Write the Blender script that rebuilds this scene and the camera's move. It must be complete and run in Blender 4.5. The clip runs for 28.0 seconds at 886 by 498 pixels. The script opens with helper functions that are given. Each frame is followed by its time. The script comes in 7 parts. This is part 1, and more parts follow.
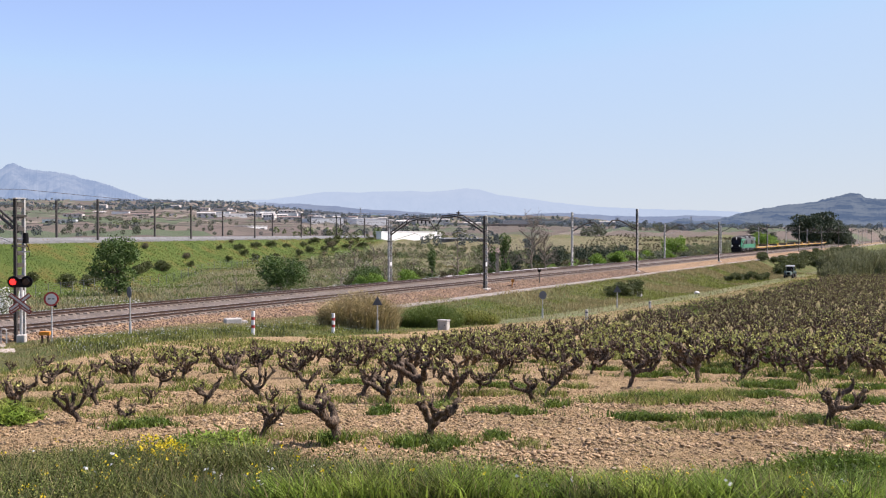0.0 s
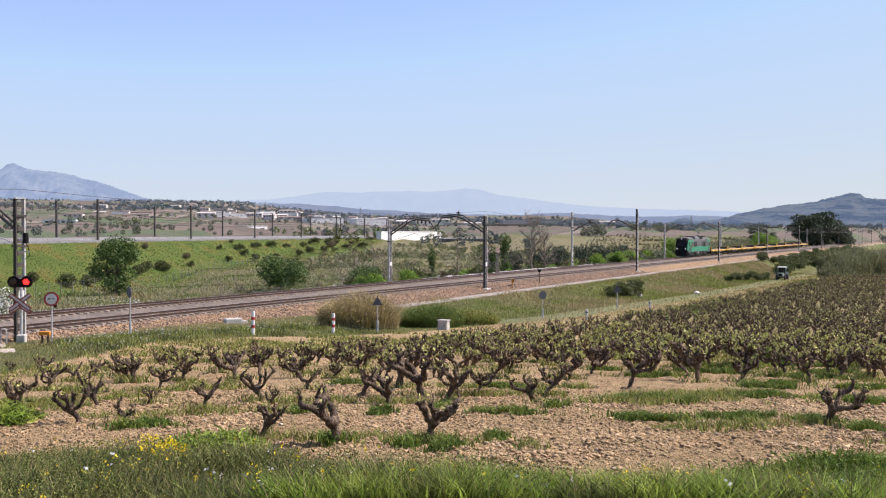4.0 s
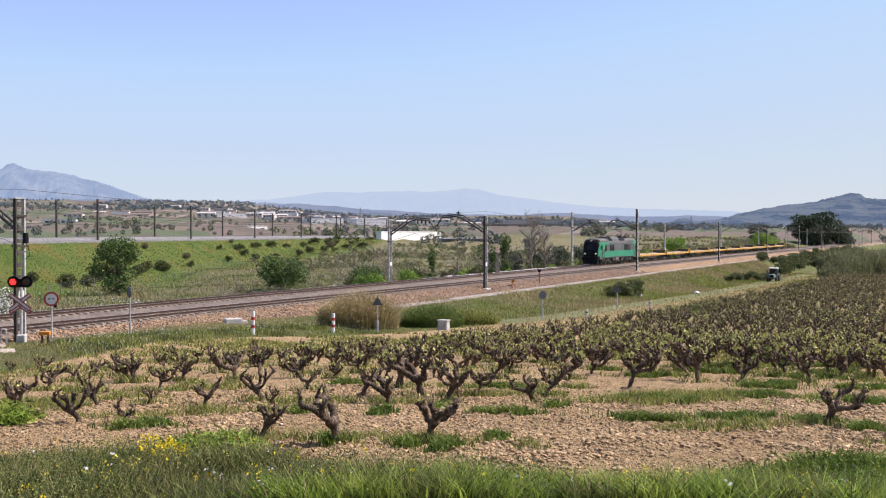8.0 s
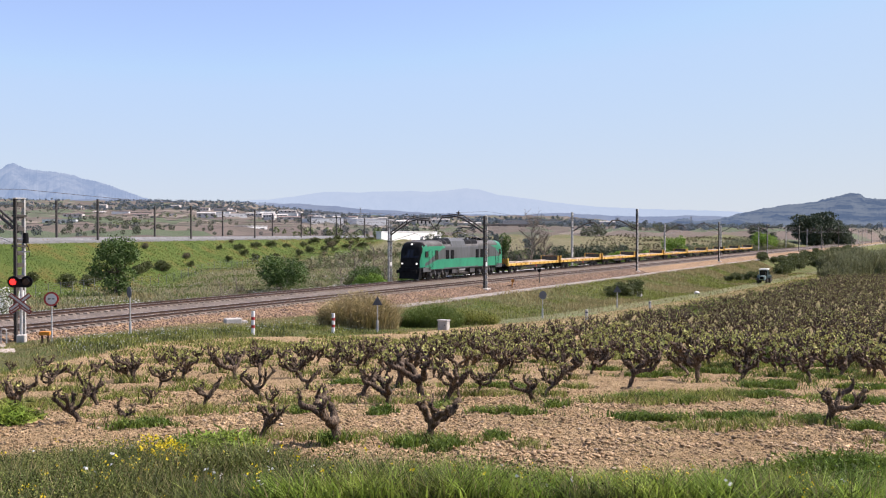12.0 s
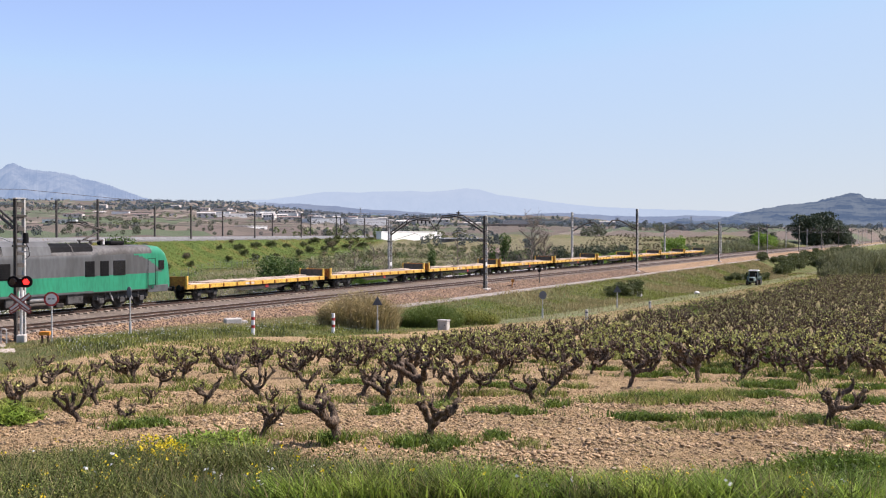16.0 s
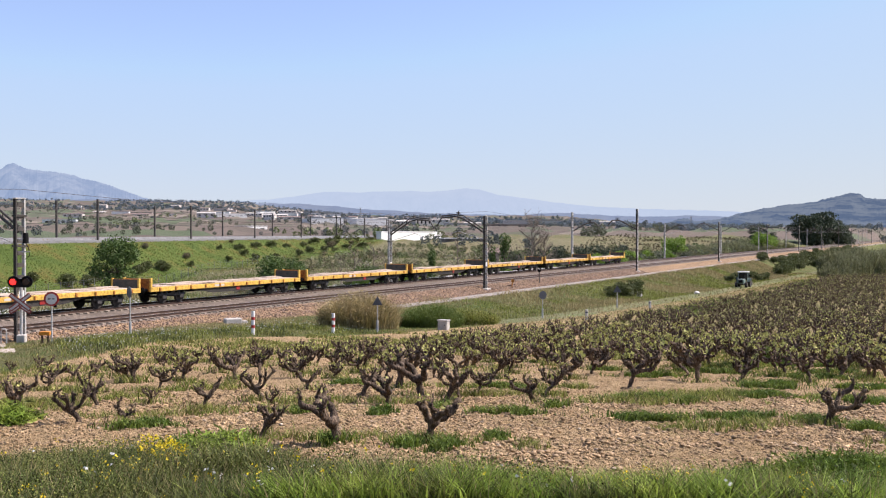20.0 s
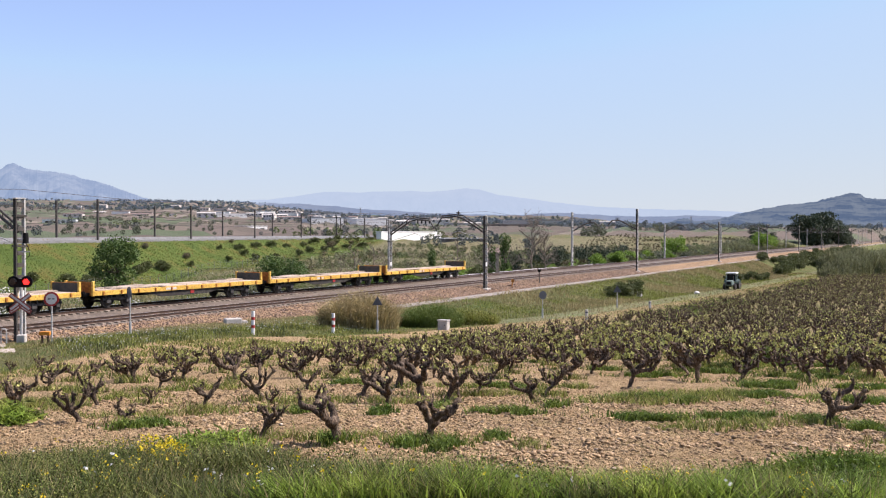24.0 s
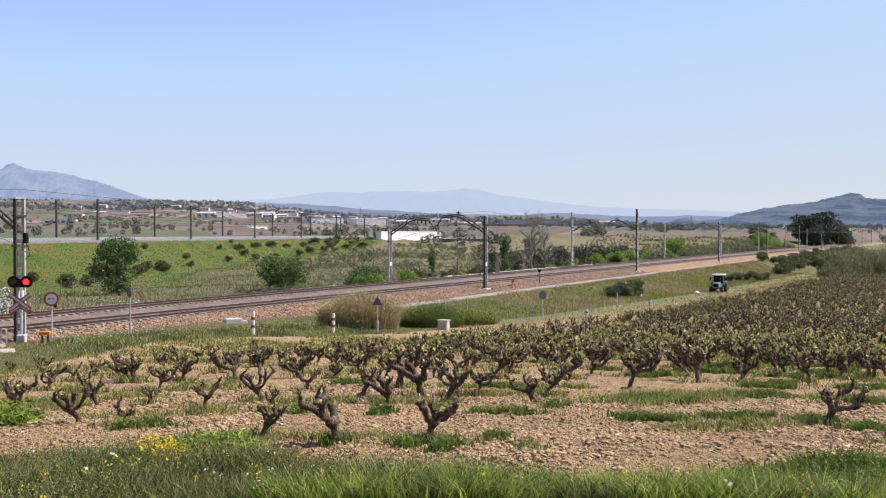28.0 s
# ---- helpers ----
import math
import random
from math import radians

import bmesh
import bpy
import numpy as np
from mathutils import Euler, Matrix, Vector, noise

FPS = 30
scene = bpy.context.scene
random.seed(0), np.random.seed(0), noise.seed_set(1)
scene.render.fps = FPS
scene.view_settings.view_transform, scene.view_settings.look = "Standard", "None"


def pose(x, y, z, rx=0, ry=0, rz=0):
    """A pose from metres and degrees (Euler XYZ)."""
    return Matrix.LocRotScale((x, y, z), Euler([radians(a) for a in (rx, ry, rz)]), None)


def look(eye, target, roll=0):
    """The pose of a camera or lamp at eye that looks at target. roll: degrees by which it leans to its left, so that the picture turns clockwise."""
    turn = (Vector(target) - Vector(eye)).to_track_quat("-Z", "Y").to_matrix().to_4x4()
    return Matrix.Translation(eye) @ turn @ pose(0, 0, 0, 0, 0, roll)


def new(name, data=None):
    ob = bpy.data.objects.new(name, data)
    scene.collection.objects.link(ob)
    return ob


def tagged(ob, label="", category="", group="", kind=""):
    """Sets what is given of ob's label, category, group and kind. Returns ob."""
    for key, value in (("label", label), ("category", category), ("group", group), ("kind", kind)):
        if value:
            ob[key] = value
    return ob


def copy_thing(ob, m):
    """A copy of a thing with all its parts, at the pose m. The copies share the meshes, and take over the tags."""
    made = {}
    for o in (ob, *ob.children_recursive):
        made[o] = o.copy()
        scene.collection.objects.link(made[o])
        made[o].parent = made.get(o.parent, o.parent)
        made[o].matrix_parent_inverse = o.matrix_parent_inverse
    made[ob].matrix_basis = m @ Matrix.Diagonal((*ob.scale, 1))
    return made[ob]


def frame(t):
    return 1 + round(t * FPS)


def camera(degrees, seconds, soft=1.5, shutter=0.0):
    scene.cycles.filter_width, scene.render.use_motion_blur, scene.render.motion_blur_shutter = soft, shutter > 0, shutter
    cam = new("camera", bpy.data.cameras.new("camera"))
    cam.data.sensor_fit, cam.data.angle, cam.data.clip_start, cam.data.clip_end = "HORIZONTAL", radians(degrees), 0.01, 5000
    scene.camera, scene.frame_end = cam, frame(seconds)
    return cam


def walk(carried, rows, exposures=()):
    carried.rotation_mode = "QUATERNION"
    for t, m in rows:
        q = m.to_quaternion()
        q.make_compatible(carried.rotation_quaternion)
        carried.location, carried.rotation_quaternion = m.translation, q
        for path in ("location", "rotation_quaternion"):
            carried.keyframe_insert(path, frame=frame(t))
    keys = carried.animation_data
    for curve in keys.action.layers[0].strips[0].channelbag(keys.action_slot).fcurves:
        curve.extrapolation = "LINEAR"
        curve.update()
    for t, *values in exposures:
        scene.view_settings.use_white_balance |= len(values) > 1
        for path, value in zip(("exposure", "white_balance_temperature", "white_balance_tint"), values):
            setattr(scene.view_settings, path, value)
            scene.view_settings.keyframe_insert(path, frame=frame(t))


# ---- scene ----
# Plan: x to the right, y ahead, z up from the top of the near rails.
# The railway runs straight, TH degrees right of the line of sight; s runs along it, D across it, both from the camera's foot.
TH = radians(27.83)
TX, TY = math.sin(TH), math.cos(TH)
EYE = (0.0, 0.0, 5.25)
cam = camera(49.0, 28.0, soft=1.15)
VIEW = look(EYE, (0.0, 100.0, 5.25 - 1.57))
walk(cam, [(0.0, VIEW), (28.0, VIEW)], exposures=[(0.0, 0.69, 6450, 20), (28.0, 0.69, 6450, 20)])


def on_track(s, D, z=0.0):
    return Vector((s * TX - D * TY, s * TY + D * TX, z))


def to_track(x, y):
    return x * TX + y * TY, y * TX - x * TY


TRACK = Matrix.Rotation(radians(90) - TH, 4, "Z")   # local x along s, local y along D

# ---- light ----
SUN = Vector((0.62, 0.12, 0.78)).normalized()
world = bpy.data.worlds.new("sky")
scene.world = world
world.use_nodes = True
wn, wl = world.node_tree.nodes, world.node_tree.links
sky = wn.new("ShaderNodeTexSky")
sky.sky_type, sky.sun_disc = "NISHITA", False
sky.sun_elevation = math.asin(SUN.z)
sky.sun_rotation = math.atan2(SUN.x, SUN.y)
sky.air_density, sky.dust_density, sky.ozone_density, sky.altitude = 1.0, 0.2, 5.0, 100
pale = wn.new("ShaderNodeHueSaturation")   # thin spring haze
pale.inputs["Saturation"].default_value = 0.97
wl.new(sky.outputs["Color"], pale.inputs["Color"])
veil = wn.new("ShaderNodeMix")
veil.data_type = "RGBA"
veil.inputs["Factor"].default_value = 0.13
veil.inputs["B"].default_value = (4.5, 4.4, 5.8, 1)
wl.new(pale.outputs["Color"], veil.inputs["A"])
even = wn.new("ShaderNodeVectorMath")      # the haze evens out zenith and horizon
even.operation = "ADD"
even.inputs[1].default_value = (2.11, 0.757, 0.138)
share = wn.new("ShaderNodeVectorMath")
share.operation = "DIVIDE"
lit = wn.new("ShaderNodeVectorMath")
lit.operation = "MULTIPLY"
lit.inputs[1].default_value = (6.1, 5.75, 6.2)
wl.new(veil.outputs["Result"], even.inputs[0])
wl.new(veil.outputs["Result"], share.inputs[0])
wl.new(even.outputs["Vector"], share.inputs[1])
wl.new(share.outputs["Vector"], lit.inputs[0])
split = wn.new("ShaderNodeSeparateXYZ")    # blue gives way as the haze thickens
blue = wn.new("ShaderNodeMath")
blue.operation = "SUBTRACT"
blue.inputs[0].default_value = 9.85
tint = wn.new("ShaderNodeCombineXYZ")
wl.new(lit.outputs["Vector"], split.inputs["Vector"])
wl.new(split.outputs["X"], blue.inputs[1])
wl.new(split.outputs["X"], tint.inputs["X"])
wl.new(split.outputs["Y"], tint.inputs["Y"])
wl.new(blue.outputs["Value"], tint.inputs["Z"])
deep = wn.new("ShaderNodeVectorMath")      # overhead the air stays clear and deep blue
deep.operation = "SCALE"
deep.inputs["Scale"].default_value = 1.25
clear = wn.new("ShaderNodeVectorMath")
clear.operation = "MINIMUM"
wl.new(veil.outputs["Result"], deep.inputs[0])
wl.new(deep.outputs["Vector"], clear.inputs[0])
wl.new(tint.outputs["Vector"], clear.inputs[1])
wl.new(clear.outputs["Vector"], wn["Background"].inputs["Color"])
wn["Background"].inputs["Strength"].default_value = 0.09
sun = new("sun", bpy.data.lights.new("sun", "SUN"))
sun.data.energy, sun.data.angle, sun.data.color = 5.0, radians(0.53), (1.0, 0.94, 0.845)
sun.matrix_world = look((60, 20, 90), Vector((60, 20, 90)) - SUN)

# ---- materials ----
def mat(name, a, b=None, scale=3.0, rough=0.8, metal=0.0, bump=0.0, bscale=30.0, fine=0.25, spec=0.3, rnd=0.0, stretch=(1, 1, 1), emit=None, space="Object"):
    """A surface whose colour wanders between a and b at the given scale (per metre), with finer mottling and relief."""
    m = bpy.data.materials.new(name)
    m.use_nodes = True
    n, l = m.node_tree.nodes, m.node_tree.links
    p = n["Principled BSDF"]
    p.inputs["Roughness"].default_value, p.inputs["Metallic"].default_value = rough, metal
    p.inputs["Specular IOR Level"].default_value = spec
    b = b or tuple(c * 0.7 for c in a)
    tc = n.new("ShaderNodeTexCoord")
    mp = n.new("ShaderNodeMapping")
    mp.inputs["Scale"].default_value = stretch
    l.new(tc.outputs["Object"], mp.inputs["Vector"])
    big = n.new("ShaderNodeTexNoise")
    big.inputs["Scale"].default_value, big.inputs["Detail"].default_value = scale, 5
    l.new(mp.outputs["Vector"], big.inputs["Vector"])
    ramp = n.new("ShaderNodeValToRGB")
    ramp.color_ramp.elements[0].position, ramp.color_ramp.elements[1].position = 0.36, 0.64
    ramp.color_ramp.elements[0].color, ramp.color_ramp.elements[1].color = (*a, 1), (*b, 1)
    l.new(big.outputs["Fac"], ramp.inputs["Fac"])
    small = n.new("ShaderNodeTexNoise")
    small.inputs["Scale"].default_value, small.inputs["Detail"].default_value = bscale, 4
    l.new(mp.outputs["Vector"], small.inputs["Vector"])
    val = n.new("ShaderNodeMapRange")
    val.inputs["From Min"].default_value, val.inputs["From Max"].default_value = 0.36, 0.64
    val.inputs["To Min"].default_value, val.inputs["To Max"].default_value = 1 - fine, 1 + fine
    l.new(small.outputs["Fac"], val.inputs["Value"])
    hsv = n.new("ShaderNodeHueSaturation")
    l.new(ramp.outputs["Color"], hsv.inputs["Color"])
    if rnd:
        oi = n.new("ShaderNodeObjectInfo")
        mr = n.new("ShaderNodeMapRange")
        mr.inputs["To Min"].default_value, mr.inputs["To Max"].default_value = 1 - rnd, 1 + rnd
        l.new(oi.outputs["Random"], mr.inputs["Value"])
        mul = n.new("ShaderNodeMath")
        mul.operation = "MULTIPLY"
        l.new(val.outputs["Result"], mul.inputs[0])
        l.new(mr.outputs["Result"], mul.inputs[1])
        l.new(mul.outputs["Value"], hsv.inputs["Value"])
    else:
        l.new(val.outputs["Result"], hsv.inputs["Value"])
    l.new(hsv.outputs["Color"], p.inputs["Base Color"])
    if bump:
        bp = n.new("ShaderNodeBump")
        bp.inputs["Strength"].default_value, bp.inputs["Distance"].default_value = min(1, bump), 0.05
        l.new(small.outputs["Fac"], bp.inputs["Height"])
        l.new(bp.outputs["Normal"], p.inputs["Normal"])
    if emit:
        p.inputs["Emission Color"].default_value, p.inputs["Emission Strength"].default_value = (*emit[:3], 1), emit[3]
    return m


def leaf_mat(name, a, b, rnd=0.25, trans=0.3):
    """Foliage: each leaf or clump its own shade, a little light shining through."""
    m = mat(name, a, b, 1.2, 0.6, fine=0.15, spec=0.25)
    n, l = m.node_tree.nodes, m.node_tree.links
    p = n["Principled BSDF"]
    hsv = [k for k in n if k.bl_idname == "ShaderNodeHueSaturation"][0]
    ge = n.new("ShaderNodeNewGeometry")
    mr = n.new("ShaderNodeMapRange")
    mr.inputs["To Min"].default_value, mr.inputs["To Max"].default_value = 1 - rnd * 1.6, 1 + rnd * 1.6
    l.new(ge.outputs["Random Per Island"], mr.inputs["Value"])
    l.new(mr.outputs["Result"], hsv.inputs["Value"])
    tr = n.new("ShaderNodeBsdfTranslucent")
    l.new(hsv.outputs["Color"], tr.inputs["Color"])
    mx = n.new("ShaderNodeMixShader")
    mx.inputs["Fac"].default_value = trans
    l.new(p.outputs["BSDF"], mx.inputs[1])
    l.new(tr.outputs["BSDF"], mx.inputs[2])
    l.new(mx.outputs["Shader"], n["Material Output"].inputs["Surface"])
    return m


M = {}
M["steel"] = mat("galvanised_steel", (0.50, 0.49, 0.47), (0.34, 0.33, 0.32), 2.0, 0.5, 0.25, bump=0.1)
M["dark_steel"] = mat("dark_painted_steel", (0.05, 0.048, 0.045), (0.09, 0.075, 0.06), 2.0, 0.6, 0.2)
# one mast steel in a sunlit and a shaded copy
M["mast_lit"] = mat("weathered_lit_steel", (0.52, 0.51, 0.485), (0.37, 0.355, 0.33), 1.5, 0.6, 0.1, bump=0.1)
M["mast_shade"] = mat("shaded_mast_steel", (0.045, 0.042, 0.04), (0.08, 0.07, 0.06), 1.5, 0.7, 0.1)
M["rail"] = mat("rusty_rail", (0.10, 0.062, 0.045), (0.06, 0.04, 0.032), 3.0, 0.6, 0.3)
M["weed"] = leaf_mat("low_green_weed", (0.085, 0.13, 0.026), (0.15, 0.19, 0.045), 0.4, 0.35)
M["lush"] = leaf_mat("lush_grass", (0.085, 0.14, 0.02), (0.15, 0.20, 0.034), 0.5, 0.35)
M["bank_herb"] = leaf_mat("bank_herb", (0.09, 0.135, 0.027), (0.135, 0.17, 0.042), 0.2, 0.35)
M["bank_dark"] = leaf_mat("bank_dark_herb", (0.075, 0.115, 0.028), (0.10, 0.135, 0.035), 0.12, 0.3)
M["bank_rust"] = leaf_mat("bank_rusty_herb", (0.19, 0.145, 0.045), (0.16, 0.15, 0.04), 0.12, 0.3)
M["rail_top"] = mat("polished_rail", (0.5, 0.48, 0.46), (0.4, 0.38, 0.36), 1.0, 0.3, 0.9)
M["sleeper"] = mat("concrete_sleeper", (0.32, 0.265, 0.21), (0.22, 0.18, 0.14), 4.0, 0.9, rnd=0.25)
M["ballast"] = mat("rusty_ballast", (0.26, 0.168, 0.09), (0.17, 0.108, 0.06), 0.5, 0.95, bump=1.0, bscale=6, fine=0.6)
M["ballast_top"] = mat("grey_ballast", (0.175, 0.14, 0.11), (0.125, 0.10, 0.08), 0.7, 0.95, bump=1.0, bscale=9, fine=0.5)
M["gravel"] = mat("gravel_walkway", (0.29, 0.255, 0.215), (0.21, 0.185, 0.155), 0.6, 0.95, bump=0.8, bscale=12, fine=0.35)
M["concrete"] = mat("concrete", (0.48, 0.45, 0.41), (0.36, 0.34, 0.31), 1.5, 0.9, bump=0.3, bscale=20, fine=0.15)
M["green"] = mat("green_paint", (0.024, 0.24, 0.13), (0.022, 0.19, 0.105), 0.7, 0.4, fine=0.12, bscale=6, stretch=(1, 1, 0.25))
M["grey"] = mat("grey_paint", (0.098, 0.102, 0.104), (0.068, 0.068, 0.066), 0.8, 0.5, fine=0.10, bscale=5, stretch=(1, 1, 0.25))
M["roofgrey"] = mat("sooty_roof", (0.12, 0.115, 0.11), (0.07, 0.065, 0.06), 0.7, 0.7, fine=0.2, bscale=5)
M["black"] = mat("black_paint", (0.008, 0.008, 0.009), (0.014, 0.014, 0.014), 2.0, 0.75, spec=0.08)
M["glass"] = mat("dark_glass", (0.008, 0.009, 0.012), (0.012, 0.013, 0.016), 1.0, 0.12, spec=0.35, fine=0.05)
M["under"] = mat("grimy_running_gear", (0.022, 0.02, 0.019), (0.05, 0.044, 0.038), 2.5, 0.8, fine=0.4, bscale=12)
M["bogie"] = mat("dusty_grey_bogie", (0.085, 0.082, 0.078), (0.04, 0.038, 0.036), 2.5, 0.8, fine=0.35, bscale=10)
M["yellow"] = mat("faded_yellow_paint", (0.68, 0.43, 0.085), (0.55, 0.32, 0.06), 1.6, 0.55, fine=0.3, bscale=7, rnd=0.06)
M["rustyel"] = mat("rusty_orange_paint", (0.42, 0.17, 0.025), (0.26, 0.09, 0.02), 1.6, 0.65, fine=0.3, bscale=6)
M["plank"] = mat("weathered_deck_boards", (0.45, 0.36, 0.28), (0.32, 0.25, 0.19), 1.2, 0.9, fine=0.3, bscale=9, rnd=0.2)
M["white"] = mat("white_paint", (0.74, 0.74, 0.72), (0.62, 0.62, 0.6), 1.0, 0.6, fine=0.06)
M["red"] = mat("red_paint", (0.36, 0.03, 0.025), (0.28, 0.03, 0.03), 2.0, 0.5, fine=0.1)
M["red_dull"] = mat("dull_red_paint", (0.27, 0.06, 0.045), (0.20, 0.05, 0.04), 2.0, 0.6, fine=0.15)
M["dirtywhite"] = mat("dirty_white_paint", (0.6, 0.58, 0.54), (0.5, 0.45, 0.40), 3.0, 0.6, fine=0.1)
M["orange"] = mat("orange_paint", (0.6, 0.22, 0.02), (0.5, 0.18, 0.02), 3.0, 0.5)
M["tyre"] = mat("tyre_rubber", (0.03, 0.028, 0.026), (0.05, 0.042, 0.035), 3.0, 0.9)
M["tractor"] = mat("grey_green_bonnet", (0.19, 0.26, 0.24), (0.15, 0.20, 0.18), 2.0, 0.5)
M["lamp_white"] = mat("headlight", (0.8, 0.8, 0.78), None, 1, 0.2, emit=(1, 0.97, 0.9, 1.3))
M["lamp_red"] = mat("red_signal_light", (0.6, 0.02, 0.015), None, 1, 0.3, emit=(1.0, 0.02, 0.015, 2.2))
M["lamp_cover"] = mat("unlit_lens_cover", (0.06, 0.035, 0.025), (0.04, 0.02, 0.015), 2, 0.25)
M["signback"] = mat("grey_sign_back", (0.10, 0.105, 0.12), (0.07, 0.075, 0.09), 2.0, 0.6)
M["bark"] = mat("vine_bark", (0.050, 0.034, 0.023), (0.165, 0.118, 0.080), 9.0, 0.95, bump=1.0, bscale=45, fine=0.45, rnd=0.25, stretch=(1, 1, 0.4))
M["trunk"] = mat("tree_bark", (0.09, 0.07, 0.055), (0.15, 0.12, 0.095), 4.0, 0.95, bump=0.8, bscale=25, fine=0.3)
M["twig"] = mat("bare_twigs", (0.17, 0.14, 0.115), (0.24, 0.20, 0.16), 3.0, 0.95, fine=0.2)
M["vineleaf"] = leaf_mat("young_vine_leaf", (0.42, 0.40, 0.12), (0.28, 0.31, 0.09), 0.2)
M["leaf_dark"] = leaf_mat("dark_tree_leaf", (0.06, 0.105, 0.028), (0.095, 0.145, 0.04))
M["leaf_olive"] = leaf_mat("olive_shrub_leaf", (0.07, 0.09, 0.03), (0.11, 0.12, 0.045))
# needle colour includes a little painted distance haze
M["leaf_pine"] = leaf_mat("hazy_pine_needles", (0.045, 0.065, 0.038), (0.06, 0.08, 0.045), rnd=0.12, trans=0.1)
M["leaf_bright"] = leaf_mat("fresh_spring_leaf", (0.14, 0.24, 0.035), (0.20, 0.30, 0.05))
M["leaf_brown"] = leaf_mat("brownish_scrub", (0.13, 0.105, 0.06), (0.09, 0.085, 0.04), trans=0.15)
M["grass"] = leaf_mat("meadow_grass", (0.15, 0.185, 0.034), (0.24, 0.24, 0.066), 0.42, 0.4)
M["grass_dry"] = leaf_mat("dry_grass", (0.38, 0.30, 0.15), (0.28, 0.23, 0.10), 0.25, 0.25)
M["reed"] = leaf_mat("pale_reeds", (0.225, 0.225, 0.115), (0.135, 0.148, 0.064), 0.4, 0.2)
M["flower_y"] = leaf_mat("yellow_flower", (0.75, 0.60, 0.02), (0.7, 0.5, 0.02), 0.1, 0.3)
M["flower_w"] = leaf_mat("white_flower", (0.75, 0.75, 0.72), (0.65, 0.65, 0.62), 0.1, 0.3)
M["stone"] = mat("pale_field_stone", (0.46, 0.38, 0.29), (0.33, 0.25, 0.17), 3.0, 0.95, fine=0.2, rnd=0.2)
M["clod"] = leaf_mat("earth_clod", (0.42, 0.29, 0.155), (0.27, 0.182, 0.095), 0.3, 0.0)
M["lump"] = leaf_mat("earth_lump", (0.40, 0.27, 0.145), (0.25, 0.165, 0.085), 0.25, 0.0)
M["scrub_leaf"] = leaf_mat("pale_scrub_leaf", (0.135, 0.155, 0.065), (0.18, 0.19, 0.095), 0.25, 0.3)
M["waste_weed"] = leaf_mat("pale_waste_weed", (0.17, 0.195, 0.085), (0.24, 0.24, 0.13), 0.3, 0.3)
M["rough_brown"] = leaf_mat("brownish_rough_grass", (0.27, 0.22, 0.105), (0.20, 0.18, 0.07), 0.25, 0.3)
M["ballast_stone"] = leaf_mat("ballast_stone", (0.27, 0.175, 0.11), (0.18, 0.12, 0.085), 0.35, 0.0)
M["leaf_weed"] = leaf_mat("verge_weed", (0.095, 0.125, 0.024), (0.17, 0.18, 0.045), 0.6, 0.25)
M["crossing_road"] = mat("dusty_road", (0.40, 0.345, 0.285), (0.33, 0.28, 0.23), 0.8, 0.95, bump=0.3, bscale=15, fine=0.15)
# distance haze is mixed into the leaf colour of the hazy_ materials
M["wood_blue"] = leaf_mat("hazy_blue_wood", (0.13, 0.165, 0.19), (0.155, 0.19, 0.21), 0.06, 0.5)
M["verge"] = leaf_mat("verge_grass", (0.15, 0.235, 0.03), (0.27, 0.33, 0.06), 0.55, 0.4)
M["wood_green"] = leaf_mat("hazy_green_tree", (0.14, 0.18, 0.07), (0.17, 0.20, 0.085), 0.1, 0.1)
M["herb"] = leaf_mat("verge_herb", (0.07, 0.095, 0.02), (0.13, 0.145, 0.04), 0.55, 0.3)
M["fence"] = mat("dull_grey_wire", (0.16, 0.165, 0.165), (0.11, 0.115, 0.115), 2.0, 0.7)
M["rust_herb"] = leaf_mat("rust_red_herb", (0.26, 0.12, 0.045), (0.20, 0.12, 0.05), 0.2, 0.2)
M["ave_ballast"] = mat("grey_far_ballast", (0.20, 0.195, 0.19), (0.155, 0.15, 0.145), 0.4, 0.95, fine=0.25, bscale=5)
M["ave_gravel"] = mat("pale_grey_gravel", (0.18, 0.18, 0.178), (0.135, 0.135, 0.132), 0.5, 0.95, fine=0.2, bscale=5)
# red tiles dulled by haze put into their colour
M["rooftile"] = mat("hazy_red_roof_tiles", (0.23, 0.165, 0.14), (0.19, 0.14, 0.12), 0.4, 0.9)
# far woods and hedges, greens greyed by painted haze
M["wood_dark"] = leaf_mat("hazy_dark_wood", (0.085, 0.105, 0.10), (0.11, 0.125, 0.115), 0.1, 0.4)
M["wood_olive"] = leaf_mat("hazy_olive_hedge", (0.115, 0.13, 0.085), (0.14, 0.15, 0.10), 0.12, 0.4)


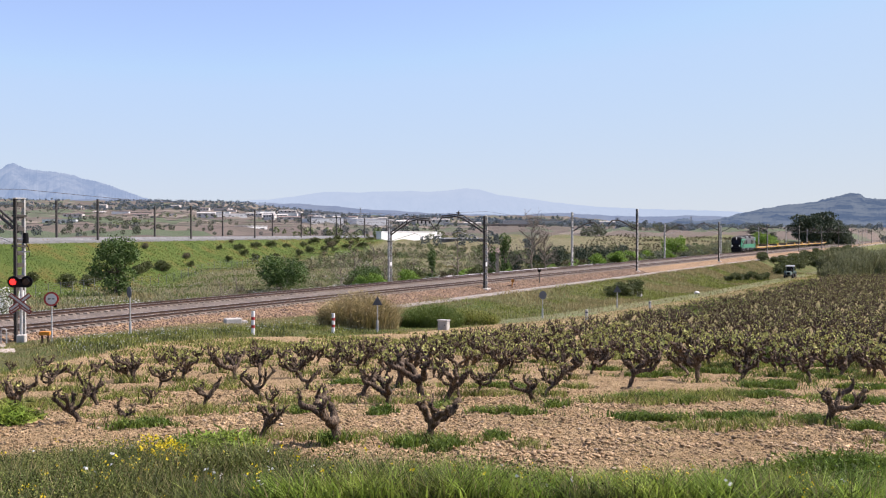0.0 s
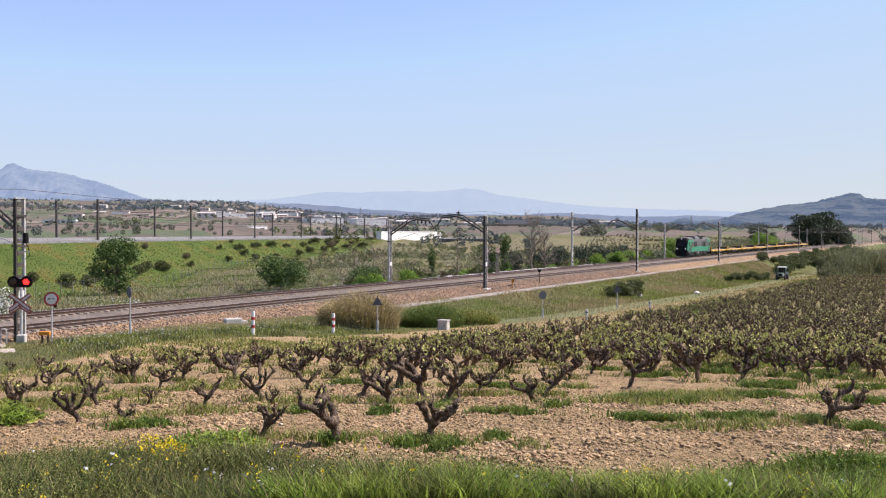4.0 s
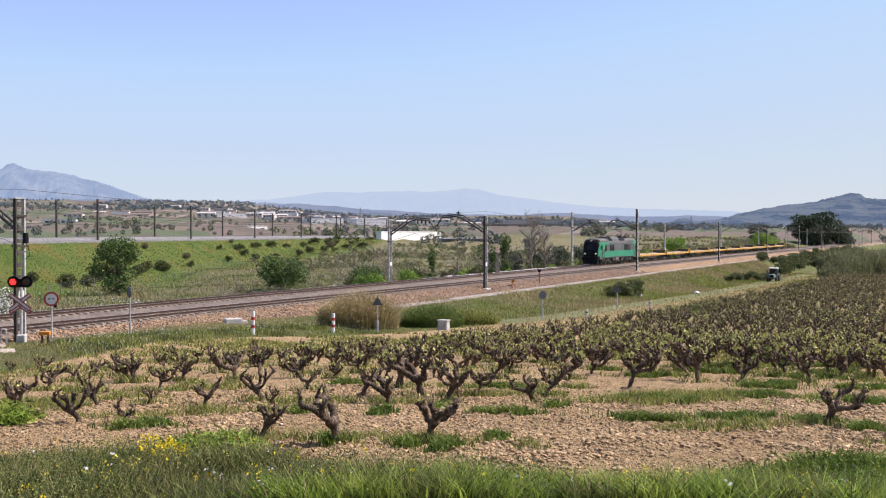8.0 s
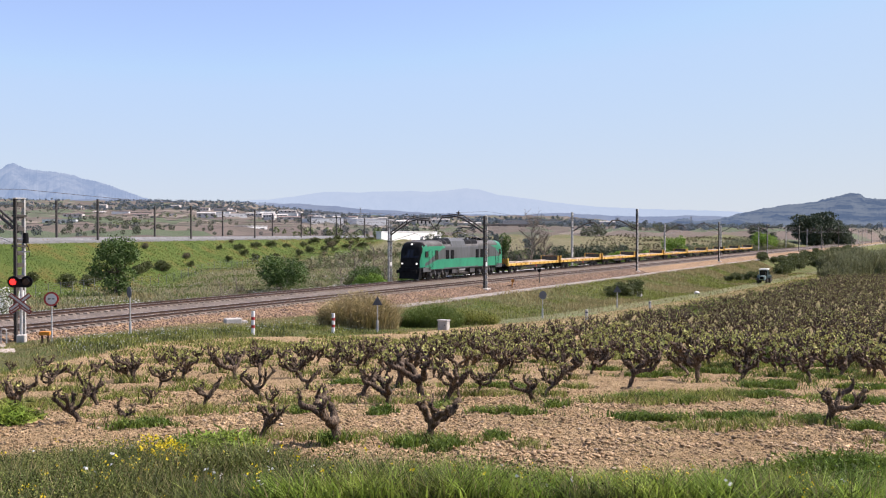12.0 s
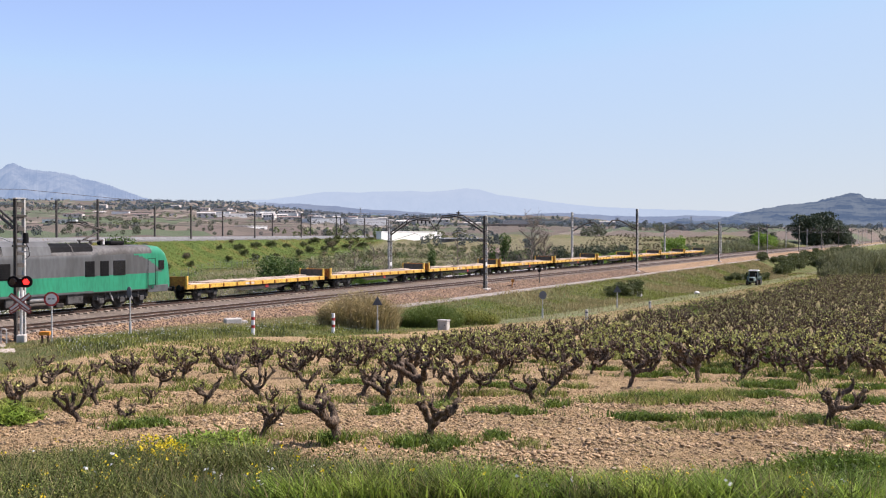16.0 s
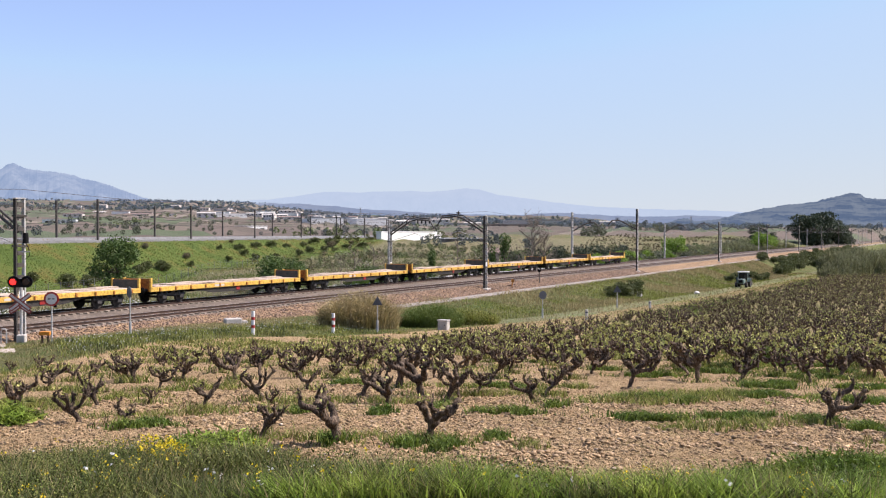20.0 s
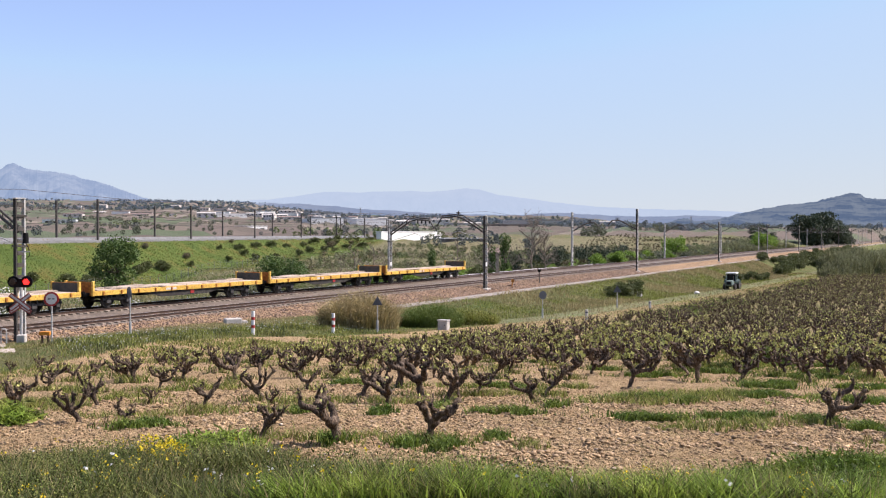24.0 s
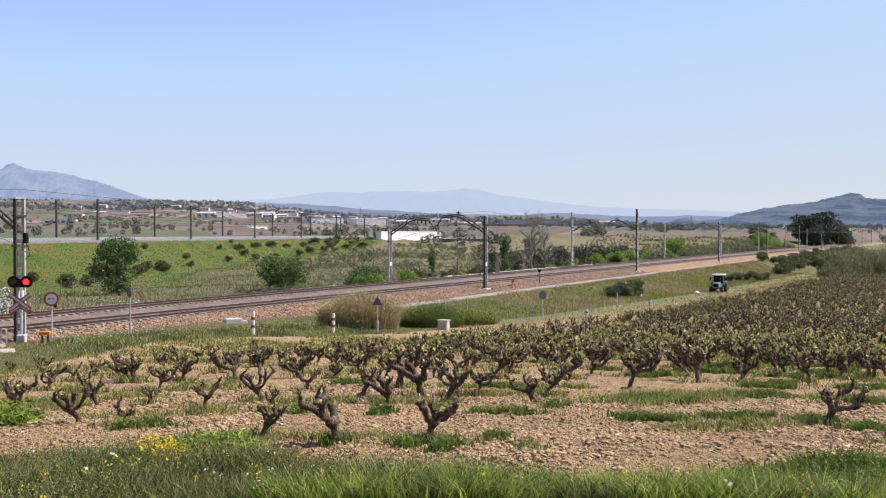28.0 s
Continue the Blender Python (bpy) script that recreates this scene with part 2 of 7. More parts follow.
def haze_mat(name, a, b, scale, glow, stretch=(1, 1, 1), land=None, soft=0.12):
    """Distance: blue air light (a to b), put in as emission, over a little of the land's own colour."""
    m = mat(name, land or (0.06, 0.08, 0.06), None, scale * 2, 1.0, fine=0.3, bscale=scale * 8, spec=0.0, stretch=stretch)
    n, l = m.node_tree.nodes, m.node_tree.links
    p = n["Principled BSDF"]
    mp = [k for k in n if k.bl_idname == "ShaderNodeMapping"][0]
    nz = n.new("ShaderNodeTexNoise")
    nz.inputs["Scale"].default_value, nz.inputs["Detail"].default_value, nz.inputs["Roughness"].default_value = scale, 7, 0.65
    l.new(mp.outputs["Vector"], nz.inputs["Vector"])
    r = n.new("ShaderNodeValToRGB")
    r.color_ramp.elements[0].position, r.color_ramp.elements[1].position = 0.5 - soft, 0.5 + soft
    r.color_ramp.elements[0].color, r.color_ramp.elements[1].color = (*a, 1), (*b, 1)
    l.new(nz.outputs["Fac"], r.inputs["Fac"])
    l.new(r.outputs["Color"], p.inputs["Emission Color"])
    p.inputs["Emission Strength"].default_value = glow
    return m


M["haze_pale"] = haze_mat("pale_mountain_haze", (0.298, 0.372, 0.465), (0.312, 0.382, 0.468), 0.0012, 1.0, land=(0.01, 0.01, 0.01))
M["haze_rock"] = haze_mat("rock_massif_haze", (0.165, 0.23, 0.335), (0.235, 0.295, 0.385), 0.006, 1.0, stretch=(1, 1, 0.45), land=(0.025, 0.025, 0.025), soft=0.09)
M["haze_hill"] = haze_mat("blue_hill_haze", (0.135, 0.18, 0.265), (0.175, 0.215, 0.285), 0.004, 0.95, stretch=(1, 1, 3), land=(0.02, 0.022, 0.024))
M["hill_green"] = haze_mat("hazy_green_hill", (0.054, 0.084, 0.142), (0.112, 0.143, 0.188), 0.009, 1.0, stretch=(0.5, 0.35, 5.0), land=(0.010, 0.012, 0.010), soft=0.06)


# ---- mesh helpers ----
def place(bm, name, material, smooth=False):
    me = bpy.data.meshes.new(name)
    bm.to_mesh(me)
    bm.free()
    for k in (material if isinstance(material, (list, tuple)) else [material]):
        me.materials.append(k)
    if smooth:
        me.shade_smooth()
    return me


def part(name, bm, material, parent, label="", m=None, smooth=False):
    """One mesh object under a thing or a part; bm may be a bmesh or a ready mesh."""
    me = bm if isinstance(bm, bpy.types.Mesh) else place(bm, name, material, smooth)
    ob = new(name, me)
    ob.parent = parent
    if m is not None:
        ob.matrix_basis = m
    if label:
        ob["label"] = label
    return ob


def thing(name, label, category, m=None, group="", kind="", mesh=None):
    ob = new(name, mesh)
    if m is not None:
        ob.matrix_basis = m
    return tagged(ob, label, category, group, kind)


def box(bm, x0, x1, y0, y1, z0, z1, bevel=0.0, mi=0):
    vs = [bm.verts.new((x, y, z)) for z in (z0, z1) for x, y in ((x0, y0), (x1, y0), (x1, y1), (x0, y1))]
    fs = [bm.faces.new([vs[i] for i in f]) for f in ((3, 2, 1, 0), (4, 5, 6, 7), (0, 1, 5, 4), (1, 2, 6, 5), (2, 3, 7, 6), (3, 0, 4, 7))]
    for f in fs:
        f.material_index = mi
    if bevel:
        r = bmesh.ops.bevel(bm, geom=list({e for f in fs for e in f.edges}), offset=bevel, segments=1, affect="EDGES")
        for f in r["faces"]:
            f.material_index = mi
    return bm


def boxed(*a, **k):
    return box(bmesh.new(), *a, **k)


def tube(bm, pts, radii, sides=8, caps=True):
    """A tube of changing radius along points."""
    pts = [Vector(p) for p in pts]
    if not isinstance(radii, (list, tuple)):
        radii = [radii] * len(pts)
    rings = []
    for i, (p, r) in enumerate(zip(pts, radii)):
        d = (pts[min(i + 1, len(pts) - 1)] - pts[max(i - 1, 0)]).normalized()
        u = d.cross((0, 0, 1) if abs(d.z) < 0.9 else (1, 0, 0)).normalized()
        v = d.cross(u)
        rings.append([bm.verts.new(p + (u * math.cos(k * math.tau / sides) + v * math.sin(k * math.tau / sides)) * r) for k in range(sides)])
    for a, b in zip(rings, rings[1:]):
        for k in range(sides):
            bm.faces.new((a[k], a[(k + 1) % sides], b[(k + 1) % sides], b[k]))
    if caps:
        bm.faces.new(rings[0][::-1])
        bm.faces.new(rings[-1])
    return bm


def disc(bm, c, axis, r, h, sides=24, r2=None):
    """A short cylinder centred at c along axis."""
    a = Vector(axis).normalized()
    c = Vector(c)
    return tube(bm, [c - a * h / 2, c + a * h / 2], [r, r if r2 is None else r2], sides)


def extrude_profile(bm, prof, x0, x1, mi=0):
    """A closed (y, z) outline swept along x."""
    a = [bm.verts.new((x0, y, z)) for y, z in prof]
    b = [bm.verts.new((x1, y, z)) for y, z in prof]
    k = len(prof)
    fs = [bm.faces.new((a[i], a[(i + 1) % k], b[(i + 1) % k], b[i])) for i in range(k)]
    fs += [bm.faces.new(a[::-1]), bm.faces.new(b)]
    for f in fs:
        f.material_index = mi
    bmesh.ops.recalc_face_normals(bm, faces=fs)
    return bm


def smooth_step(a, b, x):
    t = min(1.0, max(0.0, (x - a) / (b - a)))
    return t * t * (3 - 2 * t)


def lerp_table(x, xs, ys):
    if x <= xs[0]:
        return ys[0]
    for i in range(1, len(xs)):
        if x < xs[i]:
            return ys[i - 1] + (ys[i] - ys[i - 1]) * (x - xs[i - 1]) / (xs[i] - xs[i - 1])
    return ys[-1]

# ---- ground ----
FIELD_D = (0, 6, 10, 15, 25, 40, 57, 80, 130, 190, 300, 500)
FIELD_Z = (3.3, 3.05, 2.55, 2.1, 1.35, 0.2, -1.0, -1.65, -2.6, -3.3, -4.2, -5)
FAR_D = (0, 120, 180, 260, 400, 700, 1200, 2000, 3000, 4000, 4900)
FAR_Z = (-2.5, -3.7, -4.1, -2.6, 2.2, 6.2, 12.5, 26, 52, 78, 98)
FAR_LEFT = (-2.5, -3.7, -4.1, -2.6, 2.2, 8.0, 19, 43, 85, 128, 165)
FAR_RIGHT = (-2.5, -3.7, -4.1, -2.6, 1.6, 5.5, 9.5, 14.5, 20, 26, 31)
AVE_P, AVE_E = Vector((-69.0, 197.0)), Vector((0.155, 0.988)).normalized()


def ave_q(x, y):
    """Along and across the embankment of the other line; across is positive towards the camera."""
    v = Vector((x, y)) - AVE_P
    return v.dot(AVE_E), v.x * AVE_E.y - v.y * AVE_E.x


def ground_z(x, y):
    s, D = to_track(x, y)
    d = math.hypot(x, y)
    n1 = noise.noise((x * 0.05, y * 0.05, 1.7))
    field = lerp_table(d if y > 0 else 0, FIELD_D, FIELD_Z)
    # the corner by the level crossing lies almost at rail level
    field += 0.85 * smooth_step(62, 38, s) * smooth_step(28, 38, D)
    w = smooth_step(32.5, 42.0, D)
    foot = lerp_table(s, (30, 45, 62), (-0.3, -0.45, -0.95))   # ground at the foot of the ballast
    z = field * (1 - w) + foot * w
    if D > 56:
        far = lerp_table(d, FAR_D, FAR_Z)
        side = x / max(y, 1.0)
        if d > 260 and side < -0.06:      # the plain climbs towards the rock massif
            far += (lerp_table(d, FAR_D, FAR_LEFT) - far) * smooth_step(-0.06, -0.24, side)
        elif d > 260 and side > 0.1:      # and stays low towards the hill
            far += (lerp_table(d, FAR_D, FAR_RIGHT) - far) * smooth_step(0.1, 0.26, side)
        far += n1 * min(6.0, d / 150)
        k = smooth_step(57, 80, D)
        z = -0.95 * (1 - k) + far * k
        along, q = ave_q(x, y)
        if along < 420:
            top = 3.72 - 6 * smooth_step(250, 420, along)
            if q > 0:
                z = max(z, top - q / 2.1)
            elif q > -15:
                z = max(z, top)
            else:
                z = max(z, top - (-15 - q) / 2)
    elif 42.0 < D:
        z = foot if D < 43 else -0.95
    if D < 40:
        z += 0.03 * noise.noise((x * 0.8, y * 0.8, 3.1))
        if d < 45:   # ploughed, lumpy earth
            z += 0.05 * noise.noise((x * 2.3, y * 3.4, 5.1)) + 0.055 * noise.noise((x * 7.5, y * 6.5, 9.1))
            if d < 24:
                z += 0.035 * noise.noise((x * 15, y * 12, 2.2))
    return z


def grid_sheet():
    az = list(np.linspace(-31, 31, 330)) + list(np.linspace(34, 326, 60))
    az = [radians(a) for a in az]
    rad = [0.4] + list(np.geomspace(3, 12, 24)[:-1]) + list(np.geomspace(12, 24, 150)[:-1]) + list(np.geomspace(24, 70, 110)[:-1]) + list(np.geomspace(70, 300, 120)[:-1]) + list(np.geomspace(300, 4900, 70))
    vs, fs = [], []
    for r in rad:
        for a in az:
            x, y = r * math.sin(a), r * math.cos(a)
            vs.append((x, y, ground_z(x, y)))
    k = len(az)
    for i in range(len(rad) - 1):
        for j in range(k):
            a, b = i * k + j, i * k + (j + 1) % k
            fs.append((a, a + k, b + k, b))
    vs.append((0.0, 0.0, ground_z(0, 0)))    # the middle of the sheet
    fs += [(len(vs) - 1, j, (j + 1) % k) for j in range(k)]
    me = bpy.data.meshes.new("ground")
    me.from_pydata(vs, [], fs)
    me.shade_smooth()
    return me

def ground_masks(me):
    """What grows where: amounts of grass, bare track, embankment meadow and far farmland."""
    n = len(me.vertices)
    co = np.empty(n * 3)
    me.vertices.foreach_get("co", co)
    co = co.reshape(n, 3)
    out = {k: np.zeros(n, dtype=np.float32) for k in ("grass", "lane", "meadow", "farm")}
    for i, (x, y, z) in enumerate(co):
        s, D = to_track(x, y)
        d = math.hypot(x, y)
        a = math.degrees(math.atan2(x, y))
        edge = verge_edge(a)
        g = smooth_step(edge + 0.5, edge - 0.3, d)
        far_edge = field_edge(s)
        strip = smooth_step(far_edge - 0.4, far_edge + 0.8, D)
        lane = lane_amount(s, D)
        g = max(g, strip * 0.85, 0.53 * smooth_step(42, 75, d) if D < vine_edge(s) + 0.4 else 0)
        if vine_edge(s) + 0.4 < D < far_edge and s > 50:
            g = max(g, 0.46 * smooth_step(50, 70, s))
        out["grass"][i] = g
        out["lane"][i] = lane
        if D > 57:
            al, q = ave_q(x, y)
            out["meadow"][i] = smooth_step(20, 17, q) if (q > -0.5 and al < 330) else 0.0
            if q > 15:
                out["grass"][i] = 0.6
                out["farm"][i] = 0.0
            out["farm"][i] = smooth_step(150, 240, d) if (q < -14 or al > 330) else 0.35 * smooth_step(17, 22, q) * smooth_step(60, 68, D)
    for k, v in out.items():
        me.attributes.new(k, "FLOAT", "POINT").data.foreach_set("value", v)


def verge_edge(a):
    return lerp_table(a, (-30, -24, -12, -10, -6, 0, 8, 14, 18, 25, 30), (13.8, 13.6, 13.0, 12.2, 11.2, 10.8, 10.4, 10.5, 11.3, 11.8, 12.0))


def vine_edge(s):
    return lerp_table(s, (20, 30, 45, 60, 75, 110, 400), (24.5, 24.5, 23.5, 22.3, 22.2, 22.3, 22.5))


def field_edge(s):
    return lerp_table(s, (18, 25, 34, 42, 55, 75, 110, 400), (26.5, 29.8, 33.3, 33.0, 31.0, 28.0, 27.3, 27.0))


def lane_amount(s, D):
    c = field_edge(s) + 1.5
    return smooth_step(1.9, 1.1, abs(D - c)) * smooth_step(55, 75, s)


def ground_material():
    m = bpy.data.materials.new("country_ground")
    m.use_nodes = True
    n, l = m.node_tree.nodes, m.node_tree.links
    p = n["Principled BSDF"]
    p.inputs["Roughness"].default_value, p.inputs["Specular IOR Level"].default_value = 1.0, 0.1
    geo = n.new("ShaderNodeNewGeometry")

    def noise_at(scale, detail=5, rough=0.6):
        k = n.new("ShaderNodeTexNoise")
        k.inputs["Scale"].default_value, k.inputs["Detail"].default_value, k.inputs["Roughness"].default_value = scale, detail, rough
        l.new(geo.outputs["Position"], k.inputs["Vector"])
        return k.outputs["Fac"]

    def ramp(fac, stops):
        r = n.new("ShaderNodeValToRGB")
        e = r.color_ramp.elements
        while len(e) < len(stops):
            e.new(0.5)
        for el, (pos, c) in zip(e, stops):
            el.position, el.color = pos, (*c, 1)
        l.new(fac, r.inputs["Fac"])
        return r.outputs["Color"]

    def mix(fac, a, b):
        k = n.new("ShaderNodeMix")
        k.data_type = "RGBA"
        l.new(fac, k.inputs["Factor"])
        l.new(a, k.inputs["A"])
        l.new(b, k.inputs["B"])
        return k.outputs["Result"]

    def attr(name):
        k = n.new("ShaderNodeAttribute")
        k.attribute_name = name
        return k.outputs["Fac"]

    def mathn(op, a, b):
        k = n.new("ShaderNodeMath")
        k.operation, k.use_clamp = op, False
        for i, v in enumerate((a, b)):
            if isinstance(v, (int, float)):
                k.inputs[i].default_value = v
            else:
                l.new(v, k.inputs[i])
        return k.outputs["Value"]

    def edge(mask, nz, soft=0.12):
        """A mask with a ragged border."""
        k = n.new("ShaderNodeMapRange")
        k.inputs["From Min"].default_value, k.inputs["From Max"].default_value = 0.5 - soft, 0.5 + soft
        l.new(mathn("ADD", mask, mathn("MULTIPLY", mathn("SUBTRACT", nz, 0.5), 0.9)), k.inputs["Value"])
        return k.outputs["Result"]

    fine, mid, wide, broad = noise_at(14, 6, 0.7), noise_at(2.2, 6, 0.65), noise_at(0.35, 5), noise_at(0.06, 4)
    soil = mix(fine, ramp(mid, [(0.32, (0.34, 0.225, 0.115)), (0.5, (0.58, 0.405, 0.215)), (0.68, (0.70, 0.53, 0.31))]), ramp(wide, [(0.35, (0.36, 0.245, 0.13)), (0.65, (0.50, 0.355, 0.205))]))
    # shadow gaps between earth crumbs, painted as dark specks in the soil colour
    crumb_shade = noise_at(34, 4, 0.7)
    soil = mix(ramp(crumb_shade, [(0.40, (0, 0, 0)), (0.50, (1, 1, 1))]), ramp(wide, [(0.4, (0.20, 0.138, 0.07)), (0.6, (0.27, 0.19, 0.10))]), soil)
    tuft = noise_at(0.9, 6, 0.7)
    soil = mix(ramp(tuft, [(0.56, (0, 0, 0)), (0.68, (0.65, 0.65, 0.65))]), soil, ramp(fine, [(0.4, (0.16, 0.15, 0.05)), (0.6, (0.34, 0.28, 0.13))]))
    grass = mix(fine, ramp(mid, [(0.3, (0.05, 0.075, 0.02)), (0.7, (0.115, 0.145, 0.042))]), ramp(wide, [(0.38, (0.10, 0.13, 0.035)), (0.58, (0.20, 0.165, 0.085))]))
    lane = ramp(mid, [(0.3, (0.19, 0.165, 0.085)), (0.7, (0.27, 0.215, 0.125))])
    lane = mix(edge(wide, mid, 0.2), lane, ramp(mid, [(0.3, (0.12, 0.165, 0.055)), (0.7, (0.21, 0.245, 0.12))]))
    meadow = mix(noise_at(0.16, 5), ramp(mid, [(0.3, (0.06, 0.095, 0.02)), (0.7, (0.105, 0.14, 0.034))]), ramp(noise_at(0.11, 6, 0.7), [(0.36, (0.055, 0.09, 0.02)), (0.46, (0.092, 0.13, 0.03)), (0.53, (0.125, 0.14, 0.036)), (0.60, (0.20, 0.125, 0.045))]))
    # farmland in the distance: strips of ploughed earth, vines and green crops, colours greyed with painted haze
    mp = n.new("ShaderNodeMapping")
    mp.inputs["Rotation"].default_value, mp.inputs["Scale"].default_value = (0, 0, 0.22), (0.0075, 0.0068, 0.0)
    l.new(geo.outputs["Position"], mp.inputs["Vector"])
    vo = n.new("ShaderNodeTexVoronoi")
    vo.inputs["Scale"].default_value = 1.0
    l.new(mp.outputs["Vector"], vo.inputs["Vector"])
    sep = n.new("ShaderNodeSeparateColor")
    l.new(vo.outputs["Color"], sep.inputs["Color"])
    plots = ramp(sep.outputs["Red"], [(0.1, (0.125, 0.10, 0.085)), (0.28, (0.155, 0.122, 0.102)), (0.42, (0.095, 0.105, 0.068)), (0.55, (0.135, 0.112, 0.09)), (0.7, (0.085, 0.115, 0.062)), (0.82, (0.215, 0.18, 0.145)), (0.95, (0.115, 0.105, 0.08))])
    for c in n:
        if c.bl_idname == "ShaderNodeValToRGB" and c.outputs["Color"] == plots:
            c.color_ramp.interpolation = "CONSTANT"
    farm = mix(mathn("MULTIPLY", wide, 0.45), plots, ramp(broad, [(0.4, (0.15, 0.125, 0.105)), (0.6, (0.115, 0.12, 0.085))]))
    c = mix(edge(attr("grass"), mid), soil, grass)
    c = mix(edge(attr("lane"), mid), c, lane)
    c = mix(attr("meadow"), c, meadow)
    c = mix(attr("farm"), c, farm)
    l.new(c, p.inputs["Base Color"])
    bp = n.new("ShaderNodeBump")
    bp.inputs["Strength"].default_value, bp.inputs["Distance"].default_value = 1.0, 0.2
    l.new(mathn("ADD", fine, mid), bp.inputs["Height"])
    l.new(bp.outputs["Normal"], p.inputs["Normal"])
    return m


ground_mesh = grid_sheet()
ground_masks(ground_mesh)
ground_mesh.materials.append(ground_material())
thing("ground", "vineyard earth, grass verges and rolling farmland", "ground", kind="structure", mesh=ground_mesh)

# ---- railway ----
S0, S1 = 8.0, 1600.0
NEAR_D, FAR_D_, FAR_RISE = 46.85, 52.85, 0.12
bm = bmesh.new()
extrude_profile(bm, [(42.2, -1.3), (42.4, -0.93), (44.9, -0.24), (48.9, -0.24), (50.9, -0.12), (54.9, -0.12), (57.6, -1.0), (57.8, -1.6)], S0, S1)
for f in bm.faces:
    f.material_index = 1 if f.normal.z > 0.985 else 0
ballast = thing("ballast_bed", "rust-brown stone ballast bed under two tracks", "ballast", TRACK, kind="structure", mesh=place(bm, "ballast_bed", [M["ballast"], M["ballast_top"]]))
bm = bmesh.new()
extrude_profile(bm, [(40.9, -1.7), (41.0, -0.9), (42.35, -0.84), (42.5, -1.3)], 62, S1)
thing("walkway", "pale gravel walkway along the foot of the ballast", "walkway", TRACK, kind="structure", mesh=place(bm, "walkway", M["gravel"]))

RAIL = [(-0.07, -0.17), (-0.07, -0.155), (-0.012, -0.13), (-0.012, -0.045), (-0.036, -0.035), (-0.036, 0), (0.036, 0), (0.036, -0.035), (0.012, -0.045), (0.012, -0.13), (0.07, -0.155), (0.07, -0.17)]
bm = extrude_profile(bmesh.new(), RAIL, S0, S1)
for f in bm.faces:
    f.material_index = 1 if f.normal.z > 0.99 and f.calc_center_median().z > -0.01 else 0
rail_mesh = place(bm, "rail", [M["rail"], M["rail_top"]])
for D, rise in ((NEAR_D, 0.0), (FAR_D_, FAR_RISE)):
    tr = thing("railway_track", "worn steel rails on concrete sleepers", "track", TRACK @ Matrix.Translation((0, D, rise)), group="railway tracks")
    for side in (-0.87, 0.87):
        part("rail", rail_mesh, None, tr, m=Matrix.Translation((0, side, 0)))
    sl = boxed(-0.13, 0.13, -1.3, 1.3, -0.34, -0.155, bevel=0.025)
    sleeper = place(sl, "sleeper", M["sleeper"])
    first, count = (22.0, 300) if rise == 0 else (40.0, 60)
    for i in range(count):
        part("sleeper", sleeper, None, tr, m=Matrix.Translation((first + i * 0.6, random.uniform(-0.02, 0.02), 0)))
    vs, fs = [], []
    for i in range(700):
        x = first + (count + i) * 0.6
        b = len(vs)
        for z in (-0.34, -0.155):
            vs += [(x - 0.13, -1.3, z), (x + 0.13, -1.3, z), (x + 0.13, 1.3, z), (x - 0.13, 1.3, z)]
        fs += [tuple(b + k for k in f) for f in ((4, 5, 6, 7), (0, 1, 5, 4), (1, 2, 6, 5), (2, 3, 7, 6), (3, 0, 4, 7))]
    me = bpy.data.meshes.new("sleepers")
    me.from_pydata(vs, [], fs)
    me.materials.append(M["sleeper"])
    tagged(part("sleepers", me, None, tr), kind="stuff")


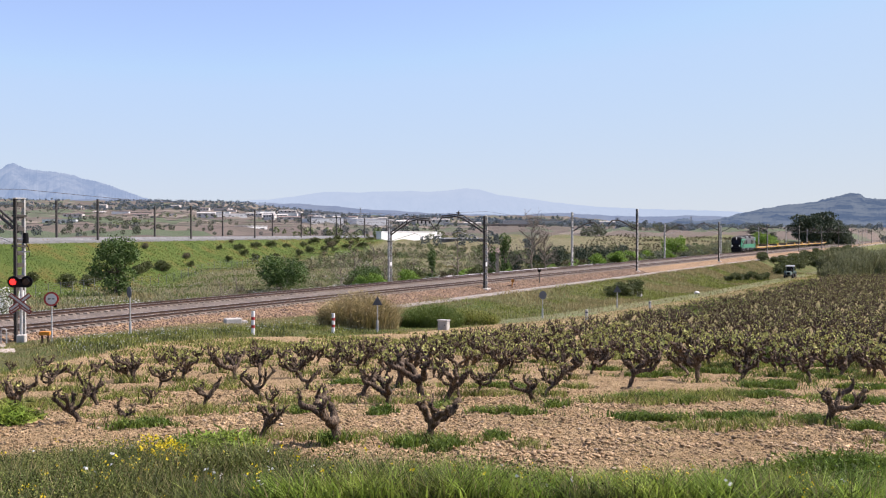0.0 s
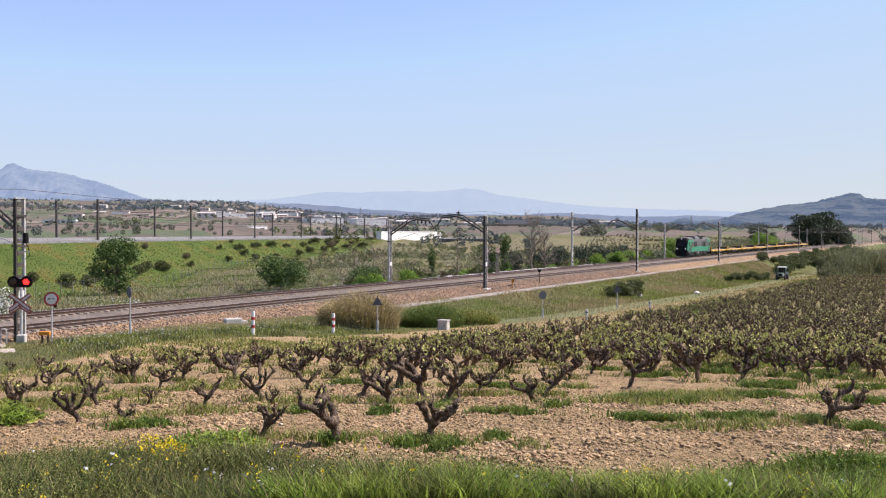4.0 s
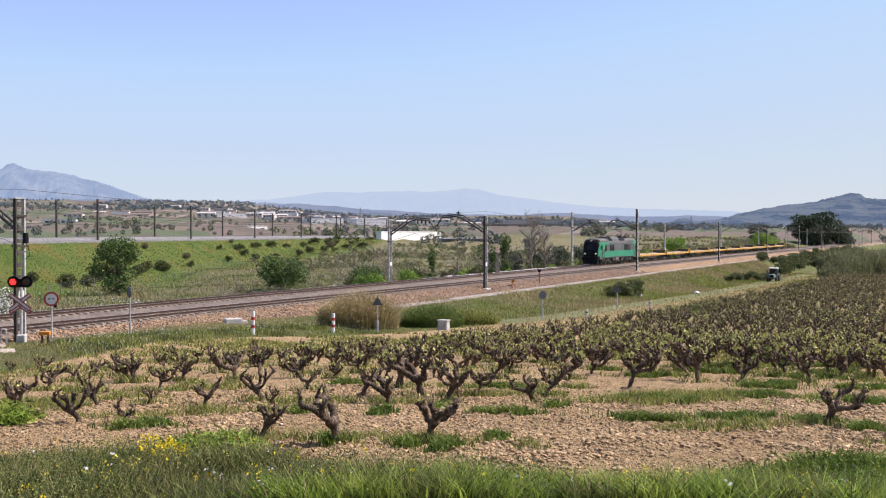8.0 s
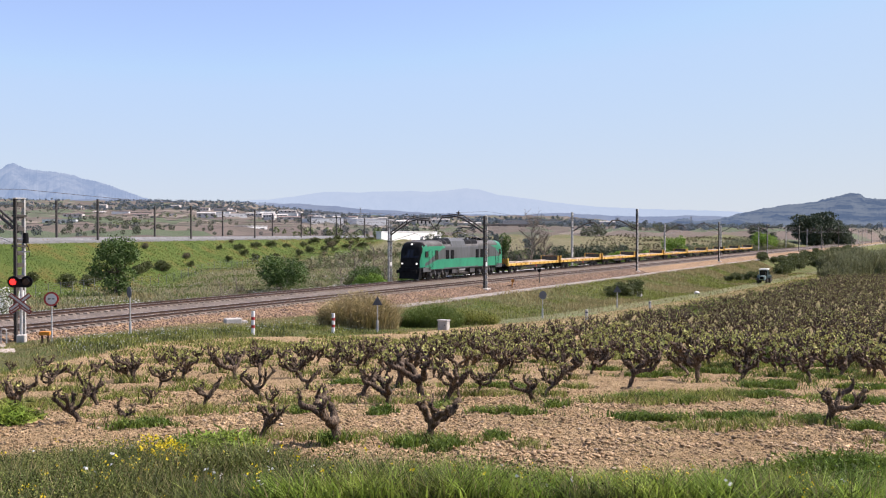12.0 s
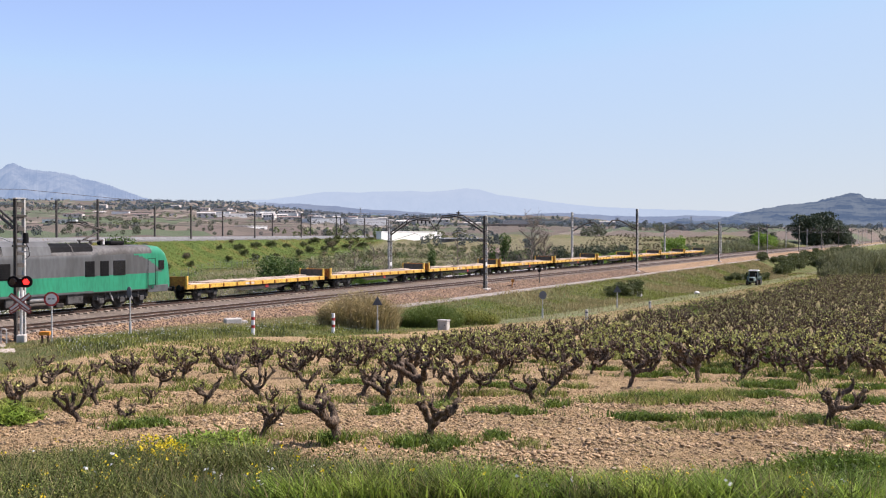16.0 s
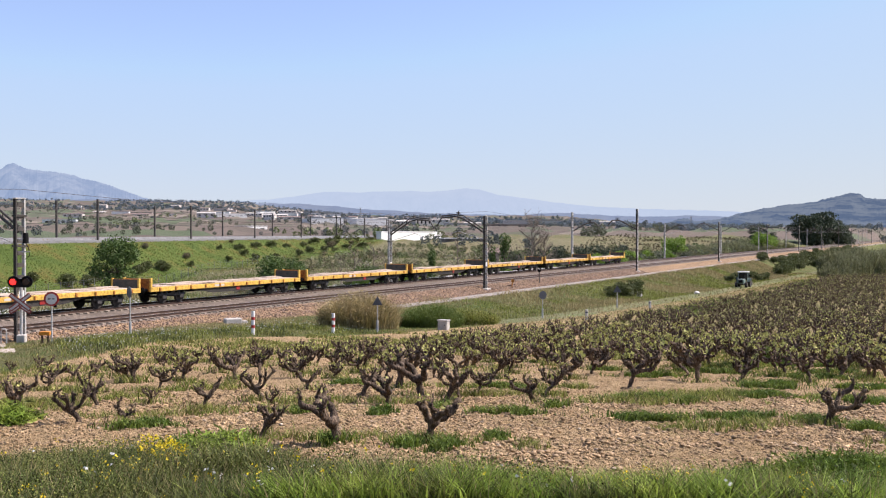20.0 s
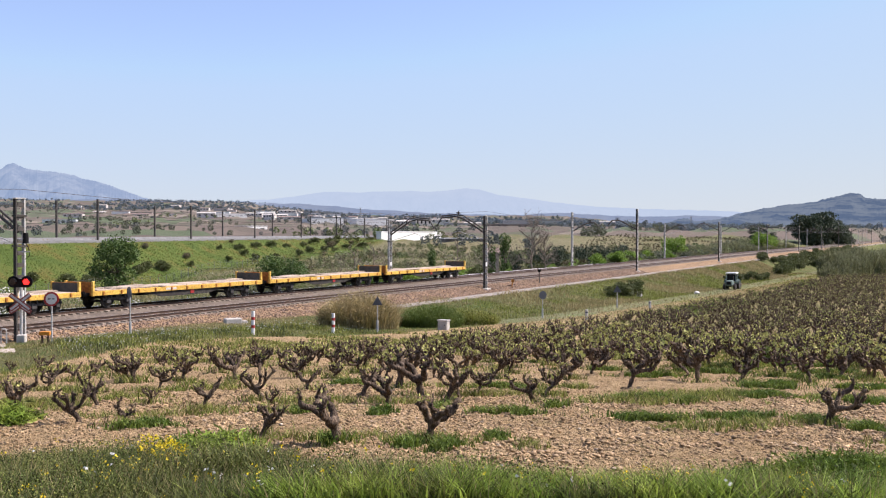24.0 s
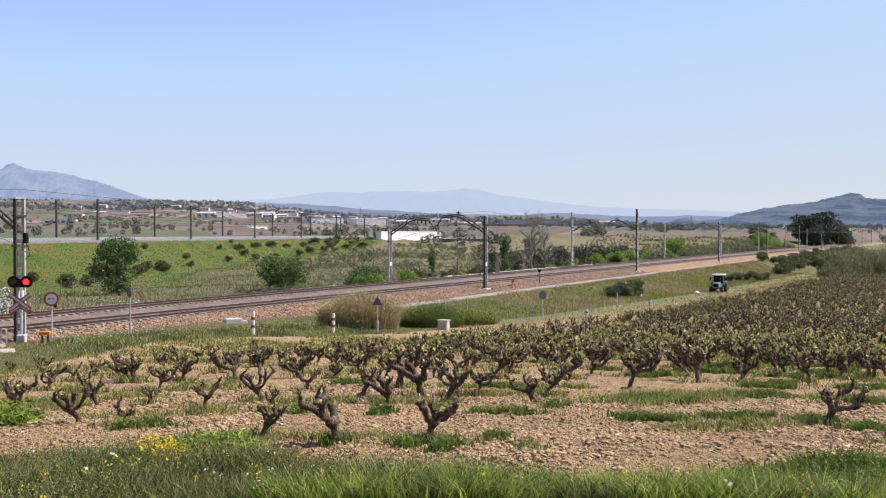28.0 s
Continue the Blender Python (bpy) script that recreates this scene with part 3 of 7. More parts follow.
def catenary_pole(s, D, height, toward, base_z, arm=True, extra=0.0, arch=False):
    """A mast of two channels with batten plates; its bracket reaches over the track (toward = +1 or -1 in D)."""
    th = thing("catenary_mast", "battened steel catenary mast with bracket on a concrete foot", "mast", TRACK @ Matrix.Translation((s, D, base_z)), group="catenary masts")
    part("foundation", boxed(-0.5, 0.5, -0.45, 0.45, -0.6, 0.26, bevel=0.05), M["concrete"], th)
    H = height + extra
    far = toward < 0
    for sx in (-0.22, 0.22):
        k = math.copysign(1, sx)
        bm = bmesh.new()
        outline = [(0, -0.11), (0.085, -0.11), (0.085, -0.09), (0.022, -0.09), (0.022, 0.09), (0.085, 0.09), (0.085, 0.11), (0, 0.11)]
        lo, hi = ([bm.verts.new((sx + k * x, y, z)) for x, y in outline] for z in (0.2, H))
        for i in range(8):
            bm.faces.new((lo[i], lo[(i + 1) % 8], hi[(i + 1) % 8], hi[i]))
        bm.faces.new(lo[::-1])
        bm.faces.new(hi)
        bmesh.ops.recalc_face_normals(bm, faces=bm.faces)
        # near masts: shade is put into the left channel's colour
        part("channel", bm, M["steel"] if far else M["mast_shade"] if sx < 0 else M["mast_lit"], th, "channel coloured dark for its shaded inside" if sx < 0 and not far else "")
    k = int((H - 0.8) / 0.62)
    dz = (H - 0.8) / k
    # arched masts get battens in the shaded steel too
    bt = place(boxed(-0.205, 0.205, -0.115, 0.115, -0.11, 0.11), "batten", M["mast_lit"] if arch is False else M["mast_shade"])
    for i in range(k + 1):
        part("batten", bt, None, th, m=Matrix.Translation((0, 0, 0.5 + i * dz)))
    part("cap", boxed(-0.33, 0.33, -0.14, 0.14, H, H + 0.05), M["mast_lit"], th)
    part("identity_plate", boxed(-0.16, 0.16, -0.14, -0.12, 2.6, 3.0), M["white"], th)
    for z in (H - 0.9, H - 2.5):
        part("clamp", boxed(-0.34, 0.34, -0.17, 0.17, z - 0.05, z + 0.05), M["dark_steel"], th)
    if arm:
        t = toward
        za = height - 1.75
        bm = bmesh.new()
        if arch:
            tube(bm, [(0, 0.1 * t, za), (0, 2.6 * t, za + 1.5), (0, 3.5 * t, za + 1.75), (0, 5.2 * t, za + 1.6), (0, 5.8 * t, za + 0.7)], 0.085, 8)
            tube(bm, [(0, 0.1 * t, za + 0.3), (0, 2.6 * t, za + 1.85), (0, 3.6 * t, za + 1.95), (0, 5.2 * t, za + 1.8)], 0.065, 8)
            for f in (0.25, 0.5, 0.75):
                tube(bm, [(0, 2.6 * t * f, za + 1.5 * f), (0, 2.6 * t * f, za + 0.3 + 1.55 * f)], 0.03, 6)
        else:
            tube(bm, [(0, 0.1 * t, za), (0, 2.5 * t, za + 1.25), (0, 3.0 * t, za + 1.4), (0, 4.0 * t, za + 1.4), (0, 4.7 * t, za + 0.7)], 0.10, 8)
        part("bracket", bm, M["dark_steel"], th)
        bm = bmesh.new()
        top, wd = za + (1.95 if arch else 1.4), (0.55 if arch else 1.0)
        for dz_ in (0.16, 0.32):
            box(bm, -0.32 * wd, 0.32 * wd, (3.15 - 0.3 * wd) * t, (3.15 + 0.3 * wd) * t, top + dz_ * wd, top + dz_ * wd + 0.07)
        tube(bm, [(0, 3.15 * t, top), (0, 3.15 * t, top + 0.4)], 0.05, 6)
        part("insulator", bm, M["dark_steel"], th)
        bm = tube(bmesh.new(), [(0, 0.1 * t, za - 0.7), (0, 3.3 * t, za + 0.2), (0, 4.1 * t, za - 0.15)], 0.03, 6)
        part("steady_arm", bm, M["steel"], th)
    return th


MAST_S = [35.0, 92.5, 147.5, 206.5, 265, 323, 381, 440, 498, 556, 620, 690, 760]
for i, s in enumerate(MAST_S):
    tall, high = (1.35 if i == 2 else 0.0), (7.85 if i < 2 else 8.45)
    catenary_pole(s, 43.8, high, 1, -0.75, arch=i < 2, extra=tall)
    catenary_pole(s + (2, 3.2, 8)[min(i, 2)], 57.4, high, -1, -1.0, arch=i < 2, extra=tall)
# wires hung from mast to mast
for nm, D, z, sag in (("contact_wire", NEAR_D, 5.85, 0.05), ("messenger_wire", NEAR_D, 6.9, 0.8), ("contact_wire", FAR_D_, 6.1, 0.03), ("messenger_wire", FAR_D_, 7.0, 0.8), ("feeder_wire", 43.7, 7.6, 0.7), ("feeder_wire", 57.5, 7.6, 0.7)):
    bm = bmesh.new()
    pts = [(-25, D, z)]
    for a, b in zip([-25] + MAST_S, MAST_S):
        pts += [(a + (b - a) * f, D, z - sag * 4 * f * (1 - f)) for f in (0.125, 0.25, 0.375, 0.5, 0.625, 0.75, 0.875, 1.0)]
    tube(bm, pts, 0.012, 4)
    thing(nm, "thin dark overhead railway wire", "wire", TRACK, mesh=place(bm, nm, M["dark_steel"]))

# ---- train ----
V0 = 14.86                       # metres a second at 14 s; it gathers speed a little
HEAD = Matrix.Rotation(radians(270) - TH, 4, "Z")


def run(T, t):
    """Where a point of the train that passes the origin at time T stands along the line."""
    return V0 * (T - t - 0.0034 * max(0.0, t - 14) ** 2) - 27.13


LOCO_T, WAGON_T, PITCH_T, WAGONS = 19.985, 21.575, 1.286, 9
LOCO_L, WAGON_L = 23.0, 18.95


def train_rows(T, step=1.0):
    k = int(round(28 / step))
    return [(i * step, Matrix.Translation(on_track(run(T, i * step), FAR_D_, FAR_RISE)) @ HEAD) for i in range(k + 1)]


def wheelset(parent, x, r, name="wheelset", frame_mat=None):
    """Two wheels on an axle; local y is the axle."""
    bm = bmesh.new()
    for y in (-0.87, 0.87):
        disc(bm, (0, y, 0), (0, 1, 0), r, 0.13, 28)
        disc(bm, (0, y * 1.0 - math.copysign(0.06, y), 0), (0, 1, 0), r + 0.03, 0.03, 28)
        for k in range(6):
            a = k * math.tau / 6
            box(bm, r * 0.55 * math.cos(a) - 0.05, r * 0.55 * math.cos(a) + 0.05, y + math.copysign(0.065, y) - 0.015, y + math.copysign(0.065, y) + 0.015, r * 0.55 * math.sin(a) - 0.05, r * 0.55 * math.sin(a) + 0.05)
    tube(bm, [(0, -1.0, 0), (0, 1.0, 0)], 0.09, 12)
    return part(name, bm, M["under"], parent, m=Matrix.Translation((x, 0, r)))


def loco():
    """Dual-mode six-axle locomotive; nose towards +x, front buffers at x = 0, running back to -LOCO_L."""
    th = thing("locomotive", "green and grey six-axle locomotive with black, shade-darkened nose and raised pantograph", "locomotive")
    L = LOCO_L
    W = 1.47
    # carbody: lofted from nose to tail, sections of (y, z) with rounded roof
    stations = [(-0.75, 1.12, 2.35, 1.15), (-0.85, 1.22, 2.75, 1.1), (-1.15, 1.32, 3.66, 1.1), (-1.45, 1.38, 4.05, 1.1), (-1.85, 1.43, 4.28, 1.1), (-2.6, W, 4.36, 1.1),
                (-4.9, W, 4.36, 1.1), (-5.7, W, 4.33, 1.1), (-6.0, W, 4.12, 1.1), (-10.75, W, 4.1, 1.1), (-15.0, W, 4.12, 1.1), (-15.4, W, 4.3, 1.1), (-L + 2.4, W, 4.34, 1.1), (-L + 1.6, 1.44, 4.24, 1.1), (-L + 1.15, 1.4, 3.93, 1.1), (-L + 0.85, 1.34, 3.38, 1.1), (-L + 0.65, 1.28, 2.4, 1.12)]
    # finer stations along the straight part so that the livery sweeps in curves
    fine = []
    for a, b in zip(stations, stations[1:]):
        k = max(1, int(round((a[0] - b[0]) / 0.12)))
        fine += [tuple(p + (q - p) * j / k for p, q in zip(a, b)) for j in range(k)]
    fine.append(stations[-1])
    rows_z = 26
    bm = bmesh.new()
    rings = []
    for x, w, zt, zb in fine:
        prof = []
        for j in range(rows_z + 1):
            prof.append((-w, zb + (zt - 0.62 - zb) * j / rows_z))
        prof += [(-w * 0.985, zt - 0.42), (-w * 0.90, zt - 0.2), (-w * 0.68, zt - 0.05), (-w * 0.34, zt)]
        prof += [(-y, z) for y, z in prof[::-1]]
        rings.append([bm.verts.new((x, y, z)) for y, z in prof])
    for a, b in zip(rings, rings[1:]):
        k = len(a)
        for j in range(k):
            f = bm.faces.new((a[j], b[j], b[(j + 1) % k], a[(j + 1) % k]))
            c = f.calc_center_median()
            u = -c.x
            f.material_index = livery(u, c.z, L, abs(c.y))
    # front face all black: the shade on its green band is painted in
    bm.faces.new(rings[0]).material_index = 3
    bm.faces.new(rings[-1][::-1])
    bmesh.ops.recalc_face_normals(bm, faces=bm.faces)
    me = place(bm, "carbody", [M["green"], M["grey"], M["roofgrey"], M["black"]], True)
    body = part("carbody", me, None, th, "green and grey painted carbody")
    return th, body, L, W


def livery(u, z, L, y):
    """0 green, 1 grey, 2 roof, 3 black."""
    if u < 1.75:
        if y > 1.05 and 1.45 < z < 3.72 and u > 0.84 + 0.34 * max(0.0, z - 2.1):
            return 0
        # nose black: partly real paint, partly the front's shade as colour
        return 3
    if z > 3.78:
        return 2 if u < L - 2.6 else 0
    if z < 1.24:
        return 1
    if u < 7.6:
        lo = 1.52 + 0.74 * smooth_step(1.0, 5.2, u)
        hi = 1.62 + 0.40 * (u - 1.1) if u < 5.4 else 3.34 + 0.26 * (u - 5.4)
        return 1 if lo < z < hi else 0
    if u < L - 5.0:
        return 1 if z > 2.26 else 0
    k = (u - (L - 5.0)) / 3.4
    return 1 if 2.26 + 0.12 * k < z < 3.7 - 1.3 * k * k else 0


loco_thing, loco_body, LL, LW = loco()
loco_axles = [wheelset(loco_thing, -x, 0.53) for x in (3.4, 5.25, 7.1, LL - 7.1, LL - 5.25, LL - 3.4)]


def wagon():
    th = thing("flat_wagon", "yellow flat bogie wagon with boarded deck and dark end board", "wagon", group="flat wagons of the train")
    L = WAGON_L
    x0, x1 = -0.55, -L + 0.45
    for side in (-1, 1):
        bm = bmesh.new()
        y = side * 1.35
        part("side_sill", boxed(x1, x0, y - 0.06, y + 0.06, 0.92, 1.24, bevel=0.01), M["yellow"], th)
        a = [bm.verts.new((px, y * 0.93 - 0.04, pz)) for px, pz in ((x0 - 4.4, 0.92), (x0 - 6.6, 0.52), (x1 + 6.6, 0.52), (x1 + 4.4, 0.92))]
        b = [bm.verts.new((v.co.x, v.co.y + 0.08, v.co.z)) for v in a]
        bm.faces.new(a), bm.faces.new(b[::-1])
        for i in range(4):
            bm.faces.new((a[i], b[i], b[(i + 1) % 4], a[(i + 1) % 4]))
        bmesh.ops.recalc_face_normals(bm, faces=bm.faces)
        part("truss_beam", bm, M["under"], th)
    part("floor_frame", boxed(x1, x0, -1.28, 1.28, 1.0, 1.2), M["under"], th)
    return th, x0, x1


wagon_thing, wx0, wx1 = wagon()

def loco_details(th, body):
    L, W = LL, LW
    # windscreen halves, set in the sloping nose
    for sy in (-1, 1):
        bm = bmesh.new()
        q = [(-0.83, sy * 0.04, 2.5), (-0.90, sy * 1.05, 2.5), (-1.24, sy * 1.14, 3.32), (-1.12, sy * 0.04, 3.36)]
        a = [bm.verts.new((x + 0.10, y, z + 0.02)) for x, y, z in q]
        b = [bm.verts.new((x - 0.05, y, z)) for x, y, z in q]
        bm.faces.new(a), bm.faces.new(b[::-1])
        for i in range(4):
            bm.faces.new((a[i], b[i], b[(i + 1) % 4], a[(i + 1) % 4]))
        bmesh.ops.recalc_face_normals(bm, faces=bm.faces)
        ws = part("windscreen", bm, M["glass"], th)
        part("wiper", tube(bmesh.new(), [(-0.70, sy * 0.35, 2.42), (-0.84, sy * 0.62, 2.95)], 0.015, 5), M["black"], ws)
        bm = disc(bmesh.new(), (-0.76, sy * 0.92, 1.86), (1, 0, 0), 0.14, 0.1, 20)
        hl = part("headlight", bm, M["dark_steel"], th)
        part("lens", disc(bmesh.new(), (-0.70, sy * 0.92, 1.86), (1, 0, 0), 0.085, 0.03, 20), M["lamp_white"], hl)
        for xb, k in ((-0.0, 1), (-L, -1)):
            bm = bmesh.new()
            tube(bm, [(xb - k * 0.75, sy * 0.95, 1.02), (xb - k * 0.12, sy * 0.95, 1.02)], 0.12, 12)
            box(bm, xb - k * 0.14, xb, sy * 0.95 - 0.3, sy * 0.95 + 0.3, 0.84, 1.2, bevel=0.03)
            part("buffer", bm, M["black"], th)
    bm = bmesh.new()
    box(bm, -1.62, -1.32, -0.22, 0.22, 3.88, 4.08, bevel=0.04)
    top = part("top_light", bm, M["dark_steel"], th)
    part("lens", disc(bmesh.new(), (-1.30, 0, 3.98), (1, 0, 0), 0.075, 0.05, 16), M["lamp_white"], top)
    # dark nose apron, plough and side skirts
    bm = bmesh.new()
    box(bm, -1.5, -0.62, -1.3, 1.3, 0.95, 1.42, bevel=0.05)
    part("nose_apron", bm, M["black"], th)
    bm = bmesh.new()
    a = [bm.verts.new(p) for p in ((-0.55, -1.2, 0.2), (-0.55, 1.2, 0.2), (-0.7, 1.25, 0.95), (-0.7, -1.25, 0.95), (-1.3, -1.2, 0.25), (-1.3, 1.2, 0.25), (-1.4, 1.25, 0.95), (-1.4, -1.25, 0.95))]
    for f in ((0, 1, 2, 3), (7, 6, 5, 4), (0, 4, 5, 1), (3, 2, 6, 7), (1, 5, 6, 2), (0, 3, 7, 4)):
        bm.faces.new([a[i] for i in f])
    part("snow_plough", bm, M["black"], th)
    for sy in (-1, 1):
        for x0, x1 in ((-1.2, -3.0), (-L + 3.0, -L + 1.0)):
            part("skirt", boxed(x1, x0, sy * 1.44 - 0.03, sy * 1.44 + 0.03, 0.92, 1.42, bevel=0.02), M["grey"], th)
        y0 = sy * 1.475
        # side windows and grilles: start, end, bottom, top
        for u0, u1, z0, z1, nm in ((1.72, 2.35, 2.55, 3.2, "cab_window"), (L - 1.95, L - 1.4, 2.55, 3.2, "cab_window"), (3.9, 4.65, 2.25, 3.28, "side_window"), (6.5, 7.3, 2.25, 3.28, "side_grille"), (7.7, 8.5, 2.25, 3.28, "side_grille"),
                                   (14.3, 15.1, 2.25, 3.28, "side_grille"), (15.6, 16.35, 2.25, 3.28, "side_grille"), (16.75, 17.85, 2.25, 3.28, "side_window")):
            bm = boxed(-u1, -u0, y0 - 0.03, y0 + 0.03, z0, z1, bevel=0.02)
            w = part(nm, bm, M["glass"] if "window" in nm else M["black"], th)
            if nm == "side_grille":
                sl = boxed(-u1 + 0.06, -u0 - 0.06, -0.012, 0.012, -0.02, 0.02)
                me = place(sl, "louvre", M["black"])
                for i in range(6):
                    part("louvre", me, None, w, m=Matrix.Translation((0, y0 + sy * 0.036, z0 + 0.12 + i * (z1 - z0 - 0.2) / 5.5)))
        for u0, u1 in ((2.5, 3.25), (L - 3.0, L - 2.25)):
            bm = bmesh.new()
            for bx in ((-u1, -u1 + 0.03, 1.42, 3.35), (-u0 - 0.03, -u0, 1.42, 3.35), (-u1 + 0.03, -u0 - 0.03, 3.32, 3.35), (-u1 + 0.03, -u0 - 0.03, 1.42, 1.45)):
                box(bm, bx[0], bx[1], y0 - 0.02, y0 + 0.006, bx[2], bx[3])
            d = part("cab_door", bm, M["black"], th, "narrow cab door outline")
            for u in (u0 - 0.08, u1 + 0.08):
                part("handrail", tube(bmesh.new(), [(-u, y0 + sy * 0.06, 1.2), (-u, y0 + sy * 0.06, 2.6)], 0.02, 6), M["dark_steel"], d)
        # underfloor gear
        part("battery_box", boxed(-9.6, -8.2, sy * 1.38 - 0.2, sy * 1.38 + 0.02, 0.55, 1.32, bevel=0.03), M["bogie"], th)
        part("equipment_box", boxed(-14.2, -12.9, sy * 1.38 - 0.2, sy * 1.38 + 0.02, 0.5, 1.32, bevel=0.03), M["bogie"], th)
        bm = bmesh.new()
        tube(bm, [(-11.6, sy * 1.2, 0.95), (-10.0, sy * 1.2, 0.95)], 0.2, 14)
        part("air_tank", bm, M["steel"], th)
        bm = bmesh.new()
        tube(bm, [(-11.6, sy * 1.25, 0.6), (-10.0, sy * 1.25, 0.6)], 0.12, 12)
        part("air_tank", bm, M["dark_steel"], th)
        bm = boxed(-12.8, -9.7, sy * 1.1 - 0.1, sy * 1.1 + 0.1, 0.3, 0.6, bevel=0.05)
        part("fuel_tank_sill", bm, M["under"], th)
        for cx in (5.25, L - 5.25):
            bm = bmesh.new()
            box(bm, -cx - 2.55, -cx + 2.55, sy * 1.12 - 0.06, sy * 1.12 + 0.06, 0.62, 0.92, bevel=0.03)
            for ax in (-1.85, 0, 1.85):
                box(bm, -cx + ax - 0.22, -cx + ax + 0.22, sy * 1.18 - 0.1, sy * 1.18 + 0.1, 0.36, 0.72, bevel=0.03)
            bf = part("bogie_frame", bm, M["bogie"], th)
            for ax in (-2.2, -1.5, -0.35, 0.35, 1.5, 2.2):
                part("spring", tube(bmesh.new(), [(-cx + ax, sy * 1.2, 0.6), (-cx + ax, sy * 1.2, 1.3)], 0.085, 10), M["bogie"], bf)
            for ax in (-0.9, 0.9):
                part("damper", tube(bmesh.new(), [(-cx + ax, sy * 1.3, 0.5), (-cx + ax + 0.35, sy * 1.3, 1.25)], 0.05, 8), M["steel"], bf)
    part("underframe", boxed(-L + 0.9, -0.9, -1.25, 1.25, 0.9, 1.2), M["under"], th)
    part("traction_gear", boxed(-L + 2.4, -2.4, -0.76, 0.76, 0.38, 0.9, bevel=0.05), M["under"], th, "dark motors and pipework between the wheels")
    # roof: cooling louvres, hump, cable box, pantograph
    for u0, u1 in ((5.9, 8.0), (11.6, 15.2)):
        bm = extrude_profile(bmesh.new(), [(-1.40, 3.74), (-1.16, 4.24), (-0.8, 4.46), (0.8, 4.46), (1.16, 4.24), (1.40, 3.74)], -u1, -u0)
        c = part("cooling_louvre", bm, M["black"], th, "black roof cooling louvres")
        for u in (u0 + 0.03, (u0 + u1) / 2, u1 - 0.03):
            bm = extrude_profile(bmesh.new(), [(-1.43, 3.74), (-1.19, 4.27), (-0.82, 4.49), (0.82, 4.49), (1.19, 4.27), (1.43, 3.74)], -u - 0.05, -u + 0.05)
            part("louvre_frame", bm, M["roofgrey"], c)
    bm = extrude_profile(bmesh.new(), [(-1.44, 3.74), (-1.25, 4.3), (-0.9, 4.62), (0.9, 4.62), (1.25, 4.3), (1.44, 3.74)], -11.6, -8.0)
    part("roof_hump", bm, M["grey"], th, "soot-stained grey roof hump")
    part("roof_panel", boxed(-5.85, -2.9, -0.9, 0.9, 4.33, 4.41, bevel=0.03), M["roofgrey"], th)
    bm = bmesh.new()
    for x in (-15.6, -16.6):
        for y in (-0.5, 0.5):
            for j in range(4):
                disc(bm, (x, y, 4.40 + j * 0.07), (0, 0, 1), 0.09 if j % 2 else 0.06, 0.07, 10)
    pan = part("pantograph", bm, M["dark_steel"], th, "raised single-arm pantograph")
    part("base_frame", boxed(-16.8, -15.4, -0.55, 0.55, 4.66, 4.72), M["rail"], pan)
    part("lower_arm", tube(bmesh.new(), [(-15.5, 0, 4.72), (-17.1, 0, 5.40)], 0.07, 8), M["dark_steel"], pan)
    bm = tube(bmesh.new(), [(-17.1, 0.12, 5.40), (-14.9, 0.35, 5.88)], 0.045, 6)
    tube(bm, [(-17.1, -0.12, 5.40), (-14.9, -0.35, 5.88)], 0.045, 6)
    part("upper_arm", bm, M["dark_steel"], pan)
    bm = bmesh.new()
    for dx in (-0.2, 0.2):
        tube(bm, [(-14.9 + dx, -0.95, 5.78), (-14.9 + dx, -0.6, 5.92), (-14.9 + dx, 0.6, 5.92), (-14.9 + dx, 0.95, 5.78)], 0.04, 6)
    tube(bm, [(-15.1, 0, 5.9), (-14.7, 0, 5.9)], 0.04, 6)
    part("collector_head", bm, M["dark_steel"], pan)
    part("air_conditioner", boxed(-18.6, -17.2, -0.7, 0.7, 4.34, 4.64, bevel=0.1), M["black"], th)
    part("insulator", disc(bmesh.new(), (-16.95, 0.3, 4.58), (0, 0, 1), 0.09, 0.4, 10), M["white"], th)
    bm = tube(bmesh.new(), [(-2.5, -0.8, 4.34), (-2.5, -0.8, 4.52), (-2.2, -0.8, 4.56)], 0.03, 6)
    tube(bm, [(-3.4, 0.5, 4.34), (-3.4, 0.5, 4.58)], 0.025, 6)
    part("horn", bm, M["dark_steel"], th)


loco_details(loco_thing, loco_body)


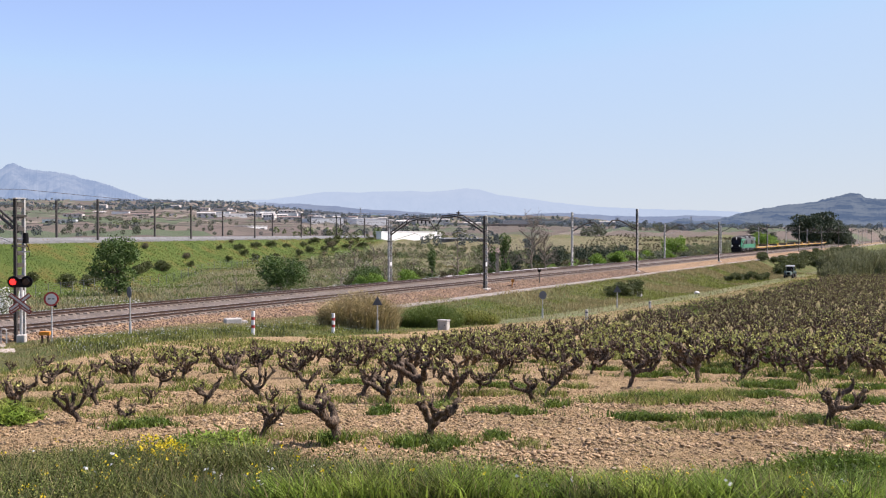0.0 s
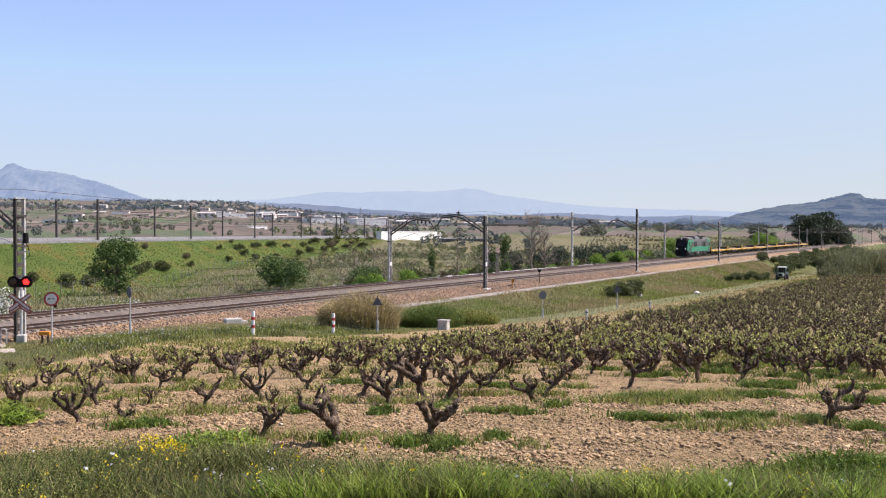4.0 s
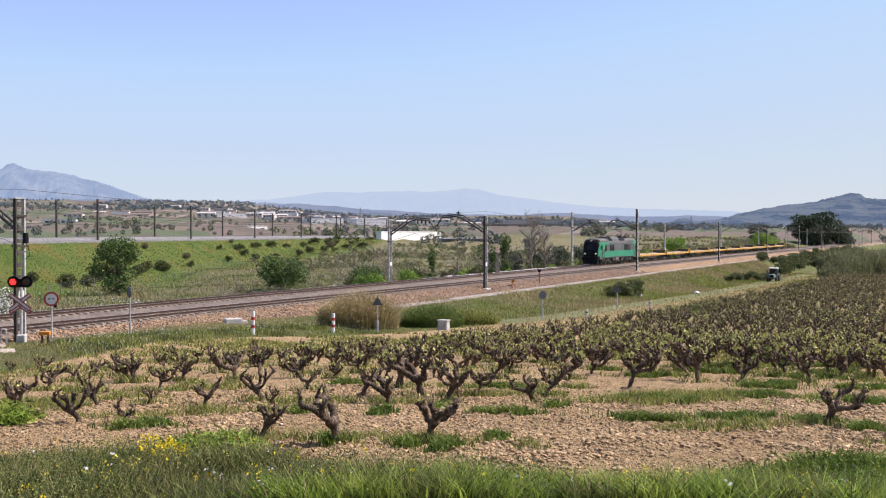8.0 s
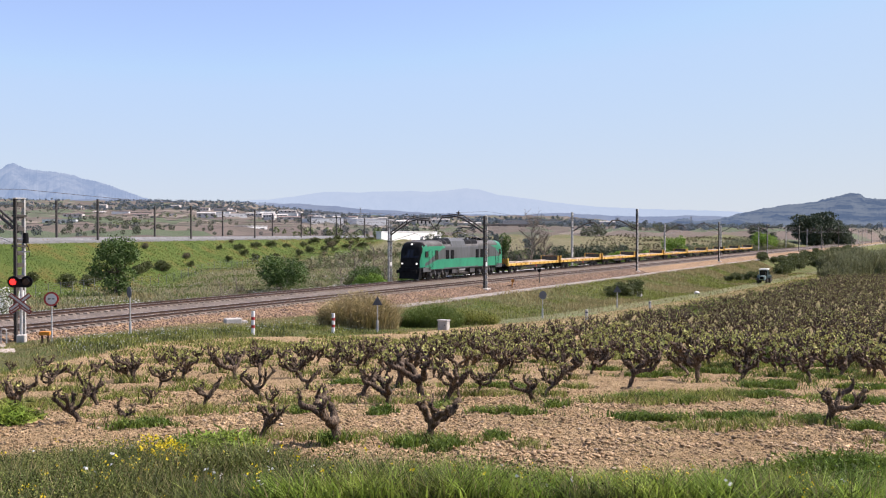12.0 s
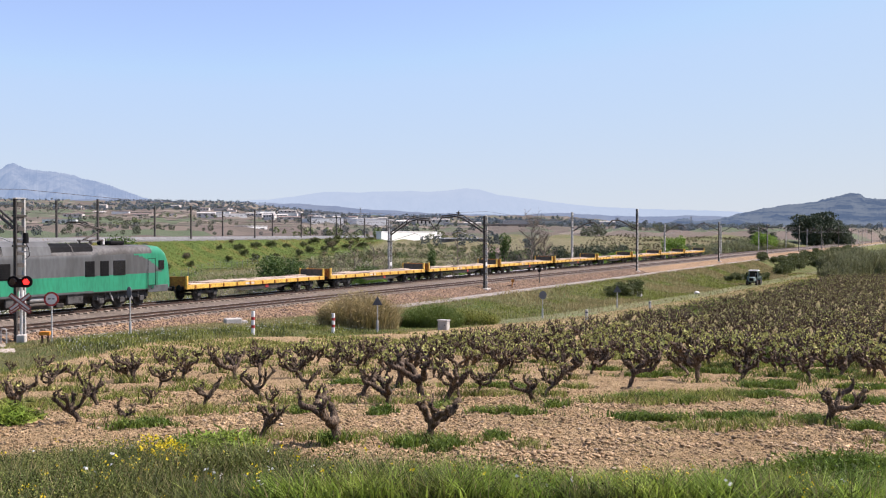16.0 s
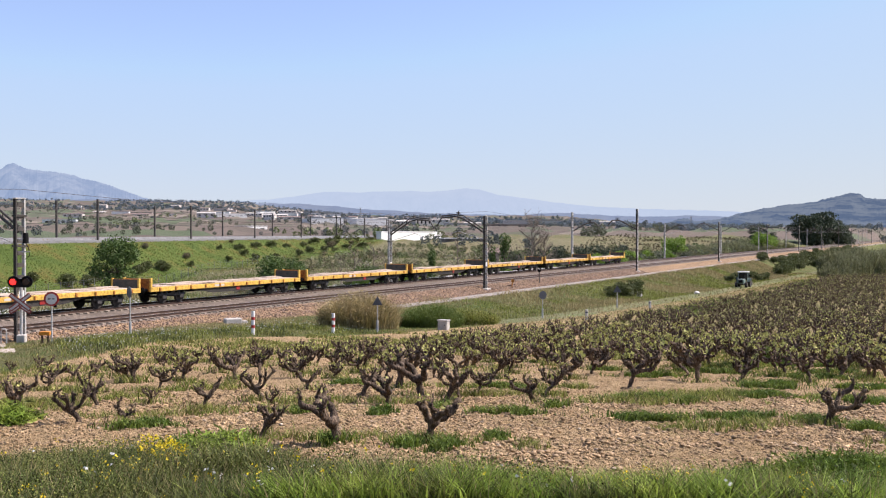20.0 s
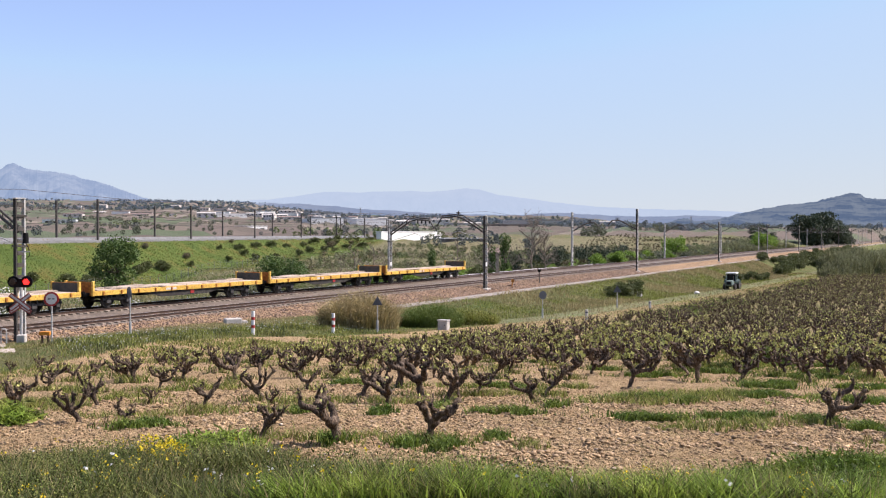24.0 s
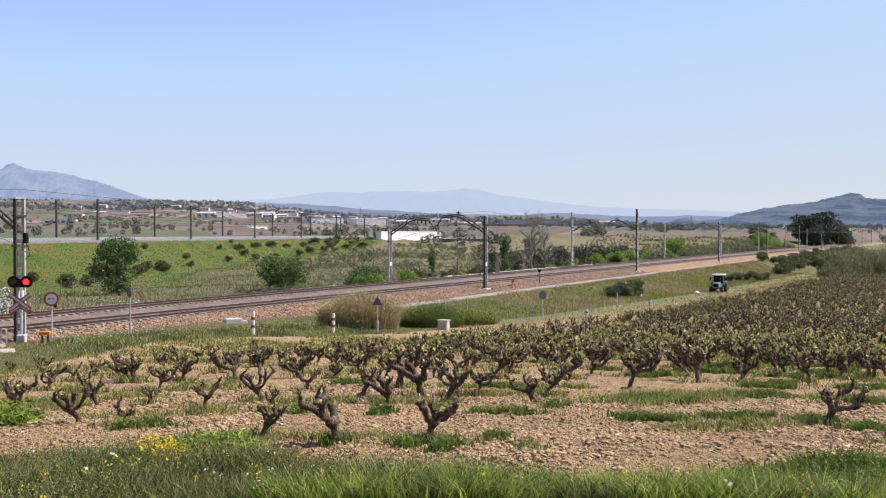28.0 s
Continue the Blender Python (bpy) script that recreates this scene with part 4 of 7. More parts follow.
def wagon_details(th):
    L = WAGON_L
    for x, inner in ((wx0, -1), (wx1, 1)):
        bm = bmesh.new()
        box(bm, x - 0.05, x + 0.05, -1.36, 1.36, 0.92, 1.86, bevel=0.012)
        for f in bm.faces:
            f.material_index = 1 if f.normal.x * inner > 0.9 else 0
        w = part("end_wall", place(bm, "end_wall", [M["rustyel"], M["dark_steel"]]), None, th)
        for y in (-1.3, 1.3):
            part("corner_post", boxed(x - 0.09, x + 0.09, y - 0.08, y + 0.08, 0.9, 1.92, bevel=0.015), M["yellow"], w)
        for y in (-0.95, 0.95):
            k = 1 if inner < 0 else -1
            xb = x + k * 0.5
            bm = bmesh.new()
            tube(bm, [(x, y, 1.02), (xb, y, 1.02)], 0.11, 10)
            disc(bm, (xb, y, 1.02), (1, 0, 0), 0.24, 0.05, 16)
            part("buffer", bm, M["black"], th)
        part("coupling", boxed(min(x, x + (0.5 if inner < 0 else -0.5)), max(x, x + (0.5 if inner < 0 else -0.5)), -0.12, 0.12, 0.85, 1.05), M["black"], th)
    # loose deck boards in three lanes
    rng = np.random.default_rng(3)
    n = 8
    step = (wx0 - wx1 - 0.5) / n
    meshes = [place(boxed(-step / 2 + 0.03, step / 2 - 0.03, -0.40, 0.40, 0, h, bevel=0.012), "deck_board", M["plank"]) for h in (0.06, 0.10, 0.15)]
    for i in range(n):
        for j, y in enumerate((-0.88, 0.0, 0.88)):
            if rng.random() < 0.06:
                continue
            part("deck_board", meshes[int(rng.choice([0, 1, 1, 2]))], None, th, m=Matrix.Translation((wx0 - 0.3 - step * (i + 0.5), y + rng.normal(0, 0.02), 1.2)) @ Matrix.Rotation(rng.normal(0, 0.006), 4, "Z"))
    for sy in (-1, 1):
        me = place(boxed(-0.07, 0.07, -0.05, 0.05, -0.13, 0.13, bevel=0.012), "stake_pocket", M["rustyel"])
        for i in range(11):
            part("stake_pocket", me, None, th, m=Matrix.Translation((wx0 - 0.8 - i * (wx0 - wx1 - 1.6) / 10, sy * 1.43, 1.08)))
        part("number_plate", boxed(-8.4, -7.3, sy * 1.415 - 0.004, sy * 1.415 + 0.004, 1.0, 1.16), M["dirtywhite"], th)
        part("brake_lever", boxed(-10.4, -10.0, sy * 1.3 - 0.03, sy * 1.3 + 0.03, 0.62, 0.9), M["red"], th)
    part("brake_cylinder", tube(bmesh.new(), [(-11.2, 0.3, 0.7), (-9.8, 0.3, 0.7)], 0.2, 12), M["under"], th)
    axles = []
    for cx in (3.0, L - 3.0):
        for sy in (-1, 1):
            bm = bmesh.new()
            box(bm, -cx - 1.35, -cx + 1.35, sy * 1.02 - 0.05, sy * 1.02 + 0.05, 0.52, 0.72, bevel=0.02)
            for ax in (-0.9, 0.9):
                box(bm, -cx + ax - 0.2, -cx + ax + 0.2, sy * 1.08 - 0.09, sy * 1.08 + 0.09, 0.33, 0.64, bevel=0.03)
            b = part("bogie_frame", bm, M["bogie"], th)
            for ax in (-1.15, -0.65, 0.65, 1.15):
                part("spring", tube(bmesh.new(), [(-cx + ax, sy * 1.08, 0.62), (-cx + ax, sy * 1.08, 0.9)], 0.07, 8), M["bogie"], b)
        part("bolster", boxed(-cx - 0.2, -cx + 0.2, -1.1, 1.1, 0.6, 0.95), M["under"], th)
        for ax in (-0.9, 0.9):
            axles.append(wheelset(th, -cx + ax, 0.46))
    return axles


wagon_details(wagon_thing)

# ---- tractor ----
TR_S0, TR_V, TR_D = 199.0, 2.41, 28.6


def tractor_way(t):
    """Metres driven: it slows a little on the way."""
    return TR_V * t - 0.26 * max(0.0, t - 15)


def tractor_rows():
    rows = []
    for i in range(29):
        p = on_track(TR_S0 - tractor_way(i), TR_D)
        q = on_track(TR_S0 - tractor_way(i) - 2.0, TR_D)
        zp, zq = ground_z(p.x, p.y), ground_z(q.x, q.y)
        rows.append((float(i), Matrix.Translation((p.x, p.y, zp + 0.02)) @ HEAD @ Matrix.Rotation(-math.atan2(zq - zp, 2.0), 4, "Y")))
    return rows


def tractor():
    th = thing("tractor", "small grey-green vineyard tractor with white cab roof", "tractor")
    bm = boxed(0.45, 1.95, -0.33, 0.33, 0.55, 1.18, bevel=0.09)
    bo = part("bonnet", bm, M["tractor"], th)
    part("grille", boxed(1.94, 1.98, -0.22, 0.22, 0.65, 1.05, bevel=0.01), M["black"], bo)
    for y in (-0.2, 0.2):
        part("headlight", disc(bmesh.new(), (1.97, y, 1.1), (1, 0, 0), 0.06, 0.05, 12), M["dirtywhite"], bo)
    cab = part("cab", boxed(-0.7, 0.42, -0.46, 0.46, 1.0, 1.98, bevel=0.05), M["glass"], th, "glazed tractor cab")
    for x in (-0.7, 0.42):
        for y in (-0.47, 0.47):
            part("cab_pillar", tube(bmesh.new(), [(x, y, 0.8), (x * 0.94, y, 2.0)], 0.04, 6), M["tractor"], cab)
    part("cab_roof", boxed(-0.85, 0.58, -0.56, 0.56, 1.98, 2.18, bevel=0.08), M["white"], th, "white cab roof")
    part("chassis", boxed(-0.9, 1.8, -0.25, 0.25, 0.4, 0.75, bevel=0.04), M["dark_steel"], th)
    wheels = []
    for x, y, r, w in ((-0.45, 0.55, 0.58, 0.34), (-0.45, -0.55, 0.58, 0.34), (1.4, 0.52, 0.38, 0.24), (1.4, -0.52, 0.38, 0.24)):
        bm = disc(bmesh.new(), (0, 0, 0), (0, 1, 0), r * 0.55, w + 0.02, 20)
        wh = part("wheel", bm, M["bogie"], th, m=Matrix.Translation((x, y, r)))
        bm = disc(bmesh.new(), (0, 0, 0), (0, 1, 0), r * 0.94, w, 24)
        bmesh.ops.bevel(bm, geom=[e for e in bm.edges if len(e.link_faces) == 2 and e.calc_face_angle() > 1.0], offset=w * 0.2, segments=2, affect="EDGES")
        part("tyre", bm, M["tyre"], wh)
        wheels.append((wh, x, y, r))
    for y in (-0.57, 0.57):
        bm = bmesh.new()
        pts = [(-0.45 + 0.68 * math.cos(a), y, 0.58 + 0.68 * math.sin(a)) for a in np.linspace(0.3, 2.8, 8)]
        a = [bm.verts.new((px, y - 0.2, pz)) for px, _, pz in pts] + [bm.verts.new((px, y + 0.2, pz)) for px, _, pz in pts]
        for i in range(7):
            bm.faces.new((a[i], a[i + 1], a[i + 9], a[i + 8]))
        bmesh.ops.solidify(bm, geom=bm.faces[:], thickness=0.03)
        part("mudguard", bm, M["tractor"], th)
        part("mirror", boxed(0.45, 0.5, y * 1.3 - 0.06, y * 1.3 + 0.06, 1.5, 1.75, bevel=0.01), M["black"], th)
    part("exhaust", tube(bmesh.new(), [(1.2, 0.36, 1.1), (1.2, 0.36, 1.75)], 0.035, 8), M["dark_steel"], th)
    imp = part("mower", boxed(-1.9, -1.2, -0.7, 0.7, 0.25, 0.75, bevel=0.05), M["dark_steel"], th, "dark implement behind the tractor")
    part("drawbar", tube(bmesh.new(), [(-0.8, 0, 0.6), (-1.4, 0, 0.6)], 0.05, 8), M["dark_steel"], imp)
    part("boom", tube(bmesh.new(), [(-1.5, -0.3, 0.75), (-1.6, -0.3, 1.5), (-0.9, -0.8, 1.7)], 0.04, 8), M["dark_steel"], imp)
    return th, wheels


TR_SIZE = 1.12
tractor_thing, tractor_wheels = tractor()
tractor_thing.scale = (TR_SIZE, TR_SIZE * 1.25, TR_SIZE)
wagon_things = [wagon_thing]
for i in range(1, WAGONS):
    wagon_things.append(copy_thing(wagon_thing, Matrix()))

# ---- plants: builders ----
def array_mesh(name, verts, faces, material):
    """A mesh from arrays: verts (n, 3); faces a list of (m, k) index arrays."""
    me = bpy.data.meshes.new(name)
    me.vertices.add(len(verts))
    me.vertices.foreach_set("co", np.ascontiguousarray(verts, dtype=np.float32).ravel())
    loops = np.concatenate([f.ravel() for f in faces])
    sizes = np.concatenate([np.full(len(f), f.shape[1]) for f in faces])
    me.loops.add(len(loops))
    me.loops.foreach_set("vertex_index", loops.astype(np.int32))
    me.polygons.add(len(sizes))
    me.polygons.foreach_set("loop_start", np.concatenate([[0], np.cumsum(sizes)[:-1]]).astype(np.int32))
    me.update(calc_edges=True)
    me.materials.append(material)
    return me


def blade_mesh(name, base, height, width, lean, rng, material):
    """Grass blades: each a bent, tapering strip of its own on its foot point."""
    n = len(base)
    a = rng.uniform(0, math.tau, n)
    b = rng.uniform(0, math.tau, n)
    side = np.stack([np.cos(a), np.sin(a), np.zeros(n)], 1) * (width / 2)[:, None]
    bend = np.stack([np.cos(b), np.sin(b), np.zeros(n)], 1) * (lean * height)[:, None]
    up = np.stack([np.zeros(n), np.zeros(n), height], 1)
    v = np.stack([base - side, base + side, base + up * 0.55 + bend * 0.3 + side * 0.8, base + up * 0.55 + bend * 0.3 - side * 0.8, base + up + bend], 1).reshape(-1, 3)
    i = np.arange(n)[:, None] * 5
    return array_mesh(name, v, [i + np.array([[0, 1, 2, 3]]), i + np.array([[3, 2, 4]])], material)


def leaf_quads(pts, size, rng, flat=0.0, slim=0.6):
    """Leaf-shaped quads, turned at random, at the points."""
    n = len(pts)
    u = rng.normal(size=(n, 3))
    u[:, 2] *= 1 - flat
    u /= np.linalg.norm(u, axis=1)[:, None]
    w = np.cross(u, rng.normal(size=(n, 3)))
    w /= np.linalg.norm(w, axis=1)[:, None]
    size = np.broadcast_to(size, (n,))[:, None]
    v = np.stack([pts - u * size * 0.5, pts + w * size * 0.5 * slim, pts + u * size * 0.5, pts - w * size * 0.5 * slim], 1).reshape(-1, 3)
    return v, np.arange(n)[:, None] * 4 + np.array([[0, 1, 2, 3]])


def leaf_mesh(name, pts, size, rng, material, slim=0.6):
    v, f = leaf_quads(np.asarray(pts), size, rng, slim=slim)
    return array_mesh(name, v, [f], material)


def lobes_points(lobes, n, rng, hollow=0.45):
    """Points in the outer shell of uneven lobes (x, y, z, rx, ry, rz)."""
    out = []
    vol = np.array([l[3] * l[4] + l[4] * l[5] for l in lobes])
    for l, k in zip(lobes, (vol / vol.sum() * n).astype(int)):
        d = rng.normal(size=(k, 3))
        d /= np.linalg.norm(d, axis=1)[:, None]
        r = rng.uniform(hollow, 1.0, k) ** 0.6
        r *= 1 + 0.22 * np.sin(d[:, 0] * 7 + l[0] * 3) * np.cos(d[:, 1] * 6 + l[2]) + rng.normal(0, 0.06, k)
        out.append(np.array(l[:3]) + d * r[:, None] * np.array(l[3:6]))
    return np.concatenate(out)


def branch_tube(bm, p, q, r0, r1, rng, segs=5, wob=0.1, sides=6):
    p, q = Vector(p), Vector(q)
    L = (q - p).length
    pts = [p + (q - p) * (i / segs) + Vector(rng.normal(0, wob * L / segs, 3)) * (0 < i) for i in range(segs + 1)]
    tube(bm, pts, [r0 + (r1 - r0) * i / segs for i in range(segs + 1)], sides)
    return pts


def tree(name, label, height, width, leaf, seed, leaves=2500, size=0.25, trunk=0.25, low=0.15, kind="round", category="tree"):
    """A tapered trunk with limbs and a crown of many leaves in uneven lobes."""
    rng = np.random.default_rng(seed)
    th = thing(name, label, category)
    bm = bmesh.new()
    top = branch_tube(bm, (0, 0, -0.3), (rng.normal(0, 0.05 * width), rng.normal(0, 0.05 * width), height * 0.7), 0.03 * height * trunk / 0.25, 0.008 * height, rng, 7, 0.12, 8)
    lobes = []
    k = 17 if kind == "round" else 11
    for i in range(k):
        a = i * 2.4 + rng.uniform(-0.4, 0.4)
        f = rng.uniform(0, 1)
        if kind == "umbrella":
            z, r = height * rng.uniform(0.72, 0.9), width * 0.5 * rng.uniform(0.15, 0.75)
            size_l = (width * 0.2, width * 0.2, height * 0.13)
        elif kind == "column":
            z, r = height * rng.uniform(low + 0.1, 0.9), width * 0.5 * rng.uniform(0.1, 0.5)
            size_l = (width * 0.3, width * 0.3, height * 0.16)
        else:
            z = height * (low + 0.15 + (0.72 - low) * f)
            r = width * 0.5 * (0.72 - 0.45 * abs(f - 0.4)) * rng.uniform(0.6, 1.05)
            size_l = tuple(width * rng.uniform(0.15, 0.26) for _ in range(2)) + (height * rng.uniform(0.12, 0.2),)
        c = (r * math.cos(a), r * math.sin(a), z)
        lobes.append((*c, *size_l))
        start = top[min(len(top) - 1, 1 + int(len(top) * 0.6 * rng.uniform(0.2, 1)))]
        branch_tube(bm, start, Vector(c) * 0.95, 0.012 * height, 0.004 * height, rng, 4, 0.15, 5)
    part("trunk", bm, M["trunk"], th)
    pts = lobes_points(lobes, leaves, rng)
    pts = pts[pts[:, 2] > height * low * 0.4]
    part("crown", leaf_mesh("crown", pts, rng.uniform(0.6, 1.3, len(pts)) * size, rng, M[leaf]), None, th)
    return th


def shrub(name, label, height, width, leaf, seed, leaves=900, size=0.16, category="shrub"):
    """A low bush: several stems from the ground and leafy lobes down to it."""
    rng = np.random.default_rng(seed)
    th = thing(name, label, category)
    bm = bmesh.new()
    lobes = []
    for i in range(8):
        a, r = i * 2.4, width * 0.5 * rng.uniform(0.1, 0.72)
        z = height * rng.uniform(0.28, 0.72) * (1 - 0.35 * r / (width * 0.5))
        c = (r * math.cos(a), r * math.sin(a), z)
        lobes.append((*c, width * rng.uniform(0.16, 0.27), width * rng.uniform(0.16, 0.27), height * rng.uniform(0.2, 0.32)))
        branch_tube(bm, (rng.normal(0, 0.1), rng.normal(0, 0.1), -0.15), c, 0.03, 0.012, rng, 4, 0.2, 5)
    part("woody_frame", bm, M["trunk"], th)
    pts = lobes_points(lobes, leaves, rng, 0.35)
    pts = pts[pts[:, 2] > -0.1]
    part("foliage", leaf_mesh("foliage", pts, rng.uniform(0.6, 1.3, len(pts)) * size, rng, M[leaf]), None, th)
    return th


def bare_tree(name, label, height, width, seed, dense=1.0):
    """A leafless tree: trunk, limbs and fine twigs."""
    rng = np.random.default_rng(seed)
    th = thing(name, label, "tree")
    bm = bmesh.new()
    top = branch_tube(bm, (0, 0, -0.3), (rng.normal(0, 0.2), 0, height), 0.022 * height, 0.004 * height, rng, 9, 0.1, 7)
    limbs = bmesh.new()
    for i in range(int(16 * dense)):
        p = top[2 + i % 7]
        f = 1 - p.z / height
        a = rng.uniform(0, math.tau)
        q = p + Vector((math.cos(a) * width * 0.5 * (0.35 + f), math.sin(a) * width * 0.5 * (0.35 + f), height * (0.12 + 0.2 * rng.random())))
        pts = branch_tube(limbs, p, q, 0.008 * height, 0.003 * height, rng, 4, 0.2, 4)
        for _ in range(int(6 * dense)):
            o = pts[rng.integers(1, 5)]
            e = o + Vector((rng.normal(0, width * 0.11), rng.normal(0, width * 0.11), height * rng.uniform(0.03, 0.13)))
            branch_tube(limbs, o, e, 0.0028 * height, 0.0012 * height, rng, 2, 0.2, 3)
    part("trunk", bm, M["twig"], th)
    part("branchwork", limbs, M["twig"], th)
    return th


def put(ob, x, y, turn=0.0, scale=1.0, dz=0.0, label=""):
    c = copy_thing(ob, Matrix.Translation((x, y, ground_z(x, y) + dz)) @ Matrix.Rotation(turn, 4, "Z") @ Matrix.Scale(scale, 4))
    c.scale = (scale, scale, scale)
    if label:
        c["label"] = label
    return c


def first(ob, x, y, turn=0.0, scale=1.0, dz=0.0):
    """The model itself takes the first place."""
    ob.matrix_basis = Matrix.Translation((x, y, ground_z(x, y) + dz)) @ Matrix.Rotation(turn, 4, "Z")
    ob.scale = (scale,) * 3
    return ob

# ---- vineyard ----
def vine_parts(seed, coarse=False, bushy=False):
    """Old bush vine: thick gnarled leaning trunk, winding arms that turn up at the ends, knuckles, spurs and opening leaves. Returns bmesh, leaf points and height."""
    rng = np.random.default_rng(seed)
    bm = bmesh.new()
    buds = []
    sides, seg, n = (4, 3, 4) if coarse else (9, 8, 10)
    lean, turn = rng.uniform(0.02, 0.20), rng.uniform(0, math.tau)
    ht = rng.uniform(0.24, 0.44)
    thin = 0.74 if bushy else 0.95
    bow = rng.normal(0, 0.06)
    pts, rad = [], []
    for i in range(seg + 1):
        f = i / seg
        side = bow * math.sin(f * math.pi * 1.5)
        pts.append(Vector((lean * f * math.cos(turn) - side * math.sin(turn), lean * f * math.sin(turn) + side * math.cos(turn), -0.08 + (ht + 0.08) * f)))
        rad.append(thin * (0.070 - 0.014 * math.sin(f * 3.0)) * rng.uniform(0.85, 1.2) + (0.026 if f < 0.15 else 0) + (0.022 if f > 0.8 else 0))
    tube(bm, pts, rad, sides)
    head = pts[-1]

    def arm(p, a, el, L, r0, r1, wind):
        """One winding arm from p; a is its bearing, el its first rise; it turns upright towards its end."""
        r0, r1 = r0 * thin, r1 * thin
        ap, ar = [p.copy()], [r0]
        ph, rise = rng.uniform(0, math.tau), rng.uniform(0.7, 1.5)
        for i in range(n):
            f = (i + 1) / n
            up = el + (rise - el) * f ** 1.5 + 0.5 * math.sin(ph + f * 8) * (1 - 0.4 * f) + rng.normal(0, 0.2)
            aa = a + wind * math.sin(ph + f * 5.0) + rng.normal(0, 0.15)
            p = p + Vector((math.cos(aa) * math.cos(up), math.sin(aa) * math.cos(up), math.sin(up))) * L / n
            ap.append(p.copy())
            ar.append((1.15 if coarse else 1) * (r0 + (r1 - r0) * f) * rng.uniform(0.82, 1.25) + (0.012 if i == n - 1 else 0))
        tube(bm, ap, ar, sides)
        return ap

    arms = int(rng.integers(4, 7) if bushy else rng.integers(2, 5))
    a0 = rng.uniform(0, math.tau)
    ends = []
    for k in range(arms):
        a = a0 + k * math.tau / arms + rng.normal(0, 0.4)
        L = rng.uniform(0.32, 0.85)
        ap = arm(head - Vector((0, 0, 0.05)), a, rng.uniform(0.1, 0.95), L, 0.052, 0.033, rng.uniform(0.3, 0.9))
        ends.append(ap)
        for _ in range(2 if bushy and not coarse else int(rng.random() < 0.7)):     # it forks half way
            q = ap[n // 2 + (0 if coarse else int(rng.integers(-1, 2)))]
            ends.append(arm(q, a + rng.choice([-1, 1]) * rng.uniform(0.6, 1.3), rng.uniform(0.2, 0.8), L * rng.uniform(0.4, 0.65), 0.036, 0.027, 0.4))
    for ap in ends:
        if not coarse:
            for _ in range(rng.integers(1, 4)):   # old cut knuckles
                q = ap[rng.integers(3, n)]
                e = q + Vector(rng.normal(0, 0.05, 3)) + Vector((0, 0, 0.03))
                tube(bm, [q, e], [0.034, 0.024], 6)
        for _ in range(rng.integers(1, 4)):   # spurs
            q = ap[-1 - rng.integers(0, 2)]
            e = q + Vector((rng.normal(0, 0.055), rng.normal(0, 0.055), rng.uniform(0.04, 0.14)))
            tube(bm, [q, (q + e) / 2 + Vector(rng.normal(0, 0.012, 3)), e], [0.019, 0.014, 0.009], 3 if coarse else 5)
            buds.append(e)
            buds.append((q + e) / 2)
    high = max(v.co.z for v in bm.verts)
    if not coarse:
        for v in bm.verts:
            v.co += Vector(noise.noise_vector(v.co * 20 + Vector((seed, 0, 0)))) * 0.016
    return bm, buds, high


def vine_leaves(buds, seed, per=5, size=0.065):
    rng = np.random.default_rng(seed)
    pts = np.concatenate([np.array(b) + rng.normal(0, 0.03, (per, 3)) for b in buds if rng.random() < 0.62])
    return pts, rng.uniform(0.6, 1.3, len(pts)) * size


vine_models, vine_heights = [], []
for k in range(14):
    bm, buds, high = vine_parts(130 + k, bushy=k > 5)
    th = thing("grapevine", "old gnarled bush vine with twisted bark and young leaves", "grapevine", group="vines of the vineyard")
    part("vine_wood", bm, M["bark"], th, smooth=True)
    pts, sz = vine_leaves(buds[::1 if k % 2 else 2], 300 + k, 4 if k > 5 else 2, 0.07)
    part("young_leaves", leaf_mesh("young_leaves", pts, sz, np.random.default_rng(k), M["vineleaf"], 0.85), None, th, "yellow-green opening leaves")
    vine_models.append(th)
    vine_heights.append(high)

# the nearest rows, foot by foot: x, y, height
FRONT_VINES = [(-1.51, 14.11, 0.82), (-0.25, 14.59, 0.75), (-2.87, 15.09, 0.64), (-5.62, 17.14, 0.5), (-6.55, 17.33, 0.75), (6.91, 17.4, 0.89), (-4.78, 19.25, 0.7), (-8.71, 20, 0.85), (-3.48, 20.04, 0.44), (-1.1, 20.07, 0.8), (1.91, 20.35, 0.7), (0.04, 20.52, 0.86), (-6.27, 20.73, 0.44), (-7.41, 20.76, 0.61), (-3.95, 20.81, 0.78), (2.41, 21.65, 0.81), (0.37, 21.81, 0.79), (-0.5, 21.82, 1.04), (0.84, 21.82, 0.69), (-1.87, 21.88, 0.77), (-3.27, 23.47, 0.55), (-1.09, 23.62, 1.13), (-7.02, 24.14, 0.73), (4.72, 24.49, 1.27), (-10.28, 25.07, 0.76), (-9.33, 25.09, 0.51), (-11.49, 25.46, 0.45), (7.13, 26.84, 1.39), (3.5, 27.16, 1.17)]
